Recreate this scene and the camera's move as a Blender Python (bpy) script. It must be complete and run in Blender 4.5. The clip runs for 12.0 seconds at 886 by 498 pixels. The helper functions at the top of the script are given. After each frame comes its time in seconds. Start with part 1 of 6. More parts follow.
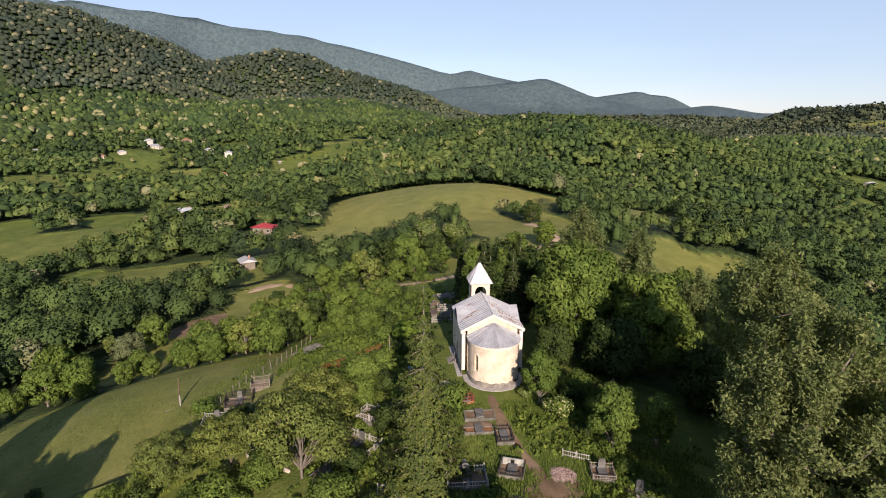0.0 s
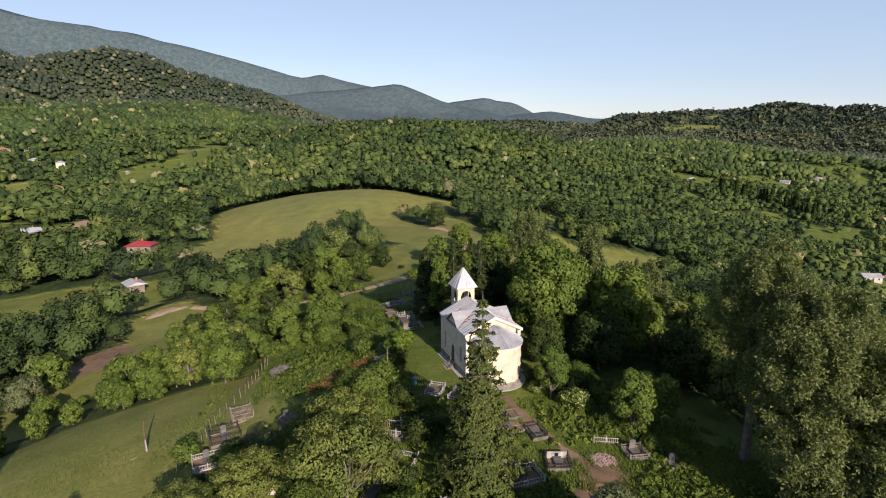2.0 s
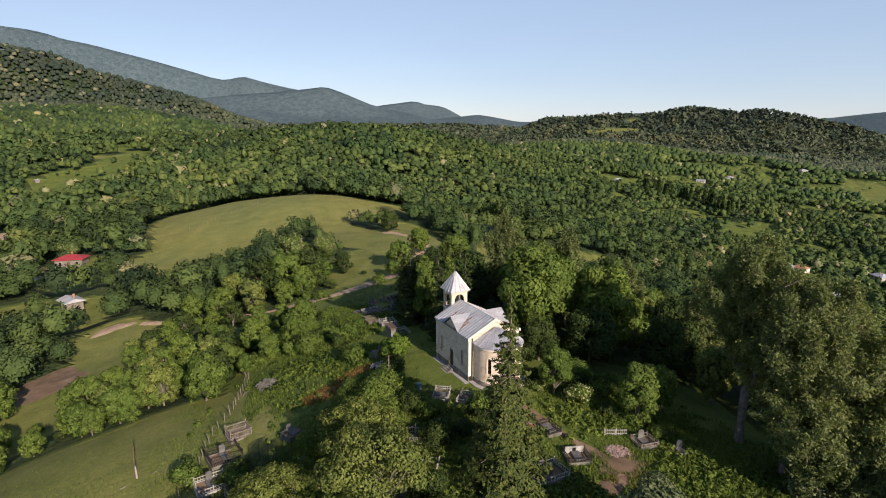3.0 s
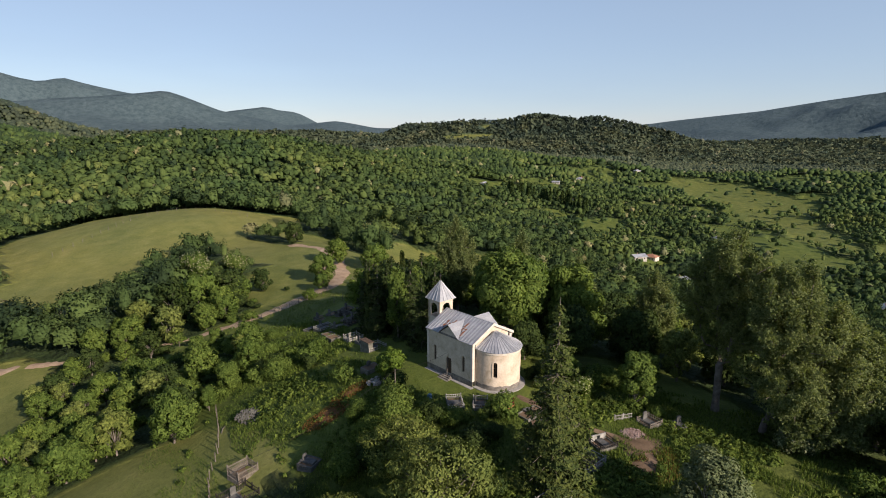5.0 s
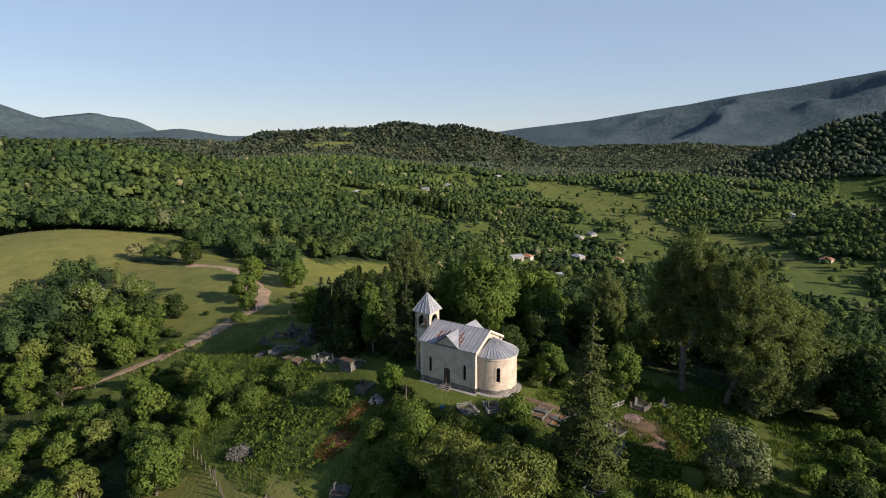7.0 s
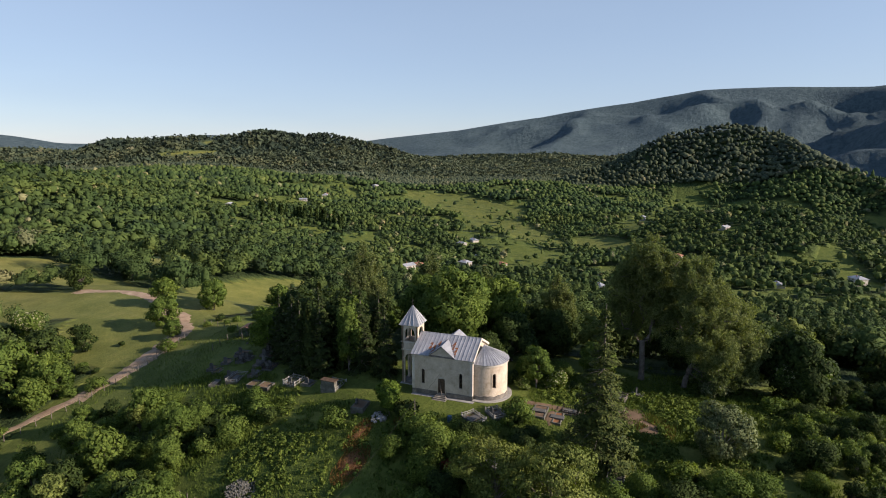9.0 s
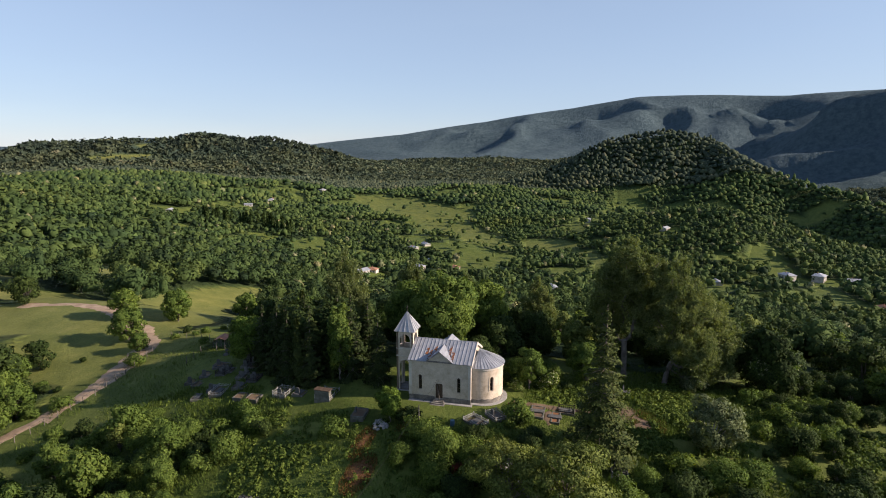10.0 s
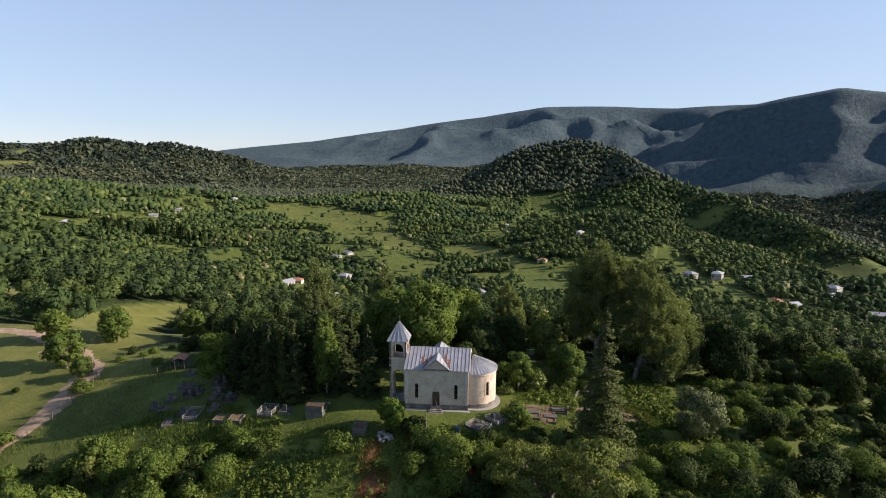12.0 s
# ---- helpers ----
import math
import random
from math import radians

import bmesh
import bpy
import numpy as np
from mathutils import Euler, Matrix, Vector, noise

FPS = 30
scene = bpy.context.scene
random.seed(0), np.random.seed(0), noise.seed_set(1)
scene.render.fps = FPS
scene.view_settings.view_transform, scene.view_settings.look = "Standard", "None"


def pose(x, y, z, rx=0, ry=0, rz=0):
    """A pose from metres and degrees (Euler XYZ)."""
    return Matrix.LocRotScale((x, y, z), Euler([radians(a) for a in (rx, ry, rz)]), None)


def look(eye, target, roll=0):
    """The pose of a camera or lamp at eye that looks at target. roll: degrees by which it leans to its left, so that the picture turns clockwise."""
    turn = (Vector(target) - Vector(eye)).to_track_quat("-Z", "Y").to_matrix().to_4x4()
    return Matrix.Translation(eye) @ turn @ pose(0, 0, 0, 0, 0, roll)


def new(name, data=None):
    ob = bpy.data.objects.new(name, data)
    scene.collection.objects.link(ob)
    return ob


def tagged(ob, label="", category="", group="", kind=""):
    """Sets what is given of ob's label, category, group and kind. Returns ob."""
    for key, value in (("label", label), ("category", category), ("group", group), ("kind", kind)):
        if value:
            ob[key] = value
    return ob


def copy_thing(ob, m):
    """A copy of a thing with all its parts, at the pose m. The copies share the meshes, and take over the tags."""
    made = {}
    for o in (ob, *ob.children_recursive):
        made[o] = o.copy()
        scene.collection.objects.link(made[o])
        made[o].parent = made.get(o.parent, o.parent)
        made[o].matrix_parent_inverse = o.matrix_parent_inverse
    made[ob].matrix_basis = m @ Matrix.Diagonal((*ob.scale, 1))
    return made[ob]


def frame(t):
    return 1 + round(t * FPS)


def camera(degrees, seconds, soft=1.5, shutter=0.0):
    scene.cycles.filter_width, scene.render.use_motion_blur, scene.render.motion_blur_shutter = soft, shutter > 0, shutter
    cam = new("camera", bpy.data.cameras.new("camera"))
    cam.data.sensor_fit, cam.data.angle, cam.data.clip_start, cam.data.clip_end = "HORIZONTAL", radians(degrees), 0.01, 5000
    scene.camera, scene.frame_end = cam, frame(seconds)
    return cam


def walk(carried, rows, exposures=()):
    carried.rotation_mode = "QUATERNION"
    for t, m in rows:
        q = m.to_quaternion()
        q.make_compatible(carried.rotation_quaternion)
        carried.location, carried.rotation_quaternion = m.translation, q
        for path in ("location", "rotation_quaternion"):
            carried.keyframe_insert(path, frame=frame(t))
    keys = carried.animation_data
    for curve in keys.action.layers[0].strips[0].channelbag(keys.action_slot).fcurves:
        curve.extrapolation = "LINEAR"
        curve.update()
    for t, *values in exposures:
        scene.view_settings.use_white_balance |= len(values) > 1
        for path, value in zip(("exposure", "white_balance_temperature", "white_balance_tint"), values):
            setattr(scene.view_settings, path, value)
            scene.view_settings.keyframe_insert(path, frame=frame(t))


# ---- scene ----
cam = camera(77.3, 12.0, soft=1.0)
METRES, EYE, TILT, LEAN, TURN = 90.0, 29.8, -13.5, -0.1, 0.0
ROWS = [
    (0.0, 0.0, 0.0, 0.0, 0.0, 0.0, -0.0),
    (0.5, -0.0447, 0.0006, 0.0016, -3.63, 0.11, 0.88),
    (1.0, -0.0892, 0.0042, 0.0035, -7.19, 0.16, 1.73),
    (1.5, -0.133, 0.0103, 0.0058, -10.7, 0.13, 2.58),
    (2.0, -0.1767, 0.0183, 0.0087, -14.29, 0.05, 3.4),
    (2.5, -0.2201, 0.0289, 0.0122, -17.84, -0.03, 4.26),
    (3.0, -0.2629, 0.0415, 0.0171, -21.36, -0.14, 5.08),
    (5.0, -0.425, 0.1183, 0.0441, -35.64, -1.2, 8.23),
    (5.5, -0.4626, 0.143, 0.053, -39.22, -1.57, 8.94),
    (6.0, -0.4986, 0.1702, 0.0623, -42.85, -1.94, 9.66),
    (6.5, -0.5332, 0.1999, 0.0723, -46.45, -2.39, 10.3),
    (7.0, -0.5664, 0.2316, 0.0827, -50.08, -2.87, 10.85),
    (9.0, -0.6691, 0.3635, 0.1236, -63.71, -4.7, 12.23),
    (9.5, -0.688, 0.3951, 0.1339, -66.7, -5.13, 12.44),
    (10.0, -0.704, 0.4258, 0.1431, -69.51, -5.56, 12.61),
    (10.5, -0.7174, 0.455, 0.1516, -72.12, -5.96, 12.73),
    (11.0, -0.7281, 0.4828, 0.159, -74.51, -6.28, 12.85),
    (11.5, -0.7367, 0.5091, 0.1654, -76.69, -6.57, 12.91),
    (12.0, -0.7432, 0.5336, 0.1721, -78.71, -6.86, 12.97),
]
walk(cam, [(t, pose(0, 0, EYE, TILT, LEAN, TURN) @ pose(METRES * x, METRES * y, METRES * z, 90 + pitch, roll, yaw)) for t, x, y, z, yaw, pitch, roll in ROWS],
     [(0.0, 0.65, 6650, 23), (6.5, 0.38, 6500, 18), (12.0, 0.66, 6500, 21)])

# ---------------------------------------------------------------- light
SUN_HEIGHT, SUN_TURN = radians(24.5), radians(171)      # turn: clockwise from +y
world = bpy.data.worlds.new("sky")
scene.world = world
world.use_nodes = True
wn = world.node_tree
wn.nodes.clear()
sky = wn.nodes.new("ShaderNodeTexSky")
sky.sky_type, sky.sun_disc = "NISHITA", False
sky.sun_elevation, sky.sun_rotation = SUN_HEIGHT, SUN_TURN
sky.altitude, sky.air_density, sky.dust_density, sky.ozone_density = 900, 1.0, 0.2, 2.0
back = wn.nodes.new("ShaderNodeBackground")
back.inputs["Strength"].default_value = 0.1
haze = wn.nodes.new("ShaderNodeMix")       # milky haze, thick towards the horizon and thin overhead
haze.data_type = "RGBA"
haze.inputs[0].default_value = 0.5
haze.inputs[7].default_value = (3.05, 4.15, 5.2, 1)
veil = wn.nodes.new("ShaderNodeTexNoise")      # faint streaks of high cloud
veil.inputs["Scale"].default_value, veil.inputs["Detail"].default_value = 1.6, 7.0
stretch = wn.nodes.new("ShaderNodeMapping")
stretch.inputs["Scale"].default_value = (1.0, 1.6, 5.0)
wn.links.new(wn.nodes.new("ShaderNodeTexCoord").outputs["Generated"], stretch.inputs["Vector"])
wn.links.new(stretch.outputs[0], veil.inputs["Vector"])
amount = wn.nodes.new("ShaderNodeMapRange")
amount.inputs["From Min"].default_value, amount.inputs["From Max"].default_value = 0.35, 0.7
amount.inputs["To Min"].default_value, amount.inputs["To Max"].default_value = 0.6, 0.72
wn.links.new(veil.outputs["Fac"], amount.inputs["Value"])
height = wn.nodes.new("ShaderNodeSeparateXYZ")
wn.links.new(wn.nodes.new("ShaderNodeTexCoord").outputs["Generated"], height.inputs[0])
thin = wn.nodes.new("ShaderNodeMapRange")
thin.interpolation_type = "SMOOTHSTEP"
thin.inputs["From Min"].default_value, thin.inputs["From Max"].default_value = 0.12, 0.7
thin.inputs["To Min"].default_value, thin.inputs["To Max"].default_value = 1.0, 0.12
wn.links.new(height.outputs["Z"], thin.inputs["Value"])
share = wn.nodes.new("ShaderNodeMath")
share.operation = "MULTIPLY"
wn.links.new(amount.outputs[0], share.inputs[0])
wn.links.new(thin.outputs[0], share.inputs[1])
wn.links.new(share.outputs[0], haze.inputs[0])
wn.links.new(sky.outputs[0], haze.inputs[6])
wn.links.new(haze.outputs[2], back.inputs["Color"])
wn.links.new(back.outputs[0], wn.nodes.new("ShaderNodeOutputWorld").inputs["Surface"])
sun_lamp = bpy.data.lights.new("sun", "SUN")
sun_lamp.energy, sun_lamp.angle, sun_lamp.color = 5.0, radians(0.6), (1.0, 0.89, 0.73)
sun_way = Vector((math.sin(SUN_TURN) * math.cos(SUN_HEIGHT), math.cos(SUN_TURN) * math.cos(SUN_HEIGHT), math.sin(SUN_HEIGHT)))
new("sun", sun_lamp).matrix_world = look(sun_way * 300, (0, 0, 0))

# ---------------------------------------------------------------- materials
def material(name, rough=0.8, metal=0.0, spec=0.3):
    m = bpy.data.materials.new(name)
    m.use_nodes = True
    b = m.node_tree.nodes["Principled BSDF"]
    b.inputs["Roughness"].default_value, b.inputs["Metallic"].default_value = rough, metal
    b.inputs["Specular IOR Level"].default_value = spec
    return m, m.node_tree, b


def node(tree, kind, **values):
    n = tree.nodes.new(kind)
    for key, value in values.items():
        n.inputs[key].default_value = value
    return n


def noise_tex(tree, size, detail=4.0, rough=0.6, where=None):
    n = node(tree, "ShaderNodeTexNoise", Scale=1.0 / size, Detail=detail, Roughness=rough)
    c = where or tree.nodes.new("ShaderNodeTexCoord").outputs["Object"]
    tree.links.new(c, n.inputs["Vector"])
    return n.outputs["Fac"]


def ramp(tree, fac, stops):
    r = tree.nodes.new("ShaderNodeValToRGB")
    els = r.color_ramp.elements
    while len(els) < len(stops):
        els.new(0.5)
    for e, (p, c) in zip(els, stops):
        e.position, e.color = p, (*c, 1)
    tree.links.new(fac, r.inputs["Fac"])
    return r.outputs["Color"]


def mix(tree, fac, a, b, blend="MIX"):
    m = tree.nodes.new("ShaderNodeMix")
    m.data_type, m.blend_type = "RGBA", blend
    for value, socket in ((fac, m.inputs[0]), (a, m.inputs[6]), (b, m.inputs[7])):
        if isinstance(value, (int, float)):
            socket.default_value = value
        elif isinstance(value, tuple):
            socket.default_value = (*value, 1)
        else:
            tree.links.new(value, socket)
    return m.outputs[2]


def bump(tree, b, height, strength, distance):
    n = node(tree, "ShaderNodeBump", Strength=strength, Distance=distance)
    tree.links.new(height, n.inputs["Height"])
    tree.links.new(n.outputs[0], b.inputs["Normal"])


def world_place(tree):
    return tree.nodes.new("ShaderNodeNewGeometry").outputs["Position"]


def leaf_material(name, dark, light, gloss=0.75, glow=0.2, tint=0.5):
    """Leaves: each spray a shade of its own, each tree a tint of its own, light passing through."""
    m, t, b = material(name, gloss, 0, 0.12)
    geo, info = t.nodes.new("ShaderNodeNewGeometry"), t.nodes.new("ShaderNodeObjectInfo")
    c = ramp(t, geo.outputs["Random Per Island"], [(0.0, dark), (0.55, tuple((a + z) / 2 for a, z in zip(dark, light))), (1.0, light)])
    patch = noise_tex(t, 9.0, 2.0, 0.5, world_place(t))
    c = mix(t, 0.55, c, ramp(t, patch, [(0.3, (0.55, 0.66, 0.5)), (0.7, (1.25, 1.2, 0.95))]), "MULTIPLY")
    c = mix(t, tint, c, ramp(t, info.outputs["Random"], [(0.0, (0.75, 0.85, 0.8)), (0.5, (1, 1, 1)), (1.0, (1.15, 1.1, 0.88))]), "MULTIPLY")
    grain = noise_tex(t, 0.2, 2.0, 0.6, world_place(t))
    c = mix(t, 0.8, c, ramp(t, grain, [(0.35, (0.62, 0.66, 0.6)), (0.65, (1.38, 1.34, 1.2))]), "MULTIPLY")
    bump(t, b, grain, 1.0, 0.16)
    t.links.new(c, b.inputs["Base Color"])
    thin = node(t, "ShaderNodeBsdfTranslucent")
    t.links.new(mix(t, 1.0, c, (1.1, 1.15, 0.55), "MULTIPLY"), thin.inputs["Color"])
    both = node(t, "ShaderNodeMixShader", Fac=glow)
    out = t.nodes["Material Output"]
    t.links.new(b.outputs[0], both.inputs[1])
    t.links.new(thin.outputs[0], both.inputs[2])
    t.links.new(both.outputs[0], out.inputs["Surface"])
    return m


LEAF = leaf_material("leaf_green", (0.072, 0.116, 0.028), (0.175, 0.234, 0.059), glow=0.3)
LEAF_OLIVE = leaf_material("leaf_olive", (0.084, 0.112, 0.033), (0.198, 0.232, 0.073))
LEAF_DARK = leaf_material("leaf_dark", (0.022, 0.04, 0.013), (0.068, 0.098, 0.03))
LEAF_SILVER = leaf_material("leaf_silver", (0.085, 0.108, 0.054), (0.215, 0.24, 0.14))
LEAF_FRESH = leaf_material("leaf_fresh", (0.066, 0.112, 0.018), (0.155, 0.225, 0.045))
NEEDLE = leaf_material("needle", (0.032, 0.052, 0.017), (0.1, 0.122, 0.036), 0.6, 0.1)
NEEDLE_DARK = leaf_material("needle_dark", (0.02, 0.035, 0.012), (0.06, 0.08, 0.024), 0.6, 0.15)
LEAF_WILLOW = leaf_material("leaf_willow", (0.108, 0.138, 0.06), (0.24, 0.275, 0.128), glow=0.4, tint=0.2)
BLOSSOM = leaf_material("blossom", (0.3, 0.3, 0.2), (0.55, 0.54, 0.4), 0.7, 0.3, 0.2)
HERB = leaf_material("herb", (0.058, 0.098, 0.02), (0.165, 0.214, 0.049), 0.7, 0.22, 0.0)
BRACKEN = leaf_material("dead_bracken", (0.1, 0.05, 0.02), (0.3, 0.15, 0.06), 0.8, 0.2, 0.0)


def wood_leaf(name, shades, rough=1.0):
    """Canopy of a wood: every tree a shade of its own, stands of different kinds."""
    m, t, b = material(name, 0.8, 0, 0.1)
    geo = t.nodes.new("ShaderNodeNewGeometry")
    attr = t.nodes.new("ShaderNodeAttribute")
    attr.attribute_name = "tree"
    tree_shade = ramp(t, attr.outputs["Fac"], shades)
    leaf = ramp(t, geo.outputs["Random Per Island"], [(0.0, (0.85, 0.87, 0.84)), (1.0, (1.15, 1.13, 1.08))])
    c = mix(t, 1.0, tree_shade, leaf, "MULTIPLY")
    stand = noise_tex(t, 70.0, 3.0, 0.6, geo.outputs["Position"])
    c = mix(t, 0.8, c, ramp(t, stand, [(0.3, (0.7, 0.85, 0.85)), (0.7, (1.25, 1.15, 0.85))]), "MULTIPLY")
    grain = noise_tex(t, 0.7, 3.0, 0.65, geo.outputs["Position"])
    c = mix(t, 0.45 * rough, c, ramp(t, grain, [(0.35, (0.6, 0.64, 0.6)), (0.65, (1.4, 1.36, 1.2))]), "MULTIPLY")
    bump(t, b, grain, 0.7 * rough, 0.3)
    t.links.new(c, b.inputs["Base Color"])
    thin = node(t, "ShaderNodeBsdfTranslucent")
    t.links.new(c, thin.inputs["Color"])
    both = node(t, "ShaderNodeMixShader", Fac=0.15)
    t.links.new(b.outputs[0], both.inputs[1])
    t.links.new(thin.outputs[0], both.inputs[2])
    t.links.new(both.outputs[0], t.nodes["Material Output"].inputs["Surface"])
    return m


WOOD_LEAF = wood_leaf("wood_leaf", [(0.0, (0.028, 0.047, 0.025)), (0.4, (0.059, 0.091, 0.033)), (0.72, (0.088, 0.125, 0.043)), (0.93, (0.127, 0.154, 0.055)), (0.955, (0.176, 0.176, 0.094)), (1.0, (0.253, 0.242, 0.149))])
# chestnut and hornbeam on farther hills, partly in flower, greyed by painted distance haze
HAZY_LEAF = wood_leaf("hazy_leaf", [(0.0, (0.042, 0.056, 0.045)), (0.4, (0.072, 0.09, 0.061)), (0.72, (0.098, 0.114, 0.074)), (0.93, (0.124, 0.132, 0.088)), (0.955, (0.144, 0.142, 0.1)), (1.0, (0.176, 0.17, 0.12))], 0.3)


def ground_material():
    m, t, b = material("turf", 0.9, 0, 0.15)
    p = world_place(t)
    attr = t.nodes.new("ShaderNodeAttribute")
    attr.attribute_name = "wooded"
    dry = t.nodes.new("ShaderNodeAttribute")
    dry.attribute_name = "dry"
    fine, mid, wide = noise_tex(t, 0.5, 5, 0.7, p), noise_tex(t, 6.0, 4, 0.65, p), noise_tex(t, 45.0, 4, 0.6, p)
    lush = ramp(t, mid, [(0.3, (0.055, 0.085, 0.018)), (0.55, (0.095, 0.13, 0.028)), (0.75, (0.14, 0.16, 0.042))])
    straw = ramp(t, mid, [(0.3, (0.138, 0.15, 0.044)), (0.6, (0.195, 0.196, 0.064)), (0.8, (0.26, 0.233, 0.092))])
    c = mix(t, dry.outputs["Fac"], lush, straw)
    c = mix(t, 0.7, c, ramp(t, fine, [(0.25, (0.6, 0.62, 0.55)), (0.75, (1.35, 1.3, 1.2))]), "MULTIPLY")
    c = mix(t, 0.7, c, ramp(t, wide, [(0.3, (0.78, 0.88, 0.85)), (0.7, (1.2, 1.1, 0.9))]), "MULTIPLY")
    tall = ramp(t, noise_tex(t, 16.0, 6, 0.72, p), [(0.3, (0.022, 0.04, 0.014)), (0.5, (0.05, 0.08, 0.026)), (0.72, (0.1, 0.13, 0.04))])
    # fir grows with distance and brings in haze painted as a blue-grey base colour
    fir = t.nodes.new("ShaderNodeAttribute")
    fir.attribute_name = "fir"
    haze_blue = ramp(t, noise_tex(t, 24.0, 8, 0.75, p), [(0.36, (0.052, 0.083, 0.094)), (0.5, (0.078, 0.115, 0.126)), (0.64, (0.106, 0.146, 0.154))])
    tall = mix(t, fir.outputs["Fac"], tall, haze_blue)
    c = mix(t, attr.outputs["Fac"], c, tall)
    t.links.new(c, b.inputs["Base Color"])
    far = node(t, "ShaderNodeBump", Strength=1.0, Distance=14.0)
    h = node(t, "ShaderNodeMath")
    h.operation = "MULTIPLY"
    t.links.new(noise_tex(t, 22.0, 7, 0.75, p), h.inputs[0])
    t.links.new(attr.outputs["Fac"], h.inputs[1])
    t.links.new(h.outputs[0], far.inputs["Height"])
    near = node(t, "ShaderNodeBump", Strength=0.8, Distance=0.25)
    t.links.new(fine, near.inputs["Height"])
    t.links.new(far.outputs[0], near.inputs["Normal"])
    t.links.new(near.outputs[0], b.inputs["Normal"])
    return m


TURF = ground_material()


def spotted(name, stops, size, rough=0.85, metal=0.0, relief=0.02, grain=0.15, spec=0.3, random=0.0):
    """A surface with stains at one size and grain at another."""
    m, t, b = material(name, rough, metal, spec)
    p = world_place(t)
    big, small = noise_tex(t, size, 5, 0.65, p), noise_tex(t, size * grain, 5, 0.7, p)
    c = ramp(t, big, stops)
    c = mix(t, 0.6, c, ramp(t, small, [(0.25, (0.72, 0.72, 0.72)), (0.75, (1.2, 1.2, 1.2))]), "MULTIPLY")
    if random:
        info = t.nodes.new("ShaderNodeObjectInfo")
        c = mix(t, random, c, ramp(t, info.outputs["Random"], [(0.0, (0.6, 0.6, 0.62)), (1.0, (1.3, 1.27, 1.22))]), "MULTIPLY")
    t.links.new(c, b.inputs["Base Color"])
    if relief:
        bump(t, b, small, 0.6, relief)
    return m


PLASTER = spotted("plaster", [(0.26, (0.36, 0.28, 0.2)), (0.42, (0.54, 0.445, 0.335)), (0.58, (0.64, 0.54, 0.425)), (0.76, (0.71, 0.62, 0.505))], 1.3, 0.92, 0, 0.02)
PLINTH = spotted("plinth", [(0.25, (0.08, 0.075, 0.068)), (0.5, (0.18, 0.165, 0.145)), (0.75, (0.36, 0.32, 0.27))], 0.9, 0.9, 0, 0.03)
TRIM = spotted("trim_plaster", [(0.2, (0.5, 0.42, 0.33)), (0.7, (0.7, 0.64, 0.55))], 0.8, 0.9, 0, 0.01)
ZINC = spotted("zinc", [(0.2, (0.29, 0.3, 0.315)), (0.55, (0.41, 0.42, 0.44)), (0.8, (0.5, 0.5, 0.515))], 1.1, 0.55, 0.35, 0.01, 0.2, 0.5, 0.35)
RUST = spotted("rust", [(0.25, (0.2, 0.07, 0.03)), (0.6, (0.36, 0.14, 0.06)), (0.8, (0.5, 0.33, 0.24))], 0.4, 0.8, 0.1, 0.01)
CONCRETE = spotted("concrete", [(0.25, (0.22, 0.21, 0.19)), (0.55, (0.36, 0.34, 0.31)), (0.8, (0.48, 0.46, 0.42))], 1.2, 0.92, 0, 0.02)
OLD_CONCRETE = spotted("old_concrete", [(0.25, (0.07, 0.068, 0.05)), (0.55, (0.15, 0.145, 0.12)), (0.8, (0.28, 0.265, 0.23))], 0.7, 0.92, 0, 0.02, 0.2, 0.3, 0.5)
STONE = spotted("grave_stone", [(0.25, (0.06, 0.06, 0.055)), (0.6, (0.13, 0.128, 0.12)), (0.8, (0.24, 0.235, 0.22))], 0.6, 0.8, 0, 0.02, 0.2, 0.3, 0.5)
PALE = spotted("pale_paint", [(0.25, (0.17, 0.165, 0.14)), (0.5, (0.32, 0.31, 0.28)), (0.8, (0.52, 0.5, 0.46))], 0.5, 0.7, 0, 0.005)
IRON = spotted("iron", [(0.3, (0.03, 0.03, 0.03)), (0.7, (0.09, 0.075, 0.065))], 0.3, 0.6, 0.6, 0.004)
OLD_WOOD = spotted("old_wood", [(0.25, (0.12, 0.1, 0.08)), (0.6, (0.23, 0.2, 0.165)), (0.8, (0.33, 0.3, 0.26))], 0.5, 0.9, 0, 0.01, 0.2, 0.2, 0.4)
DOOR_WOOD = spotted("door_wood", [(0.3, (0.06, 0.04, 0.028)), (0.7, (0.15, 0.1, 0.065))], 0.4, 0.6, 0, 0.005)
BARK = spotted("bark", [(0.3, (0.09, 0.075, 0.06)), (0.7, (0.22, 0.19, 0.16))], 0.5, 0.95, 0, 0.03)
BARK_GREY = spotted("bark_grey", [(0.3, (0.1, 0.092, 0.08)), (0.7, (0.27, 0.25, 0.22))], 0.5, 0.92, 0, 0.02)
BARK_PALE = spotted("bark_pale", [(0.3, (0.22, 0.2, 0.17)), (0.7, (0.5, 0.47, 0.42))], 0.5, 0.9, 0, 0.02)
SOIL = spotted("soil", [(0.25, (0.1, 0.066, 0.038)), (0.55, (0.18, 0.12, 0.074)), (0.8, (0.28, 0.2, 0.135))], 2.2, 0.95, 0, 0.06)
RED_SOIL = spotted("red_soil", [(0.25, (0.1, 0.07, 0.03)), (0.5, (0.22, 0.1, 0.045)), (0.8, (0.34, 0.15, 0.07))], 1.5, 0.95, 0, 0.06)
PINK_SOIL = spotted("pink_soil", [(0.25, (0.2, 0.13, 0.11)), (0.55, (0.33, 0.24, 0.21)), (0.8, (0.44, 0.34, 0.31))], 0.7, 0.95, 0, 0.08)
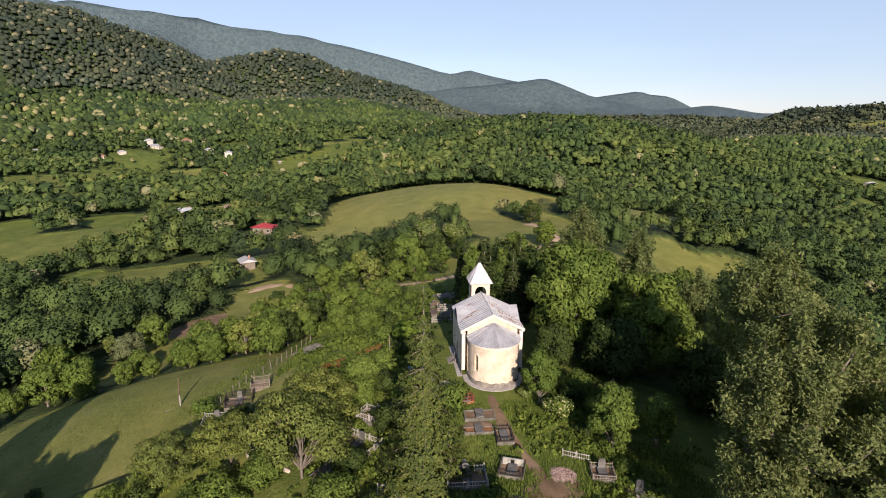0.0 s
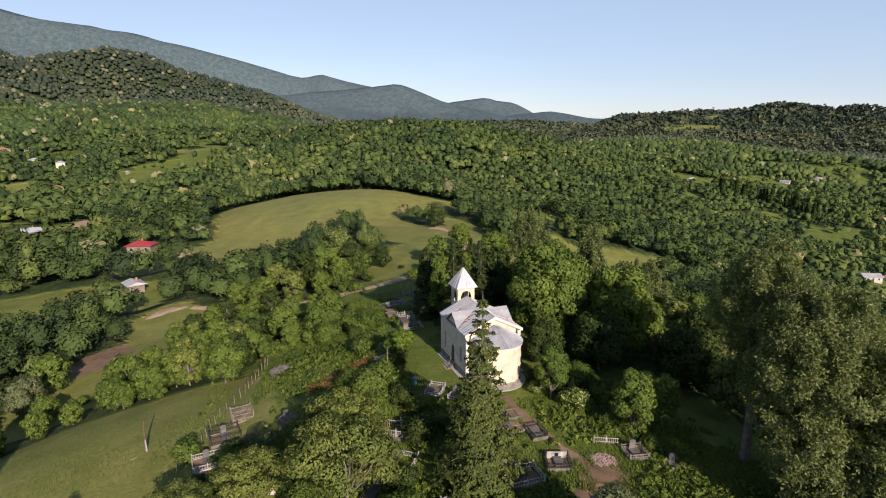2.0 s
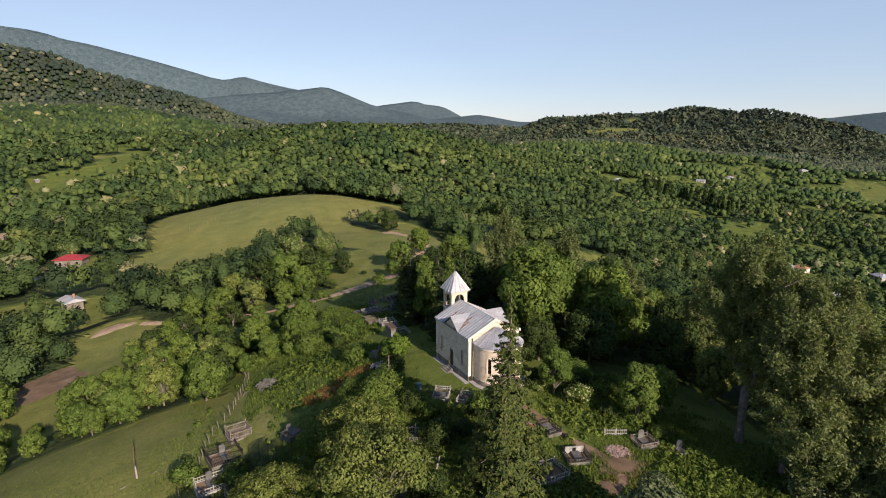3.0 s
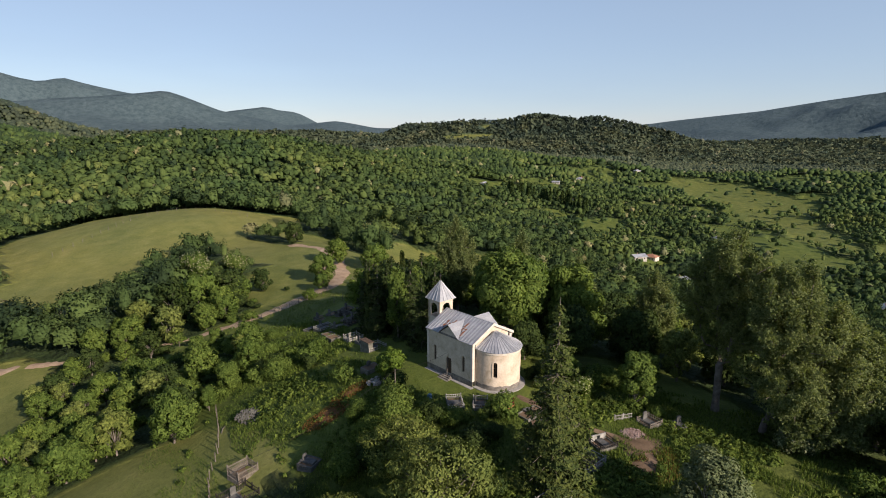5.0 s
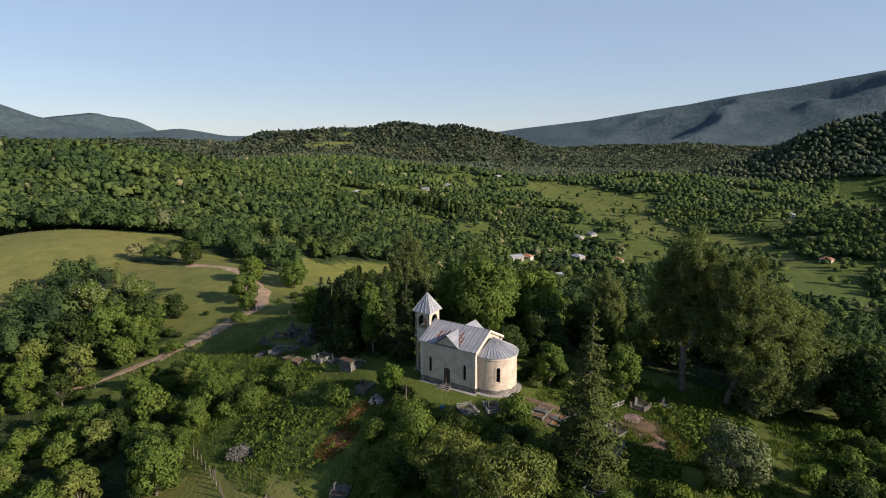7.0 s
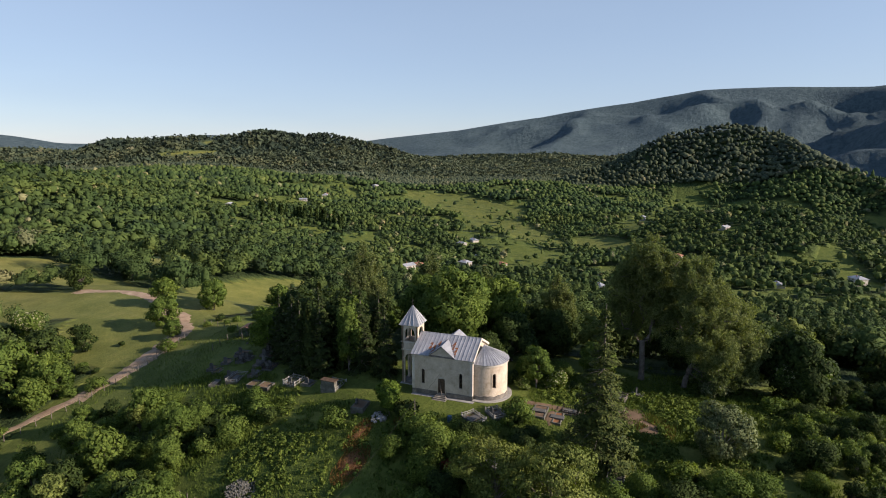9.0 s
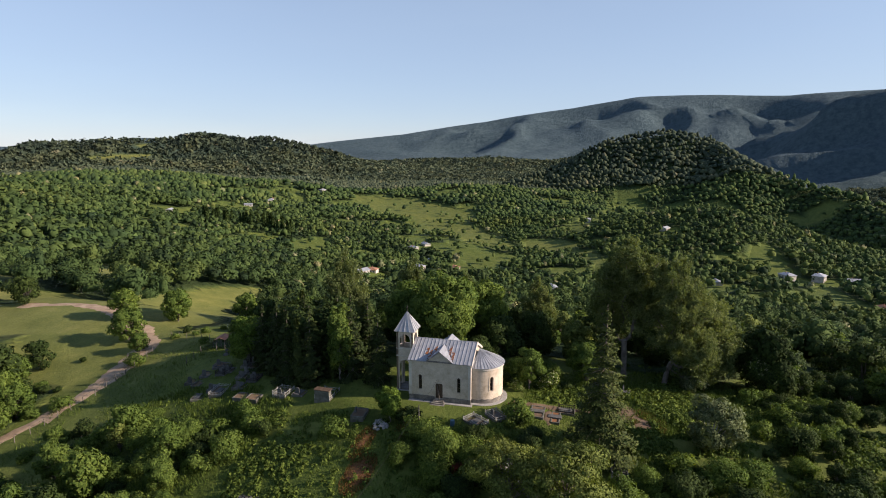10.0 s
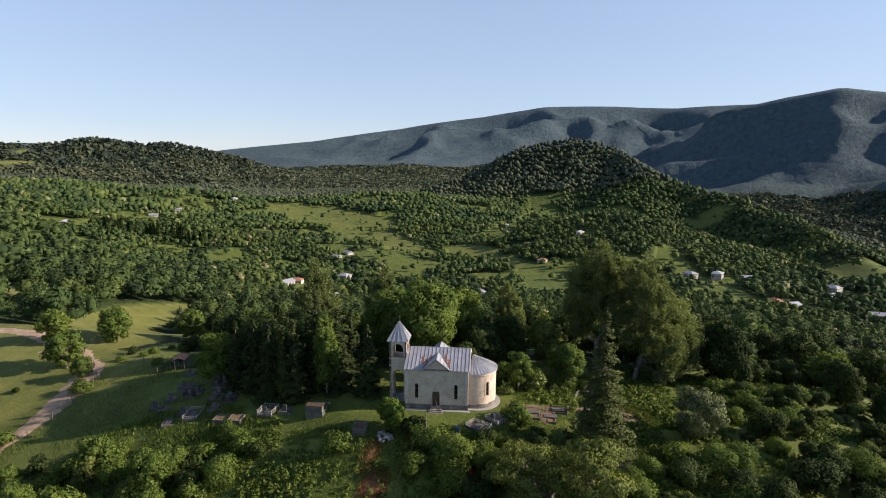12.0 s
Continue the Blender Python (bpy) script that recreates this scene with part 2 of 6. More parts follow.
PALE_SOIL = spotted("pale_soil", [(0.25, (0.2, 0.15, 0.09)), (0.55, (0.36, 0.26, 0.18)), (0.8, (0.5, 0.39, 0.29))], 2.0, 0.95, 0, 0.05)
TRACK_SOIL = spotted("track_soil", [(0.25, (0.22, 0.145, 0.09)), (0.55, (0.39, 0.28, 0.185)), (0.8, (0.52, 0.4, 0.29))], 2.6, 0.95, 0, 0.07)
RED_ROOF = spotted("red_roof", [(0.3, (0.26, 0.03, 0.035)), (0.7, (0.42, 0.06, 0.06))], 1.5, 0.5, 0.1, 0.02)
TILE_ROOF = spotted("tile_roof", [(0.3, (0.26, 0.12, 0.07)), (0.7, (0.42, 0.22, 0.14))], 1.5, 0.8, 0, 0.04)
SHEET_ROOF = spotted("sheet_roof", [(0.3, (0.32, 0.33, 0.345)), (0.7, (0.54, 0.55, 0.57))], 2.5, 0.5, 0.3, 0.02, 0.15, 0.4, 0.5)
HOUSE_WALL = spotted("house_wall", [(0.3, (0.36, 0.32, 0.27)), (0.7, (0.62, 0.58, 0.52))], 2.0, 0.9, 0, 0.02, 0.15, 0.2, 0.6)
RED_PAINT = spotted("red_paint", [(0.3, (0.12, 0.032, 0.022)), (0.7, (0.24, 0.065, 0.045))], 0.5, 0.7, 0.1, 0.005)
BLUE_PAINT = spotted("blue_paint", [(0.3, (0.06, 0.12, 0.17)), (0.7, (0.12, 0.22, 0.29))], 0.5, 0.6, 0, 0.005)
glass, glass_tree, glass_node = material("glass", 0.06, 0, 0.5)
glass_node.inputs["Base Color"].default_value = (0.012, 0.014, 0.016, 1)

# ---------------------------------------------------------------- the land
# rises and hollows of the near land: x, y, height, reach
BROAD = [
    (1150, -800, -190.0, 400), (1750, -780, -150.0, 330), (-67, 797, 27.6, 300), (-193, 1134, 32.8, 300), (619, 886, 19.6, 300),
    (-634, 899, 34.5, 300), (-354, 935, 30.6, 300), (756, 781, 14.5, 300), (35, 90, 43.8, 150),
    (-634, 899, 37.1, 150), (168, 628, 23.4, 150), (-279, 353, 16.2, 150), (396, 230, -17.1, 150),
    (-193, 1134, 32.1, 150), (619, 886, 14.9, 150), (861, 254, 14.4, 150), (695, 326, -16.6, 150),
    (104, 642, 23.5, 150), (-160, 681, -13.2, 150), (875, 292, 14.0, 150), (746, 404, -11.5, 150),
    (628, -34, 17.7, 80), (110, 260, 13.6, 80), (-269, 572, -12.3, 80), (200, 60, -7.3, 80),
]
KNOLLS = [
    (588, -28, 14.3, 80), (-60, 320, 5.8, 80), (-200, 262, 6.5, 80), (-10, 10, 19.0, 45),
    (5, 275, 13.2, 45), (150, 150, -14.3, 45), (286, 198, -8.1, 45), (308, 271, 9.1, 45),
    (10, 85, 6.9, 25), (50, 5, 5.5, 25), (-53, 135, -2.3, 25), (85, 177, -7.0, 25),
    (32, 167, 5.5, 25), (-35, 20, -6.2, 25), (-60, 20, 4.0, 25), (5, 57, 0.5, 12),
    (-46, 73, 2.4, 12), (80, 5, 4.4, 12), (-60, 100, -1.8, 12), (22, 125, 2.4, 12),
    (-14, 67, 1.0, 12), (40, 60, 1.4, 12), (14, 105, 1.5, 12),
]
# far ranges: half width, spur strength, height of the foot, then the crest from end to end
RANGES = [
    (900, 0.45, -75, [(-3600, 2300, 760), (-2265, 3655, 718), (-1645, 3973, 674), (-944, 4195, 579), (67, 4299, 335), (192, 4296, 362), (546, 4265, 280), (1100, 4150, 120)]),
    (420, 0.10, -75, [(-1500, 300, 260), (-900, 950, 225), (-690, 1104, 216), (-593, 1157, 180), (-520, 1190, 134)]),
    (330, 0.10, -75, [(-520, 1200, 126), (-355, 1250, 160), (-293, 1266, 150), (-241, 1277, 128), (-107, 1296, 92), (8, 1300, 44), (120, 1290, 0)]),
    (600, 0.2, -75, [(-200, 3050, 150), (222, 2992, 186), (508, 2957, 221), (622, 2935, 165), (840, 2880, 106), (1050, 2800, 60)]),
    (420, 0.08, -75, [(1100, 4400, 165), (1206, 4439, 178), (1480, 4355, 215), (1560, 4330, 190), (1671, 4286, 176), (1785, 4240, 90)]),
    (700, 0.14, -75, [(1000, 3150, 40), (1255, 3052, 70), (1392, 2992, 86), (1547, 2915, 48), (1779, 2779, 43), (1978, 2629, 67), (2133, 2504, 92), (2500, 2100, 80)]),
    (270, 0.2, -75, [(1050, 1700, 44), (1209, 1574, 56), (1329, 1470, 62), (1392, 1408, 80), (1478, 1314, 63), (1538, 1240, 68), (1636, 1102, 28), (1720, 1000, -30)]),
    (1000, 0.42, -75, [(3300, 2600, 40), (3454, 2335, 74), (3772, 1752, 145), (3972, 1205, 238), (4103, 581, 331), (4138, 104, 402), (4107, -416, 398), (4050, -780, 378), (3900, -1300, 385), (3500, -2300, 420)]),
    (235, 0.16, -115, [(1000, 360, -60), (1120, 190, 4), (1130, 110, 50), (1132, 2, 68), (1126, -70, 50), (1000, -120, 8)]),
    (110, 0.1, -120, [(1000, -120, 6), (910, -205, -25), (800, -240, -37), (715, -255, -45), (550, -238, -53), (445, -222, -57), (380, -205, -62)]),
    (700, 0.42, -200, [(2850, -700, 250), (2754, -972, 310), (2677, -1162, 340), (2612, -1300, 310), (2400, -1700, 330)]),
    (430, 0.1, -230, [(2150, -650, -190), (2077, -782, -150), (2029, -897, -86), (1974, -1010, -26), (1850, -1250, 80)]),
]


def lattice(ix, iy, seed):
    h = (ix * 374761393 + iy * 668265263 + seed * 974711) & 0xFFFFFFFF
    h = ((h ^ (h >> 13)) * 1274126177) & 0xFFFFFFFF
    return ((h ^ (h >> 16)) & 0xFFFF) / 65535.0


def ripple(x, y, size, seed=0):
    """Smooth noise from -1 to 1 with grains of that size."""
    u, v = np.asarray(x, float) / size + 1000, np.asarray(y, float) / size + 1000
    iu, iv = np.floor(u).astype(np.int64), np.floor(v).astype(np.int64)
    a, b = u - iu, v - iv
    a, b = a * a * (3 - 2 * a), b * b * (3 - 2 * b)
    n = (lattice(iu, iv, seed) * (1 - a) + lattice(iu + 1, iv, seed) * a) * (1 - b)
    n = n + (lattice(iu, iv + 1, seed) * (1 - a) + lattice(iu + 1, iv + 1, seed) * a) * b
    return 2 * n - 1


def ranges(x, y):
    """Height of the far ranges, with spurs and gullies on their flanks."""
    best = np.full(np.shape(x), -400.0)
    wx, wy = x + 120 * ripple(x, y, 420, 5), y + 120 * ripple(x, y, 420, 6)
    spur = 1 - np.abs(ripple(wx, wy, 560, 7)) * 1.7 - 0.55 * np.abs(ripple(wx, wy, 230, 8)) - 0.1 * np.abs(ripple(wx, wy, 120, 11)) + 0.12 * ripple(x, y, 90, 9)
    for half, strength, foot, crest in RANGES:
        rise, reach = np.zeros(np.shape(x)), np.full(np.shape(x), 9.0)
        for (ax, ay, az), (bx, by, bz) in zip(crest, crest[1:]):
            dx, dy = bx - ax, by - ay
            s = np.clip(((x - ax) * dx + (y - ay) * dy) / (dx * dx + dy * dy), 0, 1)
            d = np.hypot(x - ax - s * dx, y - ay - s * dy)
            q = d / half
            reach = np.minimum(reach, q)
            rise = np.maximum(rise, (az + s * (bz - az) - foot) * np.exp(-(q ** 1.35) * 1.25))
        q = reach
        best = np.maximum(best, foot - 160 * np.clip(q - 1.5, 0, 3) + rise + strength * (np.minimum(spur, 1) - 0.85) * np.clip(q * 3, 0, 1) * rise)
    return best


def land(x, y):
    """Height of the ground."""
    x, y = np.asarray(x, float), np.asarray(y, float)
    z = np.full(np.broadcast(x, y).shape, -58.0)
    for cx, cy, h, r in BROAD + KNOLLS:
        z = z + h * np.exp(-((x - cx) ** 2 + (y - cy) ** 2) / (2 * r * r))
    off = np.hypot(x - 5, y - 65)
    z = z + np.clip((off - 120) / 400, 0, 1) * 5 * ripple(x, y, 130, 1)
    z = z + np.clip((off - 20) / 60, 0, 1) * (0.5 * ripple(x, y, 19, 2) + 0.16 * ripple(x, y, 5, 3))
    far = ranges(x, y)
    m = np.maximum(z, far)
    blend = np.exp(-np.abs(z - far) / 8.0) * 3.0
    z = m + np.where(off > 350, blend, 0)
    level = np.clip(1.6 - off / 13.0, 0, 1)
    return z * (1 - level * level * (3 - 2 * level))


# open grass: centre x, y, half length, half width, turn in degrees, dryness
MEADOWS = [
    (0, 240, 56, 52, 0, 1.0), (30, 185, 26, 44, 0, 0.8), (18, 150, 18, 24, 0, 0.6), (-36, 205, 18, 26, 0, 0.9), (44, 152, 24, 12, 30, 0.8),
    (95, 262, 48, 17, 62, 0.9), (72, 168, 48, 14, 66, 0.7), (110, 197, 34, 12, 10, 0.7), (-3, 90, 20, 38, 0, 0.1), (-46, 67, 23, 17, 20, 0.85),
    (4, 127, 32, 9, 6, 0.3),
    (5, 46, 27, 19, 0, 0.1), (-54, 117, 11, 23, -20, 0.8), (-27, 119, 9, 11, 0, 0.5), (-48, 143, 10, 14, 20, 0.9), (37, -1, 9, 6, 60, 0.3), (14, 16, 26, 15, 0, 0.15), (-14, 34, 16, 12, 0, 0.1), (-38, 4, 62, 44, 0, 0.3),
]
CLEARINGS = [
    (-165, 228, 34, 26, 20, 0.4), (-95, 170, 27, 17, 20, 0.5), (-120, 290, 16, 26, 10, 0.6), (-66, 208, 15, 20, 0, 0.5), (-60, 168, 10, 14, 0, 0.5), (-318, 515, 44, 26, 40, 0.5), (-222, 336, 30, 24, 20, 0.5),
    (-266, 438, 24, 14, 30, 0.5), (-264, 560, 28, 22, 20, 0.8), (-146, 651, 46, 11, 10, 0.8), (-121, 300, 11, 18, 10, 0.7),
    (-395, 1015, 55, 10, 0, 0.7), (-336, 442, 36, 16, 30, 0.5), (740, 385, 125, 58, 56, 0.4), (640, 290, 72, 40, 42, 0.4), (562, 214, 52, 26, 45, 0.4), (290, 30, 28, 8, 0, 0.3), (450, 66, 24, 12, 20, 0.3), (402, 100, 19, 13, 0, 0.4),
    (546, 138, 44, 24, 35, 0.4), (484, 90, 30, 13, 20, 0.4), (855, -65, 46, 32, 0, 0.4), (700, -12, 60, 20, 0, 0.35), (645, -68, 60, 16, 0, 0.3),
    (840, -188, 24, 34, 0, 0.4), (470, -197, 27, 17, 0, 0.3), (432, -190, 10, 24, 0, 0.3), (1150, 1480, 90, 26, -40, 0.8), (1020, 1330, 60, 20, -30, 0.7), (1250, 1500, 40, 20, 0, 0.9),
]


# village houses by kind
HOUSES = {
    "white": ((-267.5, 641.7), (-241.4, 631.8), (778.5, 570.2), (617.9, 557.8), (372.2, 220.8), (414.4, -65.9), (415.7, -87.2), (380, -157), (1260.6, 398.6), (681.7, 108.8)),
    "low": ((-260.8, 328.9), (-134.3, 289.6), (-444.6, 568.8), (-435.3, 602.3), (-355.1, 619.6), (423.6, 549.3), (559.6, 551.1), (497.9, 264.2), (318.8, 97.1), (473.7, 269), (302.8, 238.9), (417.4, -109.1), (360.8, -146.1), (319.2, -105.5), (309.9, -151.3), (543.6, 18.6), (1277, 416), (293.5, 200.5), (389.3, -14.7)),
    "tiled": ((-363.7, 596.8), (-202.1, 461.7), (-218, 551.4), (-83.9, 217.8), (494.8, 459.7), (319, 238.7), (380.1, 320.5), (404.1, 199.1), (467.2, 55.9), (634.9, 566.7), (330, -100)),
    "hut": ((-31.6, 161.1), (-77.3, 152.5), (-172.1, 588.9), (432.7, 234.2)),
}


# woods inside the meadows
COPSES = [(-16, 160, 18, 24, 0), (-4, 190, 12, 9, 20), (-30, 160, 14, 22, 0), (60, 205, 6, 34, -12), (30, 206, 5, 12, 30), (48, 172, 5, 9, 0), (66, 252, 8, 20, -20)]


def openness(x, y):
    """1 on open grass, 0 in woods, and how dry the grass is."""
    grass, dry = np.zeros(np.shape(x)), np.zeros(np.shape(x))
    wobble = 0.16 * ripple(x, y, 14, 21) + 0.2 * ripple(x, y, 40, 22)
    for cx, cy, a, b, turn, arid in MEADOWS + CLEARINGS:
        c, s = math.cos(radians(turn)), math.sin(radians(turn))
        u, v = ((x - cx) * c + (y - cy) * s) / a, ((y - cy) * c - (x - cx) * s) / b
        g = np.clip((1.12 - np.hypot(u, v) + wobble) / 0.1, 0, 1)
        grass, dry = np.maximum(grass, g), np.maximum(dry, g * arid)
    for spots in HOUSES.values():
        for cx, cy in spots + ((-343, 659), (-330, 650), (-308, 677), (-73, 224), (-63, 173)):
            grass = np.maximum(grass, np.clip((12 + cx * 0.004 - (6 if cy < 230 and abs(cx) < 110 else 0) - np.hypot(x - cx + 0.012 * cx, y - cy + 5)) / 2 + 4 * wobble, 0, 1))
    for cx, cy, a, b, turn in COPSES:
        c, s = math.cos(radians(turn)), math.sin(radians(turn))
        u, v = ((x - cx) * c + (y - cy) * s) / a, ((y - cy) * c - (x - cx) * s) / b
        grass = grass * (1 - np.clip((1.05 - np.hypot(u, v) + wobble) / 0.1, 0, 1))
    far = np.hypot(x - 5, y - 65)
    glade = np.clip((ripple(x, y, 75, 23) + 0.5 * ripple(x, y, 30, 24) - 0.85) / 0.1, 0, 1) * np.clip((far - 260) / 100, 0, 1) * np.clip((900 - far) / 150, 0, 1)
    basin = np.clip((ripple(x, y, 60, 25) + 0.6 * ripple(x, y, 22, 26) - 0.29 - 0.4 * np.clip(-y / 120, 0, 1)) / 0.1, 0, 1) * np.clip((-24 - land(x, y)) / 6, 0, 1) * np.clip((far - 280) / 60, 0, 1) * np.clip((x - 280) / 60, 0, 1) * np.clip((1100 - far) / 200, 0, 1)
    west = np.clip((ripple(x, y, 52, 27) + 0.6 * ripple(x, y, 20, 28) - 0.22) / 0.1, 0, 1) * np.clip((-60 - x) / 30, 0, 1) * np.clip((y - 135) / 20, 0, 1) * np.clip((720 - far) / 100, 0, 1)
    upland = np.clip((ripple(x, y, 90, 29) + 0.6 * ripple(x, y, 34, 30) - 0.3) / 0.12, 0, 1) * np.clip((x - 650) / 100, 0, 1) * np.clip((y - 600) / 100, 0, 1) * np.clip((1750 - far) / 200, 0, 1)
    g = np.maximum(np.maximum(glade, basin), np.maximum(west, upland))
    dry = np.maximum(dry, 0.7 * upland)
    return np.maximum(grass, g), np.maximum(dry, 0.12 * g)


def build_ground():
    spokes = 520
    ang = np.linspace(0, 2 * math.pi, spokes, endpoint=False)
    rad = [2.0]
    while rad[-1] < 4880:
        rad.append(rad[-1] + min(max(0.02 * rad[-1], 1.25), 42.0))
    rad = np.array(rad)
    rings = len(rad)
    x = np.concatenate([[0.0], (rad[:, None] * np.cos(ang)).ravel()]) + 0.0
    y = np.concatenate([[0.0], (rad[:, None] * np.sin(ang)).ravel()]) + 62.0
    z = land(x, y)
    i = np.arange(rings - 1)[:, None] * spokes + 1
    j = np.arange(spokes)[None, :]
    k = (j + 1) % spokes
    quads = np.stack([i + j, i + spokes + j, i + spokes + k, i + k], -1).reshape(-1, 4)
    fan = np.stack([np.zeros(spokes, int), 1 + np.arange(spokes), 1 + (np.arange(spokes) + 1) % spokes], -1)
    me = bpy.data.meshes.new("ground")
    me.from_pydata(np.stack([x, y, z], -1).tolist(), [], fan.tolist() + quads.tolist())
    me.shade_smooth()
    grass, dry = openness(x, y)
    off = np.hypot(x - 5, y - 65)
    # amount of bluish haze painted on, growing with distance from the church
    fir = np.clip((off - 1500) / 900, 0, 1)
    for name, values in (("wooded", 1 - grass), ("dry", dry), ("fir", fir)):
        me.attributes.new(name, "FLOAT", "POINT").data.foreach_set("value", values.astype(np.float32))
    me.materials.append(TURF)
    return tagged(new("ground", me), "grassy hills and wooded mountains round a valley", "ground", kind="structure")


build_ground()

# ---------------------------------------------------------------- makers
def sheet(name, corners, mat, normals=None):
    """A mesh of many separate faces; corners is faces x corners x 3. normals: one a face or one a corner, for the soft shading of a crown."""
    n, k, _ = corners.shape
    me = bpy.data.meshes.new(name)
    me.vertices.add(n * k)
    me.vertices.foreach_set("co", corners.astype(np.float32).ravel())
    me.loops.add(n * k)
    me.loops.foreach_set("vertex_index", np.arange(n * k, dtype=np.int32))
    me.polygons.add(n)
    me.polygons.foreach_set("loop_start", np.arange(0, n * k, k, dtype=np.int32))
    me.polygons.foreach_set("loop_total", np.full(n, k, dtype=np.int32))
    me.materials.append(mat)
    me.update(calc_edges=True)
    if normals is not None:
        u = normals / (np.linalg.norm(normals, axis=-1, keepdims=True) + 1e-9)
        u = np.repeat(u, k, axis=0) if u.ndim == 2 else u.reshape(-1, 3)
        me.attributes.new("custom_normal", "FLOAT_VECTOR", "POINT").data.foreach_set("vector", u.astype(np.float32).ravel())
    return me


def sprays(rng, place, facing, size, stretch=1.5, limp=0.35):
    """Leaf sprays: pointed three-cornered blades round each place."""
    n = len(place)
    f = facing / (np.linalg.norm(facing, axis=1, keepdims=True) + 1e-9)
    side = np.cross(f, rng.normal(size=(n, 3)))
    side /= np.linalg.norm(side, axis=1, keepdims=True) + 1e-9
    up = np.cross(f, side)
    s = (size * rng.uniform(0.6, 1.35, n))[:, None]
    tip = up * s * stretch * 0.5
    wing = side * s * 0.5
    droop = f * s * limp * rng.uniform(-0.3, 1.0, (n, 1))
    return np.stack([place - tip - wing, place - tip * 0.8 + wing, place + tip - droop], 1)


def tube(bm, points, radii, sides=6):
    """A tapered limb through the points."""
    rings = []
    for i, (p, r) in enumerate(zip(points, radii)):
        a, b = points[max(i - 1, 0)], points[min(i + 1, len(points) - 1)]
        d = (Vector(b) - Vector(a)).normalized()
        x = d.orthogonal().normalized() if abs(d.z) < 0.95 else Vector((1, 0, 0)).cross(d).normalized()
        y = d.cross(x)
        rings.append([bm.verts.new(Vector(p) + r * (math.cos(t) * x + math.sin(t) * y)) for t in (2 * math.pi * k / sides for k in range(sides))])
    for lo, hi in zip(rings, rings[1:]):
        for k in range(sides):
            bm.faces.new((lo[k], lo[(k + 1) % sides], hi[(k + 1) % sides], hi[k]))
    bm.faces.new(rings[-1])
    bm.faces.new(list(reversed(rings[0])))


def box(bm, lo, hi, m=None, bevel=0.0):
    made = bmesh.ops.create_cube(bm, size=1.0)["verts"]
    size, mid = [h - l for l, h in zip(lo, hi)], [(h + l) / 2 for l, h in zip(lo, hi)]
    for v in made:
        v.co = Vector(c * s + o for c, s, o in zip(v.co, size, mid))
    if bevel:
        edges = list({e for v in made for e in v.link_edges})
        made = bmesh.ops.bevel(bm, geom=edges, offset=bevel, segments=1, affect="EDGES")["verts"]
    if m is not None:
        for v in made:
            v.co = m @ v.co
    return made


def part(name, bm, mat, parent=None, label="", smooth=False):
    me = bpy.data.meshes.new(name)
    bm.normal_update()
    bm.to_mesh(me)
    bm.free()
    me.materials.append(mat)
    if smooth:
        me.shade_smooth()
    ob = new(name, me)
    ob.parent = parent
    return tagged(ob, label)


def thing(name, label, category, m, group="", kind=""):
    ob = tagged(new(name), label, category, group, kind)
    ob.matrix_basis = m
    ob.empty_display_size = 0.3
    return ob


def on_land(x, y, turn=0.0, scale=1.0, sink=0.0, tall=1.0):
    return pose(x, y, float(land(x, y)) - sink, 0, 0, turn) @ Matrix.Diagonal((scale, scale, scale * tall, 1))


# ---------------------------------------------------------------- the woods
def body_faces(level):
    """Directions of the corners of a rough ball without its underside, face by face."""
    bm = bmesh.new()
    bmesh.ops.create_icosphere(bm, subdivisions=level, radius=1.0)
    faces = np.array([[tuple(v.co) for v in f.verts] for f in bm.faces])
    bm.free()
    return faces[faces[..., 2].mean(axis=1) > -0.62]


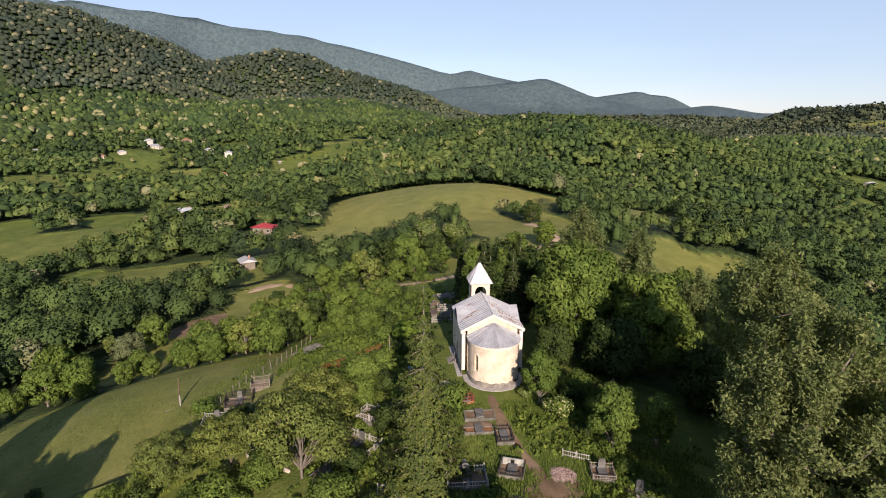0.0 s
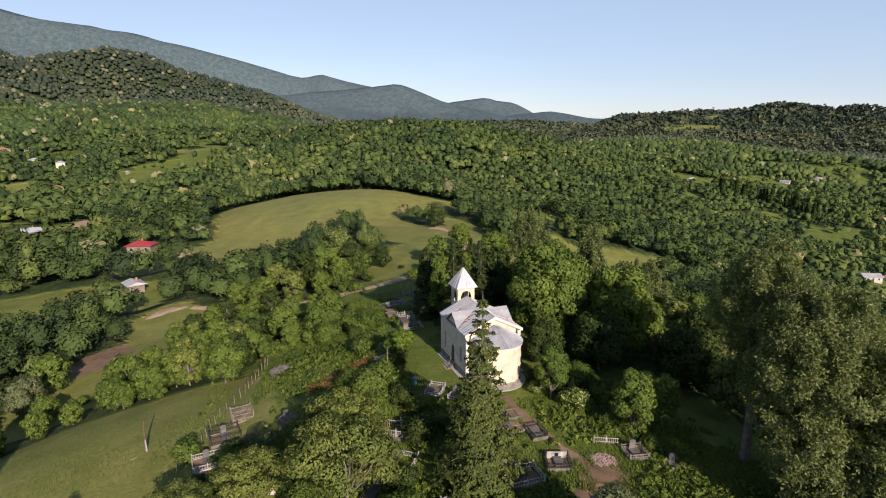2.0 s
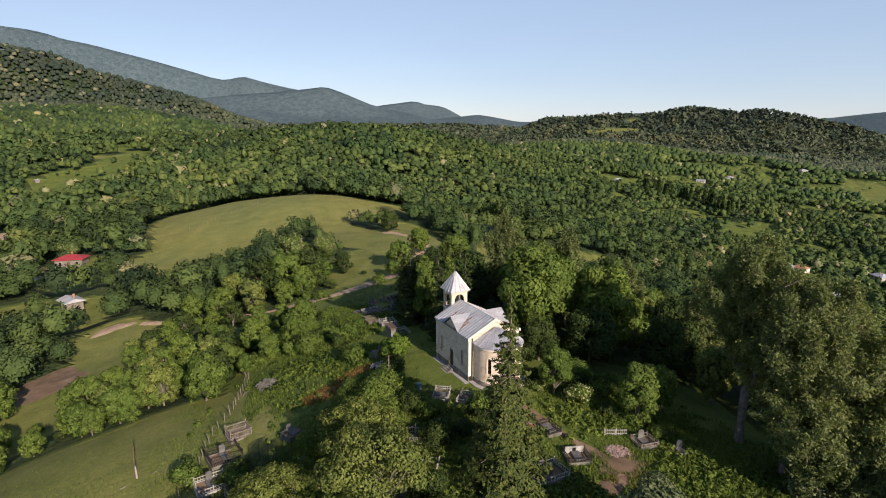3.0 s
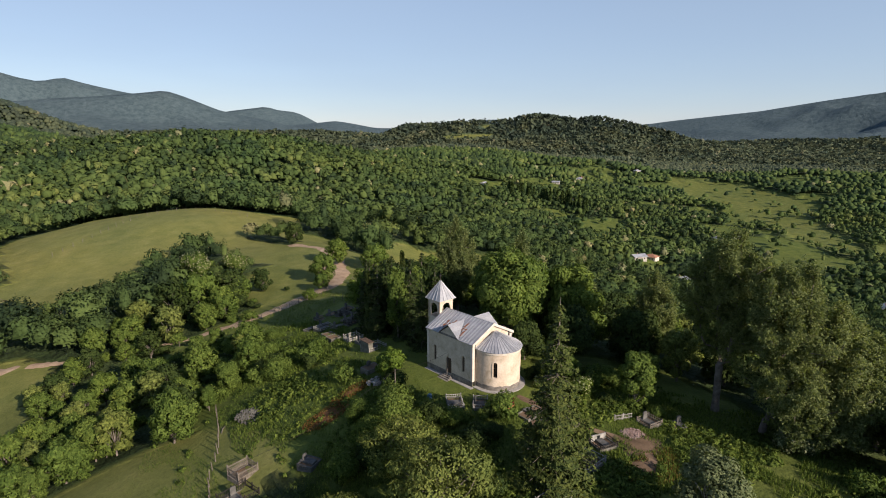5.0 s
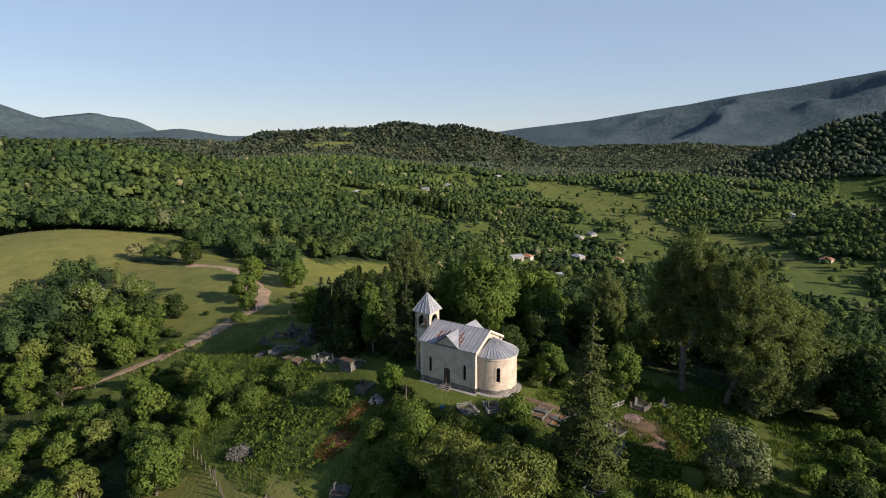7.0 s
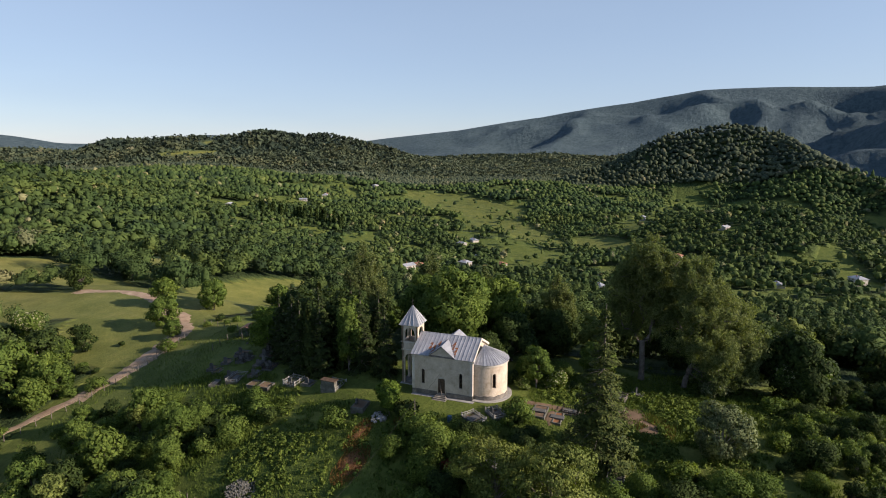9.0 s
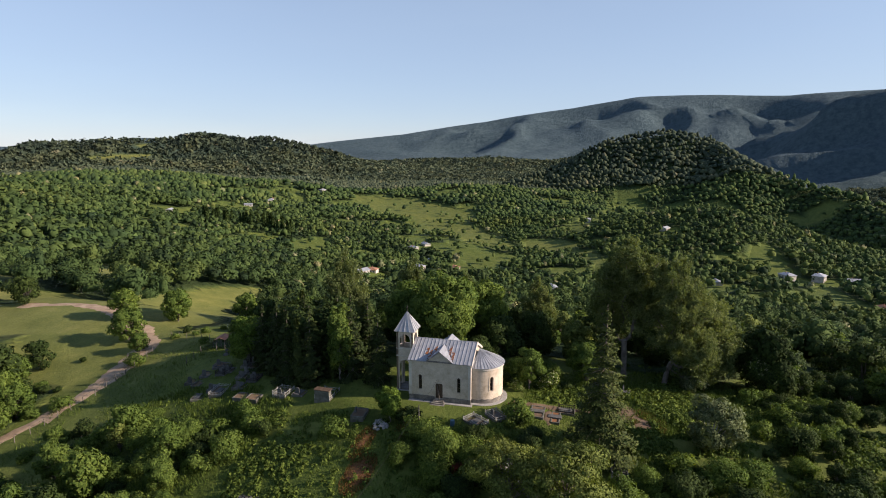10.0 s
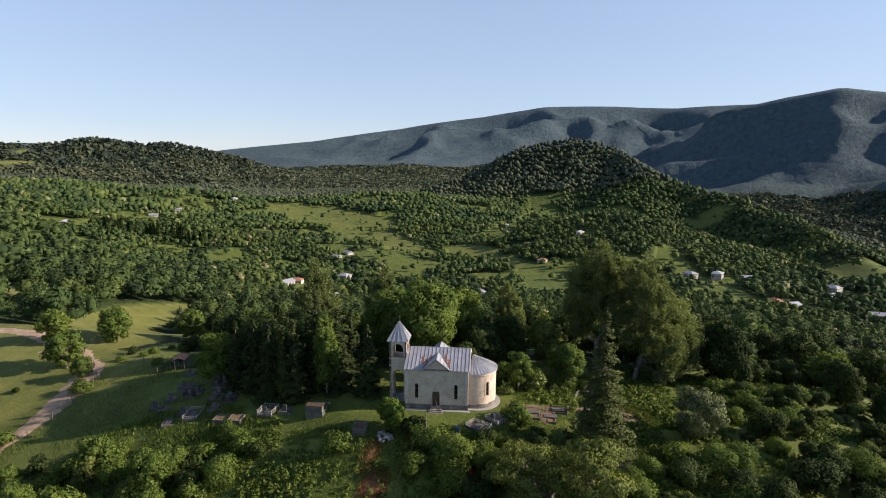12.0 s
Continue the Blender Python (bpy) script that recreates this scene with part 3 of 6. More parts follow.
def scatter_wood(name, inner, outer, spacing, leaves, label, seed, reach=None, start=-45, span=190, mat=WOOD_LEAF, most=8.5, top=9999.0, body=0):
    """Tree crowns over all wooded land between two distances from the church."""
    rng = np.random.default_rng(seed)
    spots, r = [], inner
    while r < outer:
        s = spacing * (1.0 if reach is None else (r / inner) ** reach)
        n = int(math.radians(span) * r / s)
        a = math.radians(start) + (np.arange(n) + rng.uniform(-0.45, 0.45, n)) * s / r
        q = r + rng.uniform(-0.48, 0.48, n) * s
        spots.append(np.stack([np.cos(a) * q + 5, np.sin(a) * q + 65, np.full(n, s)], -1))
        r += s
    spots = np.concatenate(spots)
    x, y, s = spots.T
    grass, _ = openness(x, y)
    lone = rng.uniform(size=len(x))
    keep = (grass < 0.5) & (lone < 0.96) | (lone < 0.05) & (np.hypot(x - 5, y - 65) > 330)
    keep &= land(x, y) < top
    x, y, s = x[keep], y[keep], s[keep]
    n = len(x)
    z = land(x, y)
    width = s * (0.42 + 0.62 * rng.beta(1.6, 2.2, n)) * (1 + 0.25 * ripple(x, y, 40, 31) + 0.16 * ripple(x, y, 13, 33))
    tall = np.clip(width * rng.uniform(1.15, 1.95, n), 2.0, most)
    low = np.where((z < -40) & (np.hypot(x - 5, y - 65) > 250), 0.78, 1.0)      # orchards and hedges on the valley floor
    width, tall = width * low ** 0.6, tall * low
    slim = rng.uniform(size=n) < 0.07
    width, tall = np.where(slim, width * 0.55, width), np.where(slim, tall * 1.35, tall)
    shade = np.clip(rng.beta(2.0, 2.2, n) * 0.9 + 0.2 * ripple(x, y, 55, 32) + 0.12 * ripple(x, y, 18, 34) - 0.55 * np.clip((z + 10) / 130, 0, 1), 0, 0.93)      # darker higher up
    shade = np.where((rng.uniform(size=n) < 0.022 + 0.08 * np.clip((-150 - x) / 150, 0, 1) * np.clip((z + 20) / 40, 0, 1)) & ~slim, rng.uniform(0.96, 1.0, n), shade)
    lobes = rng.normal(size=(n, 5, 3))
    lobes /= np.linalg.norm(lobes, axis=2, keepdims=True)

    def swell(way):
        return 0.62 + 0.42 * np.clip(np.max(np.einsum("nlk,nmk->nlm", way, lobes), axis=2), 0, 1) ** 2

    half = np.stack([width, width, tall * 0.62], -1)[:, None, :]
    mid = np.stack([x, y, z + tall * 0.78], -1)[:, None, :]
    corners, normals, shades = [], [], []
    if body:
        b = body_faces(body)
        spin = rng.uniform(0, 2 * np.pi, n)
        flat = b.reshape(-1, 3)
        way = np.stack([np.cos(spin)[:, None] * flat[:, 0] - np.sin(spin)[:, None] * flat[:, 1], np.sin(spin)[:, None] * flat[:, 0] + np.cos(spin)[:, None] * flat[:, 1], np.repeat(flat[None, :, 2], n, 0)], -1)
        place = mid + way * half * (swell(way) * (0.74 if leaves > 60 else 0.9 if leaves else 1.0) * (1 + 0.1 * np.sin(7 * way[..., :1] + 5 * spin[:, None, None]) * np.cos(6 * way[..., 1:2]))[..., 0])[..., None]
        corners.append(place.reshape(-1, 3, 3))
        normals.append((way + np.array([0, 0, 0.12])).reshape(-1, 3, 3))
        shades.append(np.repeat(shade, len(b)))
    if leaves:
        d = rng.normal(size=(n, leaves, 3))
        d /= np.linalg.norm(d, axis=2, keepdims=True)
        d[..., 2] = np.where(d[..., 2] < -0.45, -d[..., 2], d[..., 2])
        f = swell(d) * rng.uniform(0.72 if leaves > 60 else 0.82, 1.14, (n, leaves))
        place = (mid + d * half * f[..., None]).reshape(-1, 3)
        facing = (d + rng.normal(size=d.shape) * (0.45 if leaves > 60 else 0.34 if body else 0.14) + np.array([0, 0, 0.12])).reshape(-1, 3)
        soft = d.reshape(-1, 3) + (0.3 if body else 0.1) * facing + np.array([0, 0, 0.12])
        size = np.repeat(width * (2.7 if leaves > 60 else 1.95 if body else 3.2) / math.sqrt(leaves), leaves)
        corners.append(sprays(rng, place, facing, size, 1.3, 0.3))
        normals.append(np.repeat(soft[:, None, :], 3, axis=1))
        shades.append(np.repeat(shade, leaves))
    me = sheet(name, np.concatenate(corners), mat, np.concatenate(normals))
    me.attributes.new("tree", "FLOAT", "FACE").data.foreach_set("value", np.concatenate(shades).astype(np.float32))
    return tagged(new(name, me), label, "woodland", kind="stuff")


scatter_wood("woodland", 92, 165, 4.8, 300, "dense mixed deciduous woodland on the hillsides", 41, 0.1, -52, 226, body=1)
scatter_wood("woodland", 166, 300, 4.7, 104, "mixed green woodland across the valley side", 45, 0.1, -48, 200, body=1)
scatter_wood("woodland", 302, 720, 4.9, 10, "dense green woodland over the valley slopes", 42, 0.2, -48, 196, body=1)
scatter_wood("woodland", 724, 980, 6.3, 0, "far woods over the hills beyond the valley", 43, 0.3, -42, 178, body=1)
scatter_wood("woodland", 985, 1500, 7.2, 0, "chestnut woods on the hills beyond the valley, greyed by painted haze", 47, 0.3, -42, 172, HAZY_LEAF, body=1)
scatter_wood("woodland", 1505, 2150, 8.4, 5, "distant woods on the ridges", 44, 0.3, -42, 172, HAZY_LEAF)
scatter_wood("woodland", 2155, 2900, 11.0, 4, "woods on the far tableland below the mountains", 48, 0.3, 0, 90, HAZY_LEAF, 8.5, 25.0)

# ---------------------------------------------------------------- the church
church = thing("church", "small pale plastered stone church with zinc roof and bell tower", "church", pose(5.40, 64.78, 0, 0, 0, 5.8))
NAVE_X, NAVE_Y, EAVE, RIDGE = 3.55, 4.2, 5.6, 7.36


def pierced(bm, length, top, openings, thick, at, low=0.0, steps=None):
    """A wall along u from 0 to length, cut by arched openings (middle, width, sill, spring). at(u, depth, z) gives the place."""
    cuts = {0.0, length}
    for u in steps or ():
        cuts.add(u)
    for mid, width, sill, spring in openings:
        for k in range(11):
            cuts.add(round(mid - width / 2 + width * k / 10, 5))
    cuts = sorted(cuts)

    def quad(*places):
        bm.faces.new([bm.verts.new(at(*p)) for p in places])

    for a, b in zip(cuts, cuts[1:]):
        hole = None
        for mid, width, sill, spring in openings:
            if abs((a + b) / 2 - mid) < width / 2:
                arch = [spring + math.sqrt(max(0.0, (width / 2) ** 2 - (u - mid) ** 2)) for u in (a, b)]
                hole = (sill, arch, abs(a - (mid - width / 2)) < 1e-4, abs(b - (mid + width / 2)) < 1e-4, spring)
        spans = [((low, low), (top(a), top(b)))]
        if hole:
            sill, arch, first, last, spring = hole
            spans = [((low, low), (sill, sill)), ((arch[0], arch[1]), (top(a), top(b)))]
            quad((a, 0, sill), (b, 0, sill), (b, thick, sill), (a, thick, sill))
            quad((a, 0, arch[0]), (a, thick, arch[0]), (b, thick, arch[1]), (b, 0, arch[1]))
            for u, here in ((a, first), (b, last)):
                if here:
                    quad((u, 0, sill), (u, thick, sill), (u, thick, spring), (u, 0, spring))
        for (z0, z1), (y0, y1) in spans:
            if y0 - z0 > 1e-4 or y1 - z1 > 1e-4:
                quad((a, 0, z0), (b, 0, z1), (b, 0, y1), (a, 0, y0))
                quad((a, thick, z0), (a, thick, y0), (b, thick, y1), (b, thick, z1))
        quad((a, 0, top(a)), (b, 0, top(b)), (b, thick, top(b)), (a, thick, top(a)))
    bmesh.ops.remove_doubles(bm, verts=bm.verts, dist=0.0005)
    bmesh.ops.recalc_face_normals(bm, faces=bm.faces)


SOUTH_WINDOWS = [(NAVE_Y + 2.67, 0.46, 1.5, 3.38), (NAVE_Y - 2.62, 0.46, 1.5, 3.38)]
DOOR = (NAVE_Y + 0.06, 0.98, 0.42, 2.75)
APSE_Y, APSE_R, APSE_TOP = -5.1, 2.85, 4.86
gable = lambda v: EAVE + (1 - abs(v) / NAVE_X) * (RIDGE - EAVE)
peak = lambda u: EAVE + max(0.0, 1 - abs(u - NAVE_Y) / 1.74) * 1.32

bm = bmesh.new()
pierced(bm, 2 * NAVE_Y, peak, SOUTH_WINDOWS + [(DOOR[0], DOOR[1], DOOR[2], 2.3)], 0.6, lambda u, d, z: (-NAVE_X + d, -NAVE_Y + u, z), steps=[NAVE_Y - 1.74, NAVE_Y, NAVE_Y + 1.74])
part("south_wall", bm, PLASTER, church)
bm = bmesh.new()
pierced(bm, 2 * NAVE_Y, peak, SOUTH_WINDOWS, 0.6, lambda u, d, z: (NAVE_X - d, -NAVE_Y + u, z), steps=[NAVE_Y - 1.74, NAVE_Y, NAVE_Y + 1.74])
part("north_wall", bm, PLASTER, church)
for name, y, sign in (("west_wall", NAVE_Y, -1), ("east_wall", -NAVE_Y, 1)):
    bm = bmesh.new()
    pierced(bm, 2 * NAVE_X - 1.2, lambda u: gable(u + 0.6 - NAVE_X), [(NAVE_X - 0.6, 1.5, 0.3, 2.4)] if sign < 0 else [(NAVE_X - 0.6, 3.6, 0.3, 2.6)], 0.6, lambda u, d, z: (-NAVE_X + 0.6 + u, y + sign * d, z), steps=[NAVE_X - 0.6])
    part(name, bm, PLASTER, church)
bm = bmesh.new()
box(bm, (-NAVE_X + 0.6, -NAVE_Y + 0.6, 0.2), (NAVE_X - 0.6, NAVE_Y - 0.6, 0.34))
part("stone_floor", bm, CONCRETE, church)

# apse: a straight bay and a half round
ARC = math.pi * APSE_R
BAY = -NAVE_Y - APSE_Y


def round_wall(u, d, z, r=APSE_R):
    """From the south end of the apse round to its north end; d goes inwards."""
    if u < BAY:
        return (-r + d, -NAVE_Y - u, z)
    if u > BAY + ARC:
        return (r - d, APSE_Y + (u - BAY - ARC), z)
    a = (u - BAY) / APSE_R
    return (-(r - d) * math.cos(a), APSE_Y - (r - d) * math.sin(a), z)


APSE_WINDOWS = [(BAY + APSE_R * radians(37), 0.5, 1.72, 3.45), (BAY + APSE_R * radians(143), 0.5, 1.72, 3.45)]
bm = bmesh.new()
pierced(bm, 2 * BAY + ARC, lambda u: APSE_TOP, APSE_WINDOWS, 0.5, round_wall, steps=[BAY + ARC * k / 40 for k in range(41)])
part("apse_wall", bm, PLASTER, church, smooth=False)
bm = bmesh.new()
pierced(bm, 2 * BAY + ARC, lambda u: 0.62 + 0.1 * math.sin(u * 5.1) * math.sin(u * 1.7), [], 0.12, lambda u, d, z: round_wall(u, d, z, APSE_R + 0.07), low=-0.3, steps=[BAY + ARC * k / 40 for k in range(41)])
part("plinth", bm, PLINTH, church, "grey weathered stone base course")
for x in (-1, 1):
    bm = bmesh.new()
    cut = NAVE_Y - 0.62 if x < 0 else 0.0
    for y0, y1 in (((-NAVE_Y - 0.06, DOOR[0] - NAVE_Y - 0.6), (DOOR[0] - NAVE_Y + 0.6, NAVE_Y + 0.02)) if x < 0 else ((-NAVE_Y - 0.06, NAVE_Y + 0.02),)):
        box(bm, (min(x * NAVE_X, x * (NAVE_X + 0.07)), y0, -0.3), (max(x * NAVE_X, x * (NAVE_X + 0.07)), y1, 0.72), bevel=0.02)
    part("plinth", bm, PLINTH, church, "grey weathered stone base course")
# corner pilasters with small caps
for x in (-1, 1):
    for y in (-1, 1):
        bm = bmesh.new()
        box(bm, (x * (NAVE_X - 0.14) - 0.2, y * (NAVE_Y - 0.14) - 0.2, 0.7), (x * (NAVE_X - 0.14) + 0.2, y * (NAVE_Y - 0.14) + 0.2, 5.2), bevel=0.015)
        pil = part("pilaster", bm, TRIM, church)
        bm = bmesh.new()
        box(bm, (x * (NAVE_X - 0.14) - 0.26, y * (NAVE_Y - 0.14) - 0.26, 5.2), (x * (NAVE_X - 0.14) + 0.26, y * (NAVE_Y - 0.14) + 0.26, 5.36), bevel=0.02)
        part("capital", bm, TRIM, pil)


# roof sheets with standing seams
def sheet_piece(name, corners, mat, parent, thick=0.03):
    """A flat metal sheet with a raised seam along its first side."""
    a, b, c, d = [Vector(p) for p in corners]
    n = (b - a).cross(d - a).normalized()
    if n.z < 0:
        n = -n
    bm = bmesh.new()
    lo = [bm.verts.new(p) for p in (a, b, c, d)]
    hi = [bm.verts.new(p + n * thick) for p in (a, b, c, d)]
    bm.faces.new(hi)
    bm.faces.new(lo[::-1])
    for k in range(4):
        bm.faces.new((lo[k], lo[(k + 1) % 4], hi[(k + 1) % 4], hi[k]))
    side = (b - a).normalized() * 0.025
    foot = [bm.verts.new(p) for p in (a + n * thick, d + n * thick, d + n * (thick + 0.06), a + n * (thick + 0.06), a + side + n * thick, d + side + n * thick, d + side + n * (thick + 0.06), a + side + n * (thick + 0.06))]
    for q in ((0, 1, 2, 3), (4, 7, 6, 5), (3, 2, 6, 7), (0, 3, 7, 4), (1, 5, 6, 2)):
        bm.faces.new([foot[k] for k in q])
    bmesh.ops.recalc_face_normals(bm, faces=bm.faces)
    return part(name, bm, mat, parent)


def roof_part(name, label, corners_list, mat=ZINC):
    """Roof: a boarded underside with its metal sheets on it."""
    bm = bmesh.new()
    for corners in corners_list:
        bm.faces.new([bm.verts.new(Vector(p) + Vector((0, 0, -0.02))) for p in corners])
    return part(name, bm, OLD_WOOD, church, label)


OVER, GAP = 0.24, 0.1
slope = (RIDGE - EAVE) / NAVE_X
low_z = EAVE - slope * OVER + GAP
top_z = RIDGE + GAP
y_e, y_w = -NAVE_Y - 0.2, NAVE_Y + 0.16
for x in (-1, 1):
    roof = roof_part("nave_roof", "grey zinc sheet roof with standing seams and rust streaks", [((x * (NAVE_X + OVER), y_e, low_z), (x * (NAVE_X + OVER), y_w, low_z), (0, y_w, top_z), (0, y_e, top_z))])
    count = 17
    for k in range(count):
        y0, y1 = y_e + (y_w - y_e) * k / count, y_e + (y_w - y_e) * (k + 1) / count
        mid = (y0 + y1) / 2
        rusty = x < 0 and k in (5, 6, 10, 11, 12) or x > 0 and k in (1, 2, 4, 5, 7, 8, 10)
        # the sheets stop where the cross gable's roof meets them
        cut = max(0.0, 1.32 + slope * OVER - abs(mid) * 1.32 / 1.74) / slope if abs(mid) < 1.8 else 0.0
        xl = NAVE_X + OVER - min(cut, NAVE_X)
        zl = top_z - slope * xl
        sheet_piece("roof_sheet", [(x * xl, y0, zl), (x * xl, y1, zl), (0, y1, top_z), (0, y0, top_z)], ZINC, roof)
        if rusty:
            p0, p1 = (xl * 0.98, xl * (0.1 + 0.12 * (k % 3))) if x > 0 else (xl * (0.98 if abs(mid) < 1.9 else 0.75), xl * (0.42 + 0.1 * (k % 3)))
            for j in range(7):
                bm = bmesh.new()
                a, b = p0 + (p1 - p0) * j / 7, p0 + (p1 - p0) * (j + 0.55 + 0.35 * ((j * 5 + k) % 3) / 2) / 7
                wide = (0.16 + 0.07 * ((j * 3 + k) % 4)) if x > 0 else (0.16 + 0.08 * ((j * 3 + k) % 4))
                for v in box(bm, (0, 0, 0), (1, 1, 1)):
                    px, py = (a if v.co.x < 0.5 else b), (y0 + 0.035 if v.co.y < 0.5 else y0 + 0.035 + wide)
                    v.co = Vector((x * px, py, top_z - slope * px + 0.075 + (0.016 if v.co.z > 0.5 else 0)))
                part("rust_patch", bm, RUST, roof, "rust-red bare patch")
# ridge cap
bm = bmesh.new()
tube(bm, [(0, y_e, top_z + 0.03), (0, y_w, top_z + 0.03)], [0.07, 0.07], 6)
part("ridge_cap", bm, ZINC, church)
# raised rim along the east gable
for x in (-1, 1):
    bm = bmesh.new()
    a, b = Vector((x * (NAVE_X + OVER), 0, low_z + 0.02)), Vector((0, 0, top_z + 0.04))
    for p, q in ((a, b),):
        for y0, y1, dz in ((y_e - 0.06, y_e + 0.04, 0.0),):
            vs = [bm.verts.new((p.x, y0, p.z - 0.28)), bm.verts.new((q.x, y0, q.z - 0.28)), bm.verts.new((q.x, y0, q.z + 0.05)), bm.verts.new((p.x, y0, p.z + 0.05)), bm.verts.new((p.x, y1, p.z - 0.28)), bm.verts.new((q.x, y1, q.z - 0.28)), bm.verts.new((q.x, y1, q.z + 0.05)), bm.verts.new((p.x, y1, p.z + 0.05))]
            for f in ((0, 1, 2, 3), (4, 7, 6, 5), (3, 2, 6, 7), (0, 4, 5, 1), (0, 3, 7, 4), (1, 5, 6, 2)):
                bm.faces.new([vs[k] for k in f])
    bmesh.ops.recalc_face_normals(bm, faces=bm.faces)
    part("gable_rim", bm, TRIM, church)
# eaves cornice along the long walls
for x in (-1, 1):
    for y0, y1 in ((-NAVE_Y, -1.85), (1.85, NAVE_Y)):
        bm = bmesh.new()
        box(bm, (min(x * (NAVE_X - 0.02), x * (NAVE_X + 0.14)), y0, EAVE - 0.2), (max(x * (NAVE_X - 0.02), x * (NAVE_X + 0.14)), y1, EAVE - 0.03), bevel=0.03)
        part("cornice", bm, TRIM, church)
# cross gables
for x in (-1, 1):
    tip, half = 1.32 + 0.06, 1.74 + 0.16
    z_top = EAVE + tip + GAP
    inner = NAVE_X - tip / slope
    xo = NAVE_X + OVER
    roof = roof_part("cross_gable_roof", "grey zinc sheets on a small cross gable", [((x * xo, s * half, low_z + 0.02), (x * xo, 0, z_top), (x * max(0.05, inner), 0, z_top)) for s in (-1, 1)])
    for s in (-1, 1):
        for k in range(4):
            u0, u1 = k / 4, (k + 1) / 4
            line = lambda u, out: (x * xo, s * half * (1 - u), low_z + (z_top - low_z) * u) if out else (x * (xo - (xo - max(0.05, inner)) * u), s * half * (1 - u), low_z + (z_top - low_z) * u + 0.02)
            if k == 0:
                sheet_piece("roof_sheet", [line(u0, True), line(u1, True), line(u1, False), line(u0 + 0.02, False)], ZINC, roof)
            else:
                sheet_piece("roof_sheet", [line(u0, True), line(u1, True), line(u1, False), line(u0, False)], ZINC, roof)
# apse roof: a half cone of tapering sheets
tip = Vector((0, -4.72, 6.62))
apse_roof = roof_part("apse_roof", "half-cone roof of tapering zinc sheets", [])
edge = []
for k in range(25):
    u = (2 * BAY + ARC) * k / 24
    p = Vector(round_wall(u, 0, APSE_TOP + 0.08, APSE_R + 0.22))
    edge.append(p)
for a, b in zip(edge, edge[1:]):
    ta, tb = tip + (a - tip) * 0.04, tip + (b - tip) * 0.04
    if a.y > APSE_Y and b.y > APSE_Y - 0.01:
        ta = tb = tip
    sheet_piece("roof_sheet", [a, b, tb + Vector((0, 0, 0.001)), ta], ZINC, apse_roof)
bm = bmesh.new()
pierced(bm, 2 * BAY + ARC, lambda u: APSE_TOP + 0.05, [], 0.16, lambda u, d, z: round_wall(u, d, z, APSE_R + 0.14), low=APSE_TOP - 0.18, steps=[BAY + ARC * k / 40 for k in range(41)])
part("apse_cornice", bm, TRIM, church)


# windows and door
def window(m, width, sill, spring, name="window"):
    """Arched window at the pose m, whose x goes along the wall and y into it."""
    w = thing(name, "", "", m)
    w.parent = church
    bm = bmesh.new()
    arc = [(math.cos(a) * width / 2, spring + math.sin(a) * width / 2) for a in (math.pi * k / 10 for k in range(11))]
    outline = [(width / 2, sill)] + arc + [(-width / 2, sill)]
    bm.faces.new([bm.verts.new((x, 0.26, z)) for x, z in outline])
    part("pane", bm, glass, w)
    bm = bmesh.new()
    ring = outline + outline[:1]
    tube(bm, [(x * 0.95, 0.22, z) for x, z in ring], [0.03] * len(ring), 4)
    part("frame", bm, DOOR_WOOD, w)
    for z in (sill + (spring - sill) * 0.33, sill + (spring - sill) * 0.66, spring):
        bm = bmesh.new()
        box(bm, (-width / 2, 0.2, z - 0.018), (width / 2, 0.24, z + 0.018))
        part("glazing_bar", bm, DOOR_WOOD, w)
    bm = bmesh.new()
    box(bm, (-0.018, 0.19, sill), (0.018, 0.23, spring + width / 2 - 0.01))
    part("glazing_bar", bm, DOOR_WOOD, w)
    # plaster surround a little proud of the wall
    bm = bmesh.new()
    for (x0, z0), (x1, z1) in zip(outline, outline[1:]):
        grow = lambda x, z, g: (x * (1 + g / (width / 2)), z if z < spring else spring + (z - spring) * (1 + g / (width / 2)))
        pts = [(x0, z0), (x1, z1), grow(x1, z1, 0.13), grow(x0, z0, 0.13)]
        f = [bm.verts.new((x, -0.03, z)) for x, z in pts]
        b = [bm.verts.new((x, 0.05, z)) for x, z in pts]
        bm.faces.new(f)
        for k in range(4):
            bm.faces.new((f[k], f[(k + 1) % 4], b[(k + 1) % 4], b[k]))
    bmesh.ops.remove_doubles(bm, verts=bm.verts, dist=0.001)
    bmesh.ops.recalc_face_normals(bm, faces=bm.faces)
    part("surround", bm, PLASTER, w)
    return w


for mid, width, sill, spring in SOUTH_WINDOWS:
    window(pose(-NAVE_X, -NAVE_Y + mid, 0, 0, 0, -90), width, sill, spring)
    window(pose(NAVE_X, -NAVE_Y + mid, 0, 0, 0, 90), width, sill, spring)
for mid, width, sill, spring in APSE_WINDOWS:
    a = (mid - BAY) / APSE_R
    window(pose(-APSE_R * math.cos(a), APSE_Y - APSE_R * math.sin(a), 0, 0, 0, math.degrees(a) - 90), width, sill, spring)
door = thing("door", "", "", pose(-NAVE_X, DOOR[0] - NAVE_Y, 0, 0, 0, -90))
door.parent = church
for x0, x1 in ((-0.43, -0.01), (0.01, 0.43)):
    bm = bmesh.new()
    box(bm, (x0, 0.18, 0.44), (x1, 0.24, 2.36), bevel=0.01)
    for z0, z1 in ((0.55, 1.1), (1.2, 1.75), (1.85, 2.26)):
        box(bm, (x0 + 0.07, 0.16, z0), (x1 - 0.07, 0.19, z1), bevel=0.012)
    leaf = part("door_leaf", bm, DOOR_WOOD, door, "dark brown panelled wooden leaf")
bm = bmesh.new()
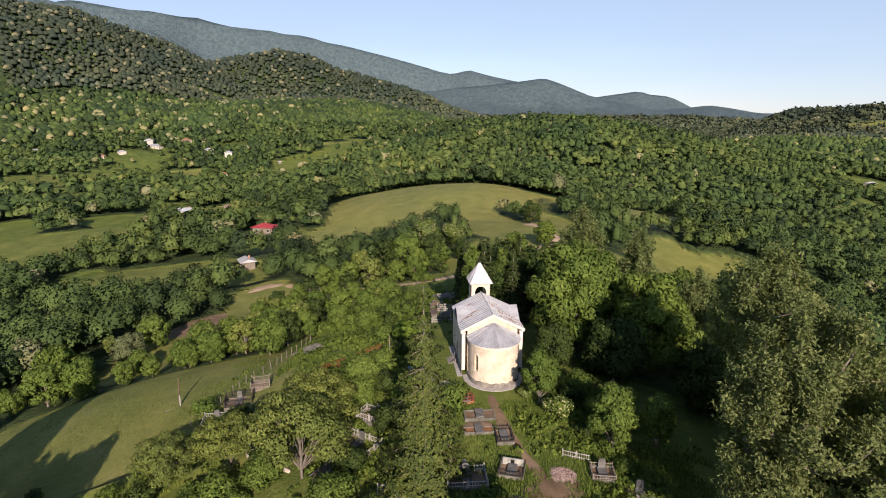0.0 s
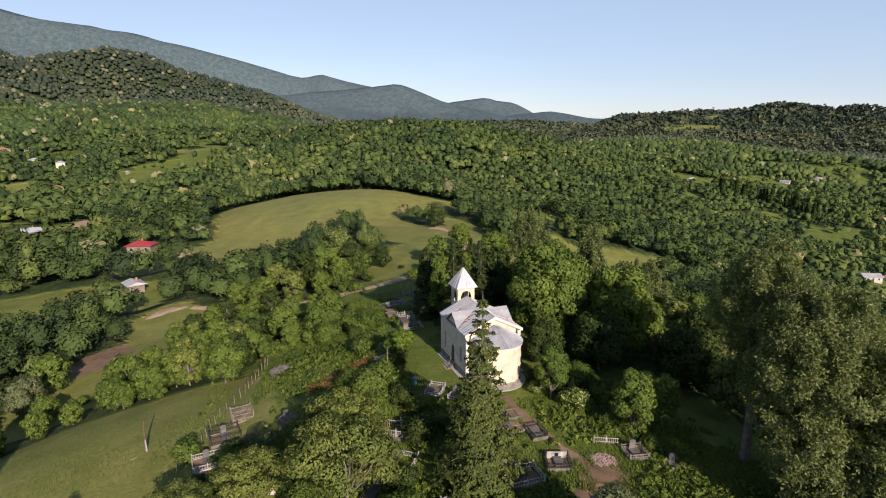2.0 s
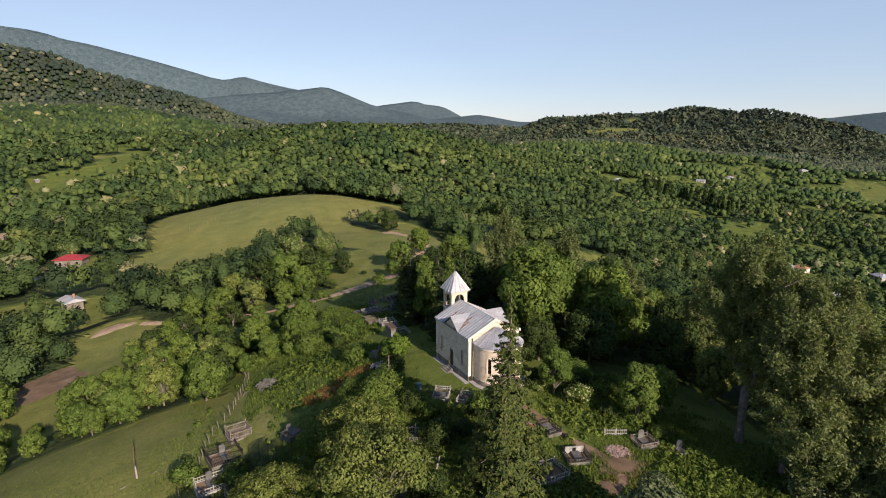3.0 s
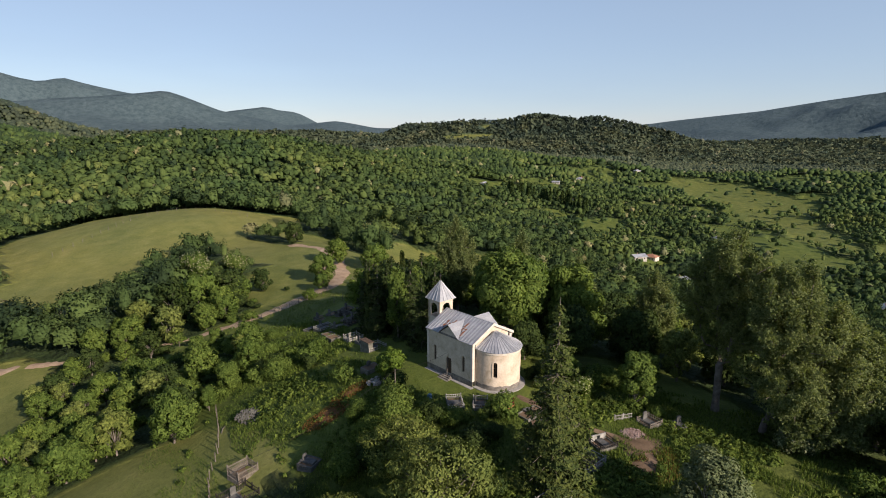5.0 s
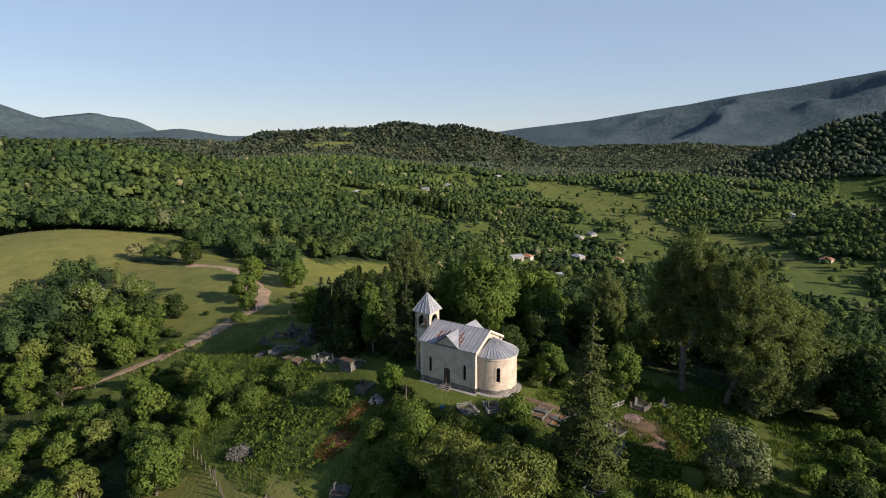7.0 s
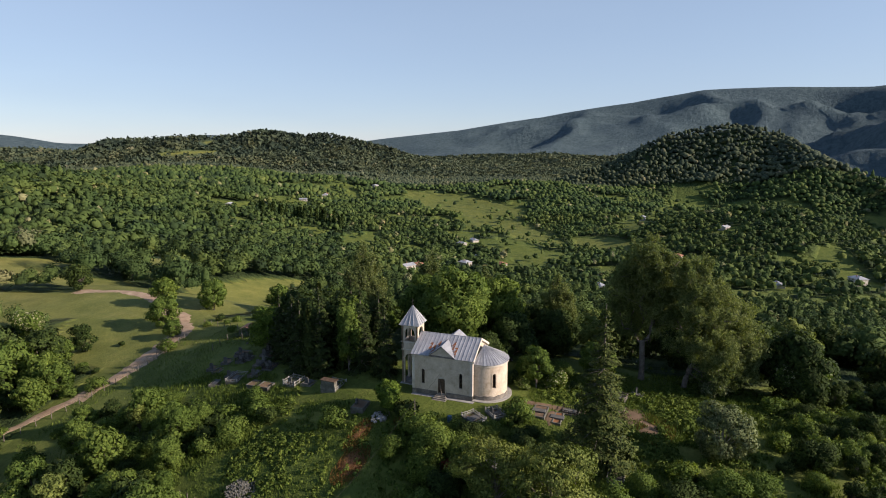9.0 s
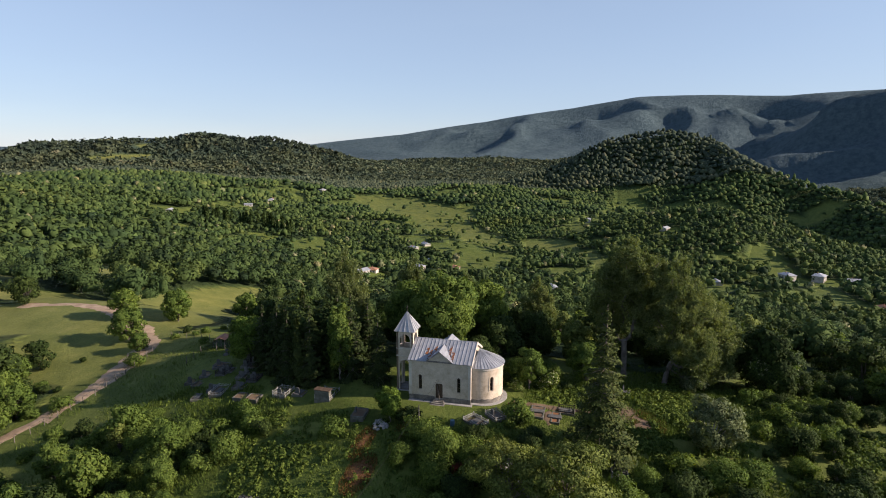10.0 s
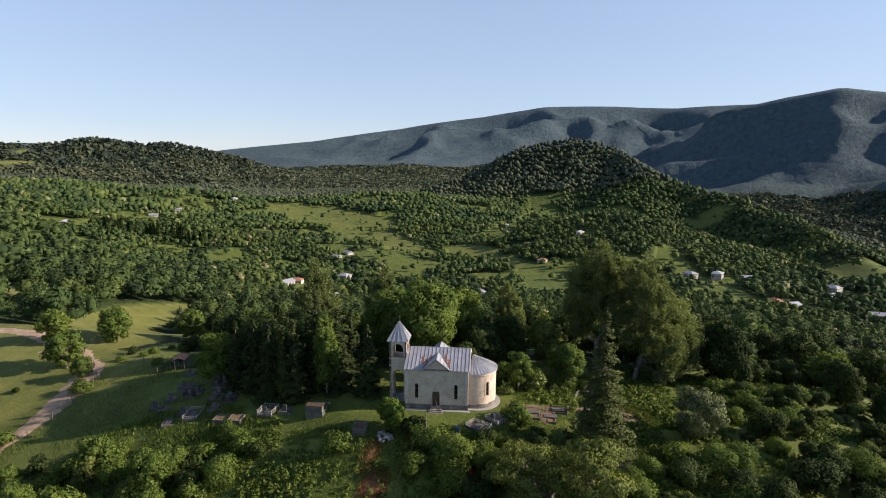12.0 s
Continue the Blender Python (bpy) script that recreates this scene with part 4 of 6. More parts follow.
box(bm, (0.04, 0.12, 1.3), (0.07, 0.17, 1.5), bevel=0.01)
part("door_handle", bm, IRON, door)
bm = bmesh.new()
for x0, x1, z0, z1 in ((-0.49, -0.43, 0.42, 2.42), (0.43, 0.49, 0.42, 2.42), (-0.49, 0.49, 2.36, 2.44)):
    box(bm, (x0, 0.1, z0), (x1, 0.26, z1), bevel=0.008)
part("door_frame", bm, DOOR_WOOD, door)
bm = bmesh.new()
bm.faces.new([bm.verts.new((0.49 * math.cos(a), 0.2, 2.42 + 0.44 * math.sin(a))) for a in (math.pi * k / 12 for k in range(13))])
part("lunette", bm, TRIM, door, "pale plastered half-round panel over the door")
bm = bmesh.new()
tube(bm, [(0.25, -0.55, 0.5), (-0.3, 0.1, 2.3)], [0.035, 0.03], 5)
part("leaning_pole", bm, OLD_WOOD, door)
for k in range(4):
    bm = bmesh.new()
    d = 1.25 - 0.29 * k
    w = 0.98 - 0.1 * k
    box(bm, (-NAVE_X - d, DOOR[0] - NAVE_Y - w, -0.1 + 0.115 * k), (-NAVE_X - 0.075, DOOR[0] - NAVE_Y + w, 0.02 + 0.115 * k), bevel=0.02)
    part("step", bm, PLINTH, church)
# paved skirt round the walls
bm = bmesh.new()
pierced(bm, 2 * BAY + ARC, lambda u: 0.07, [], 0.72, lambda u, d, z: round_wall(u, d, z, APSE_R + 0.66), low=-0.3, steps=[BAY + ARC * k / 40 for k in range(41)])
part("paved_skirt", bm, CONCRETE, church, "pale worn concrete apron")
for x in (-1, 1):
    bm = bmesh.new()
    x0, x1 = sorted((x * (NAVE_X + 0.02), x * (NAVE_X + 0.6)))
    box(bm, (x0, -NAVE_Y - 0.3, -0.3), (x1, NAVE_Y, 0.05), bevel=0.02)
    part("paved_skirt", bm, CONCRETE, church, "pale worn concrete apron")

# bell tower
TOWER_Y, HALF = 5.58, 1.2
tower = thing("bell_tower", "", "", pose(0, TOWER_Y, 0))
tower.parent = church
for side in range(4):
    m = pose(0, 0, 0, 0, 0, 90 * side)
    end = HALF if side % 2 == 0 else HALF - 0.26
    for name, low, high, hole in (("lower_arch_wall", 0.0, 4.95, (end, 1.56, 0.12, 3.66)), ("upper_arch_wall", 5.1, 8.45, (end, 1.5, 6.2, 7.42))):
        bm = bmesh.new()
        pierced(bm, 2 * end, lambda u: high, [hole], 0.26, lambda u, d, z: m @ Vector((-end + u, -HALF + d, z)), low=low)
        part(name, bm, PLASTER, tower)
for z0, z1, r, mat, name in ((-0.2, 0.12, HALF + 0.25, CONCRETE, "base_slab"), (4.95, 5.1, HALF + 0.06, TRIM, "string_course"), (6.04, 6.14, HALF + 0.04, TRIM, "string_course"), (8.45, 8.6, HALF + 0.1, TRIM, "tower_cornice")):
    bm = bmesh.new()
    box(bm, (-r, -r, z0), (r, r, z1), bevel=0.02) if name != "string_course" or z0 < 5.5 else [box(bm, lo, hi) for lo, hi in (((-r, -r, z0), (r, -HALF + 0.002, z1)), ((-r, HALF - 0.002, z0), (r, r, z1)), ((-r, -HALF, z0), (-HALF + 0.002, HALF, z1)), ((HALF - 0.002, -HALF, z0), (r, HALF, z1)))]
    part(name, bm, mat, tower)
tip, rim = Vector((0, 0, 11.1)), HALF + 0.27
bm = bmesh.new()
corners = [Vector((sx * rim, sy * rim, 8.6)) for sx, sy in ((-1, -1), (1, -1), (1, 1), (-1, 1))]
bm.faces.new([bm.verts.new(c) for c in reversed(corners)])
spire = part("spire_roof", bm, OLD_WOOD, tower, "pyramid roof of grey zinc sheets")
for a, b in zip(corners, corners[1:] + corners[:1]):
    for k in range(4):
        p, q = a + (b - a) * k / 4, a + (b - a) * (k + 1) / 4
        sheet_piece("roof_sheet", [p, q, tip + (q - tip) * 0.02, tip + (p - tip) * 0.02], ZINC, spire)
bm = bmesh.new()
tube(bm, [(0, 0, 11.0), (0, 0, 12.05)], [0.05, 0.04], 6)
tube(bm, [(-0.28, 0, 11.75), (0.28, 0, 11.75)], [0.03, 0.03], 6)
part("cross", bm, IRON, spire, "thin dark iron cross")

# ---------------------------------------------------------------- trees
def crown_mesh(name, rng, blobs, count, size, mat, stretch=1.5, shell=0.55, lift=0.15, loose=0.36):
    """Leaf sprays over a crown made of overlapping lobes (x, y, z, radius, height)."""
    b = np.array(blobs, float)
    weight = b[:, 3] ** 2
    pick = rng.choice(len(b), count, p=weight / weight.sum())
    d = rng.normal(size=(count, 3))
    d /= np.linalg.norm(d, axis=1, keepdims=True)
    f = (shell + (1.06 - shell) * rng.uniform(size=count) ** 0.6)[:, None]
    r = np.stack([b[pick, 3], b[pick, 3], b[pick, 4]], -1)
    place = b[pick, :3] + d * r * f
    facing = d + rng.normal(size=(count, 3)) * loose + np.array([0, 0, lift])
    heart = b[:, :3].mean(axis=0)
    out = place - heart
    out /= np.linalg.norm(out, axis=1, keepdims=True) + 1e-9
    return sheet(name, sprays(rng, place, facing, np.full(count, size), stretch), mat, 0.6 * d + 0.6 * out + 0.45 * facing)


def limbs(rng, height, girth, fork, ends, lean=0.04, sides=7):
    """Trunk with limbs that run into the crown lobes."""
    bm = bmesh.new()
    top = height * 0.8
    pts = [(rng.normal() * lean * z * 0.3, rng.normal() * lean * z * 0.3, z) for z in np.linspace(-0.3, top, 7)]
    pts[0] = (0, 0, -0.4)
    tube(bm, pts, [girth * (1.25 if k == 0 else 1 - 0.13 * k) for k in range(7)], sides)
    for x, y, z in ends:
        k = int(np.clip(rng.uniform(fork, min(0.75, fork + 0.4)) * 6, 1, 5))
        a = Vector(pts[k])
        e = Vector((x, y, z))
        mid = a.lerp(e, 0.5) + Vector((rng.normal() * 0.25, rng.normal() * 0.25, 0.1 * (e - a).length))
        g = girth * (1 - 0.13 * k) * 0.55
        tube(bm, [a, a.lerp(mid, 0.5), mid, mid.lerp(e, 0.6), e], [g, g * 0.8, g * 0.6, g * 0.4, g * 0.15], 5)
    return bm


def broadleaf(name, label, seed, height, radius, leaf, bark=BARK, count=3600, size=0.42, base=0.22, lobes=15, girth=0.22, shell=0.5, stretch=1.5, lean=0.05, spread=0.62, flat=0.8, lobe=(0.28, 0.46)):
    """Broadleaved tree: tapered trunk, limbs and a lobed crown with gaps."""
    rng = np.random.default_rng(seed)
    tree = thing(name, label, "tree", pose(0, 0, 0))
    blobs = [(0, 0, height * 0.72, radius * 0.5, height * 0.2)]
    for k in range(lobes):
        a = 2.4 * k + rng.uniform(-0.4, 0.4)
        v = (k + 0.5) / lobes
        z = height * (base + 0.12 + (0.9 - base - 0.12) * v)
        wide = math.sin(math.pi * (0.16 + 0.74 * v)) ** 0.75
        q = radius * spread * wide * rng.uniform(0.75, 1.2)
        s = radius * rng.uniform(*lobe) * (0.75 + 0.35 * wide)
        blobs.append((math.cos(a) * q, math.sin(a) * q, z, s, s * flat))
    ends = [(x, y, z) for x, y, z, r, h in blobs[1:]]
    part("trunk", limbs(rng, height, girth, base, ends, lean), bark, tree)
    new("crown", crown_mesh("crown", rng, blobs, count, size, leaf, stretch, shell)).parent = tree
    return tree


def conifer(name, label, seed, height, radius, leaf, tiers=26, per=11, sprays_per=16, size=0.4, droop=0.35, power=0.9, bare=0.04):
    """Spruce or fir: straight stem, drooping boughs tier on tier, pointed top."""
    rng = np.random.default_rng(seed)
    tree = thing(name, label, "tree", pose(0, 0, 0))
    bm = bmesh.new()
    tube(bm, [(0, 0, -0.4), (0, 0, height * 0.3), (0.05, 0, height * 0.7), (0, 0, height * 0.99)], [height * 0.017, height * 0.014, height * 0.007, 0.015], 7)
    place, facing, sizes, soft = [], [], [], []
    for k in range(tiers):
        v = (k + rng.uniform(0, 0.9)) / tiers
        z0 = height * (bare + (0.985 - bare) * v)
        reach = radius * (1 - v) ** power + 0.18
        n = max(4, int(per * (1 - 0.45 * v)))
        for j in range(n):
            a = 2 * math.pi * (j + rng.uniform(-0.35, 0.35)) / n + k * 0.7
            L = reach * rng.uniform(0.6, 1.15)
            dip = droop * rng.uniform(0.6, 1.3)
            if L > 0.9:
                tube(bm, [(0, 0, z0), (math.cos(a) * L * 0.5, math.sin(a) * L * 0.5, z0 - dip * L * 0.25), (math.cos(a) * L * 0.95, math.sin(a) * L * 0.95, z0 - dip * L * 0.8)], [0.04, 0.025, 0.01], 3)
            m = max(sprays_per // 6, int(sprays_per * (L / radius) ** 0.8))
            s = rng.uniform(0.06, 1.0, m) ** 0.75
            off = rng.normal(size=m) * 0.17 * L * (0.35 + s * 0.65)
            p = np.stack([math.cos(a) * L * s - math.sin(a) * off, math.sin(a) * L * s + math.cos(a) * off, z0 - dip * L * s ** 1.2 + 0.22 * L * s ** 4 + rng.normal(size=m) * 0.05 - 0.12 * np.abs(off)], -1)
            place.append(p)
            facing.append(np.stack([np.cos(a) * 0.5 + rng.normal(size=m) * 0.4, np.sin(a) * 0.5 + rng.normal(size=m) * 0.4, rng.uniform(0.35, 1.0, m)], -1))
            sizes.append(np.full(m, size * (0.65 + 0.5 * (1 - v))))
            soft.append(facing[-1] * 0.6 + np.array([math.cos(a), math.sin(a), 0.25]) * 0.8)
    part("trunk", bm, BARK, tree)
    me = sheet("crown", sprays(rng, np.concatenate(place), np.concatenate(facing), np.concatenate(sizes), 1.9, 0.5), leaf, np.concatenate(soft))
    new("crown", me).parent = tree
    return tree


def column_tree(name, label, seed, height, radius, leaf, count=2600, size=0.34):
    """Cypress or slim poplar: one narrow upright crown."""
    rng = np.random.default_rng(seed)
    tree = thing(name, label, "tree", pose(0, 0, 0))
    bm = bmesh.new()
    tube(bm, [(0, 0, -0.3), (0, 0, height * 0.5), (0, 0, height * 0.95)], [0.16, 0.1, 0.02], 6)
    part("trunk", bm, BARK, tree)
    v = rng.uniform(0.03, 1.0, count)
    wide = radius * np.sin(np.pi * np.clip(v * 0.85 + 0.12, 0, 1)) ** 0.7 * (1 - v ** 4)
    a = rng.uniform(0, 2 * np.pi, count)
    q = wide * rng.uniform(0.55, 1.1, count) * (1 + 0.2 * np.sin(a * 3 + v * 19))
    place = np.stack([np.cos(a) * q, np.sin(a) * q, v * height], -1)
    facing = np.stack([np.cos(a), np.sin(a), np.full(count, 0.25)], -1) + rng.normal(size=(count, 3)) * 0.35
    new("crown", sheet("crown", sprays(rng, place, facing, np.full(count, size), 2.0), leaf, facing)).parent = tree
    return tree


def shrub(name, label, seed, height, radius, leaf, count=900, size=0.3, flowers=None, category="shrub"):
    """Many-stemmed bush."""
    rng = np.random.default_rng(seed)
    bush = thing(name, label, category, pose(0, 0, 0))
    blobs = [(0, 0, height * 0.5, radius * 0.6, height * 0.48)]
    for k in range(8):
        a = 2.4 * k + rng.uniform(-0.4, 0.4)
        q = radius * rng.uniform(0.35, 0.75)
        s = radius * rng.uniform(0.3, 0.5)
        blobs.append((math.cos(a) * q, math.sin(a) * q, max(s * 0.6, height * rng.uniform(0.25, 0.78)), s, min(s, height * 0.36)))
    bm = bmesh.new()
    for x, y, z, r, h in blobs[1:6]:
        tube(bm, [(x * 0.08, y * 0.08, -0.2), (x * 0.45, y * 0.45, z * 0.55), (x, y, z)], [0.05, 0.035, 0.012], 4)
    part("trunk", bm, BARK, bush)
    new("foliage", crown_mesh("foliage", rng, blobs, count, size, leaf, 1.5, 0.45)).parent = bush
    if flowers:
        new("blossom", crown_mesh("blossom", rng, [(x, y, z + 0.05, r * 1.04, h * 1.04) for x, y, z, r, h in blobs[2:]], count // 7, size * 0.9, flowers, 1.1, 0.95)).parent = bush
    return bush


def spreading_tree(name, label, seed, lobes, leaf, bark, fork, girth=0.42, tips=210, shoots=7, leaves=26, size=0.21, lean=(0, 0)):
    """Old open-grown tree: a bare bole that forks into heavy limbs, ending in upright leafy shoots. lobes: x, y, z, half width, half height of the crown's masses."""
    rng = np.random.default_rng(seed)
    tree = thing(name, label, "tree", pose(0, 0, 0))
    b = np.array(lobes, float)
    weight = b[:, 3] ** 2 * b[:, 4]
    pick = rng.choice(len(b), tips, p=weight / weight.sum())
    d = rng.normal(size=(tips, 3))
    d /= np.linalg.norm(d, axis=1, keepdims=True)
    ends = b[pick, :3] + d * np.stack([b[pick, 3], b[pick, 3], b[pick, 4]], -1) * rng.uniform(0.35, 1.0, (tips, 1)) ** 0.5
    stem = [np.array([lean[0] * v * v, lean[1] * v * v, fork * v - 0.4 * (v == 0)]) for v in np.linspace(0, 1, 5)]
    nodes, parent, run = list(stem), [-1, 0, 1, 2, 3], [float(p[2]) for p in stem]
    chains = []
    for e in ends[np.argsort(np.linalg.norm(ends - stem[-1], axis=1))]:
        p = np.array(nodes)
        gap = np.linalg.norm(p - e, axis=1)
        cost = gap + 0.42 * np.array(run) + np.where(p[:, 2] > e[2] + 0.2, 2.5, 0) + np.where(np.arange(len(p)) < 3, 30, 0)
        k = int(np.argmin(cost))
        n = max(1, int(gap[k] / 1.3))
        chain = [k]
        bow = np.array([0, 0, 0.1 * gap[k]]) + rng.normal(size=3) * 0.06 * gap[k]
        for j in range(1, n + 1):
            f = j / n
            q = p[k] + (e - p[k]) * f - bow * math.sin(math.pi * f) * (1 if f < 1 else 0) + rng.normal(size=3) * 0.12 * (f < 1)
            nodes.append(q)
            parent.append(chain[-1])
            run.append(run[chain[-1]] + gap[k] / n)
            chain.append(len(nodes) - 1)
        chains.append(chain)
    load = np.zeros(len(nodes))
    for chain in chains:
        load[chain[-1]] += 1
    for k in range(len(nodes) - 1, 0, -1):
        load[parent[k]] += load[k]
    thick = 0.018 + girth * (load / load.max()) ** 0.52
    bm = bmesh.new()
    tube(bm, [tuple(p) for p in stem], [float(thick[k]) * (1.35 if k == 0 else 1.0) for k in range(5)], 9)
    for chain in chains:
        tube(bm, [tuple(nodes[k]) for k in chain], [min(float(thick[chain[min(1, len(chain) - 1)]]) * 1.1, float(thick[k])) for k in chain], 5)
    part("trunk", bm, bark, tree)
    heart = (b[:, :3] * weight[:, None]).sum(axis=0) / weight.sum()
    place, facing, soft = [], [], []
    for chain in chains:
        for m in range(shoots):
            f = rng.uniform(0.35, 1.0)
            i = min(int(f * (len(chain) - 1)), len(chain) - 2)
            root = nodes[chain[i]] + (nodes[chain[i + 1]] - nodes[chain[i]]) * (f * (len(chain) - 1) - i) + rng.normal(size=3) * 0.22
            o = root - heart
            o /= np.linalg.norm(o) + 1e-9
            way = np.array([0, 0, rng.uniform(0.25, 1.1)]) + o * rng.uniform(0.1, 0.8) + rng.normal(size=3) * 0.32
            way /= np.linalg.norm(way)
            u = rng.uniform(0.0, 1.0, (leaves, 1))
            q = root + way * u * rng.uniform(0.8, 1.7) + rng.normal(size=(leaves, 3)) * (0.3 - 0.16 * u)
            g = rng.normal(size=(leaves, 3)) * 0.8 + o * 0.45 + np.array([0, 0, 0.3])
            place.append(q)
            facing.append(g)
            soft.append(o * 0.35 + g)
    place = np.concatenate(place)
    new("crown", sheet("crown", sprays(rng, place, np.concatenate(facing), np.full(len(place), size), 2.0), leaf, np.concatenate(soft))).parent = tree
    return tree


def plant(tree, x, y, turn=0.0, scale=1.0, tall=1.0):
    """Set a new tree on the land."""
    tree.matrix_basis = on_land(x, y, turn, scale, 0.05, tall)
    return tree


def again(tree, x, y, turn=0.0, scale=1.0, tall=1.0):
    return copy_thing(tree, on_land(x, y, turn, scale / tree.scale.x, 0.05, tall * tree.scale.x / tree.scale.z))


# by the church
fir = plant(conifer("fir_tree", "tall olive-green fir with drooping boughs among the graves", 1, 18.3, 3.9, NEEDLE, 23, 11, 150, 0.215, 0.4, 0.85), -1.6, 43.3)
spruce = plant(conifer("spruce_tree", "dark green spruce beside the graveyard", 2, 11.6, 2.5, NEEDLE_DARK, 20, 10, 64, 0.24), 4.0, 89.8)
again(spruce, 4.9, 75.0, 80, 0.92)
again(spruce, 6.2, 80.0, 30, 1.1)
again(spruce, 3.6, 85.6, 330, 1.05)
again(spruce, 8.2, 97.6, 15, 0.95)
again(spruce, 7.5, 84.0, 140, 0.95)
again(spruce, 6.4, 87.2, 190, 0.98)
again(spruce, 7.2, 92.5, 260, 0.9)
again(spruce, 9.5, 96.0, 310, 0.8)
again(spruce, 10.5, 79.5, 210, 1.0)
cypress = plant(column_tree("cypress_tree", "slim dark cypress beside the graveyard", 3, 10.6, 0.8, NEEDLE_DARK), 2.9, 87.2)
again(cypress, 5.6, 82.9, 50, 1.05)
again(cypress, 13.0, 93.0, 120, 1.1)
poplar = plant(broadleaf("poplar_tree", "upright green poplar behind the graves", 4, 12.0, 2.3, LEAF, BARK, 6500, 0.26, 0.06, 20, 0.16, spread=0.5, flat=1.5, lobe=(0.25, 0.4)), 4.6, 81.2)
again(poplar, 9.6, 83.0, 90, 0.95)
again(spruce, 6.7, 93.6, 100, 1.0)
again(spruce, 9.0, 90.0, 200, 1.05)
again(spruce, 12.4, 86.0, 20, 1.1)
plant(broadleaf("yellowing_tree", "round yellow-green tree by the graveyard", 5, 8.6, 4.3, LEAF_FRESH, BARK, 7000, 0.26, 0.06), 10.8, 102.8, 0, 0.92)
chestnut = plant(broadleaf("chestnut_tree", "broad chestnut with clustered green leaves behind the church", 6, 15.2, 5.4, LEAF, BARK, 15000, 0.34, 0.06, 34, 0.32, stretch=1.8, lobe=(0.2, 0.38), spread=0.7), 17.0, 69.0)
again(chestnut, 25.6, 66.0, 130, 0.93)
again(chestnut, 21.5, 76.5, 250, 0.9)
feather = plant(spreading_tree("aspen_tree", "tall airy aspen with fine pale-green leaves", 7,
    [(0, 0, 14.6, 2.2, 2.8), (-1.2, 1.0, 11.6, 2.4, 2.6), (1.5, -0.4, 11.0, 2.5, 2.6), (0.2, -1.6, 8.6, 2.4, 2.4), (-1.6, -0.6, 7.0, 2.4, 2.2), (1.4, 1.6, 6.6, 2.4, 2.2), (0, 0.4, 4.2, 2.2, 1.8)],
    LEAF_WILLOW, BARK_GREY, 4.4, 0.26, 190, 7, 26, 0.2), 23.6, 90.6)
again(feather, 29.5, 80.0, 100, 0.95)
again(feather, 34.0, 71.0, 200, 0.78)
again(feather, 36.5, 57.5, 310, 0.8)
plant(spreading_tree("willow_tree", "tall open white willow with bare pale limbs and grey-green leaves", 8,
    [(0.4, 0.0, 18.6, 3.4, 3.2), (0.0, 2.6, 14.6, 2.8, 3.0), (3.2, 1.4, 15.0, 3.4, 3.4), (1.0, -2.0, 15.4, 3.2, 3.2), (3.6, 3.4, 11.2, 2.8, 2.6), (4.6, -0.8, 11.0, 3.2, 2.8), (0.4, -2.6, 11.4, 2.6, 2.2), (4.4, 2.4, 7.4, 2.6, 2.0)],
    LEAF_WILLOW, BARK, 6.0, 0.4, 300, 8, 38, 0.155, (0.3, 0.2)), 25.6, 41.7)
plant(spreading_tree("willow_tree", "broad leaning willow with low sweeping boughs over the graves", 18,
    [(1.2, 0.2, 16.6, 3.6, 3.2), (-1.2, -1.5, 13.4, 3.4, 3.2), (3.8, -1.8, 13.4, 3.8, 3.2), (5.8, -4.8, 10.2, 3.8, 3.2), (1.5, -4.8, 10.4, 3.8, 3.2), (-2.4, -3.8, 7.0, 3.2, 3.0), (6.8, -7.0, 6.6, 3.4, 3.0), (2.4, -7.0, 6.0, 3.6, 3.0), (-1.6, -4.6, 3.6, 2.8, 2.0), (1.6, -7.6, 3.2, 3.2, 1.9), (6.0, -2.4, 6.0, 3.2, 2.8), (-0.8, 1.2, 9.0, 3.0, 2.6), (5.2, -7.4, 3.4, 3.0, 1.9)],
    LEAF_WILLOW, BARK, 3.6, 0.36, 430, 8, 38, 0.155, (0.5, -0.8)), 24.2, 35.6)
dark = plant(broadleaf("linden_tree", "dense dark-green linden with a low round crown", 9, 8.2, 3.7, LEAF_DARK, BARK, 8000, 0.28, 0.03, 20, 0.2), 20.5, 61.0)
again(dark, 24.8, 21.0, 70, 0.8)
again(dark, 30.5, 57.0, 160, 1.1)
again(dark, 36.5, 26.0, 250, 1.1)
again(dark, 13.5, 62.5, 20, 0.7)
light = plant(broadleaf("walnut_tree", "young fresh-green tree in the churchyard", 10, 7.6, 2.5, LEAF, BARK, 6000, 0.22, 0.16, 15, 0.13, lobe=(0.24, 0.42)), 16.0, 46.6)
for x, y, turn, size in ((7.8, 89.2, 40, 1.3), (10.6, 92.8, 120, 1.3), (14.6, 97.5, 200, 1.1), (9.6, 84.5, 310, 1.3), (14.5, 88.0, 15, 1.3)):
    again(dark, x, y, turn, size)
again(light, 10.4, 54.0, 90, 0.86)
again(light, 21.0, 48.5, 300, 0.8)
plum = plant(broadleaf("plum_tree", "small bright-green tree before the church's south side", 11, 4.0, 1.7, LEAF_FRESH, BARK, 3200, 0.2, 0.2, 12, 0.08), -3.7, 69.2)
again(plum, -5.2, 68.3, 110, 0.92, 1.1)
apple = plant(broadleaf("apple_tree", "spreading old apple tree with olive leaves between the graves", 12, 7.6, 4.3, LEAF_OLIVE, BARK, 13000, 0.165, 0.2, 34, 0.12, flat=0.4, lobe=(0.18, 0.34), spread=0.75), -12.9, 51.4)
again(apple, -13.2, 45.6, 75, 1.12, 1.08)
again(apple, -21.6, 50.0, 130, 0.8)
again(apple, -27.5, 48.7, 20, 0.75)
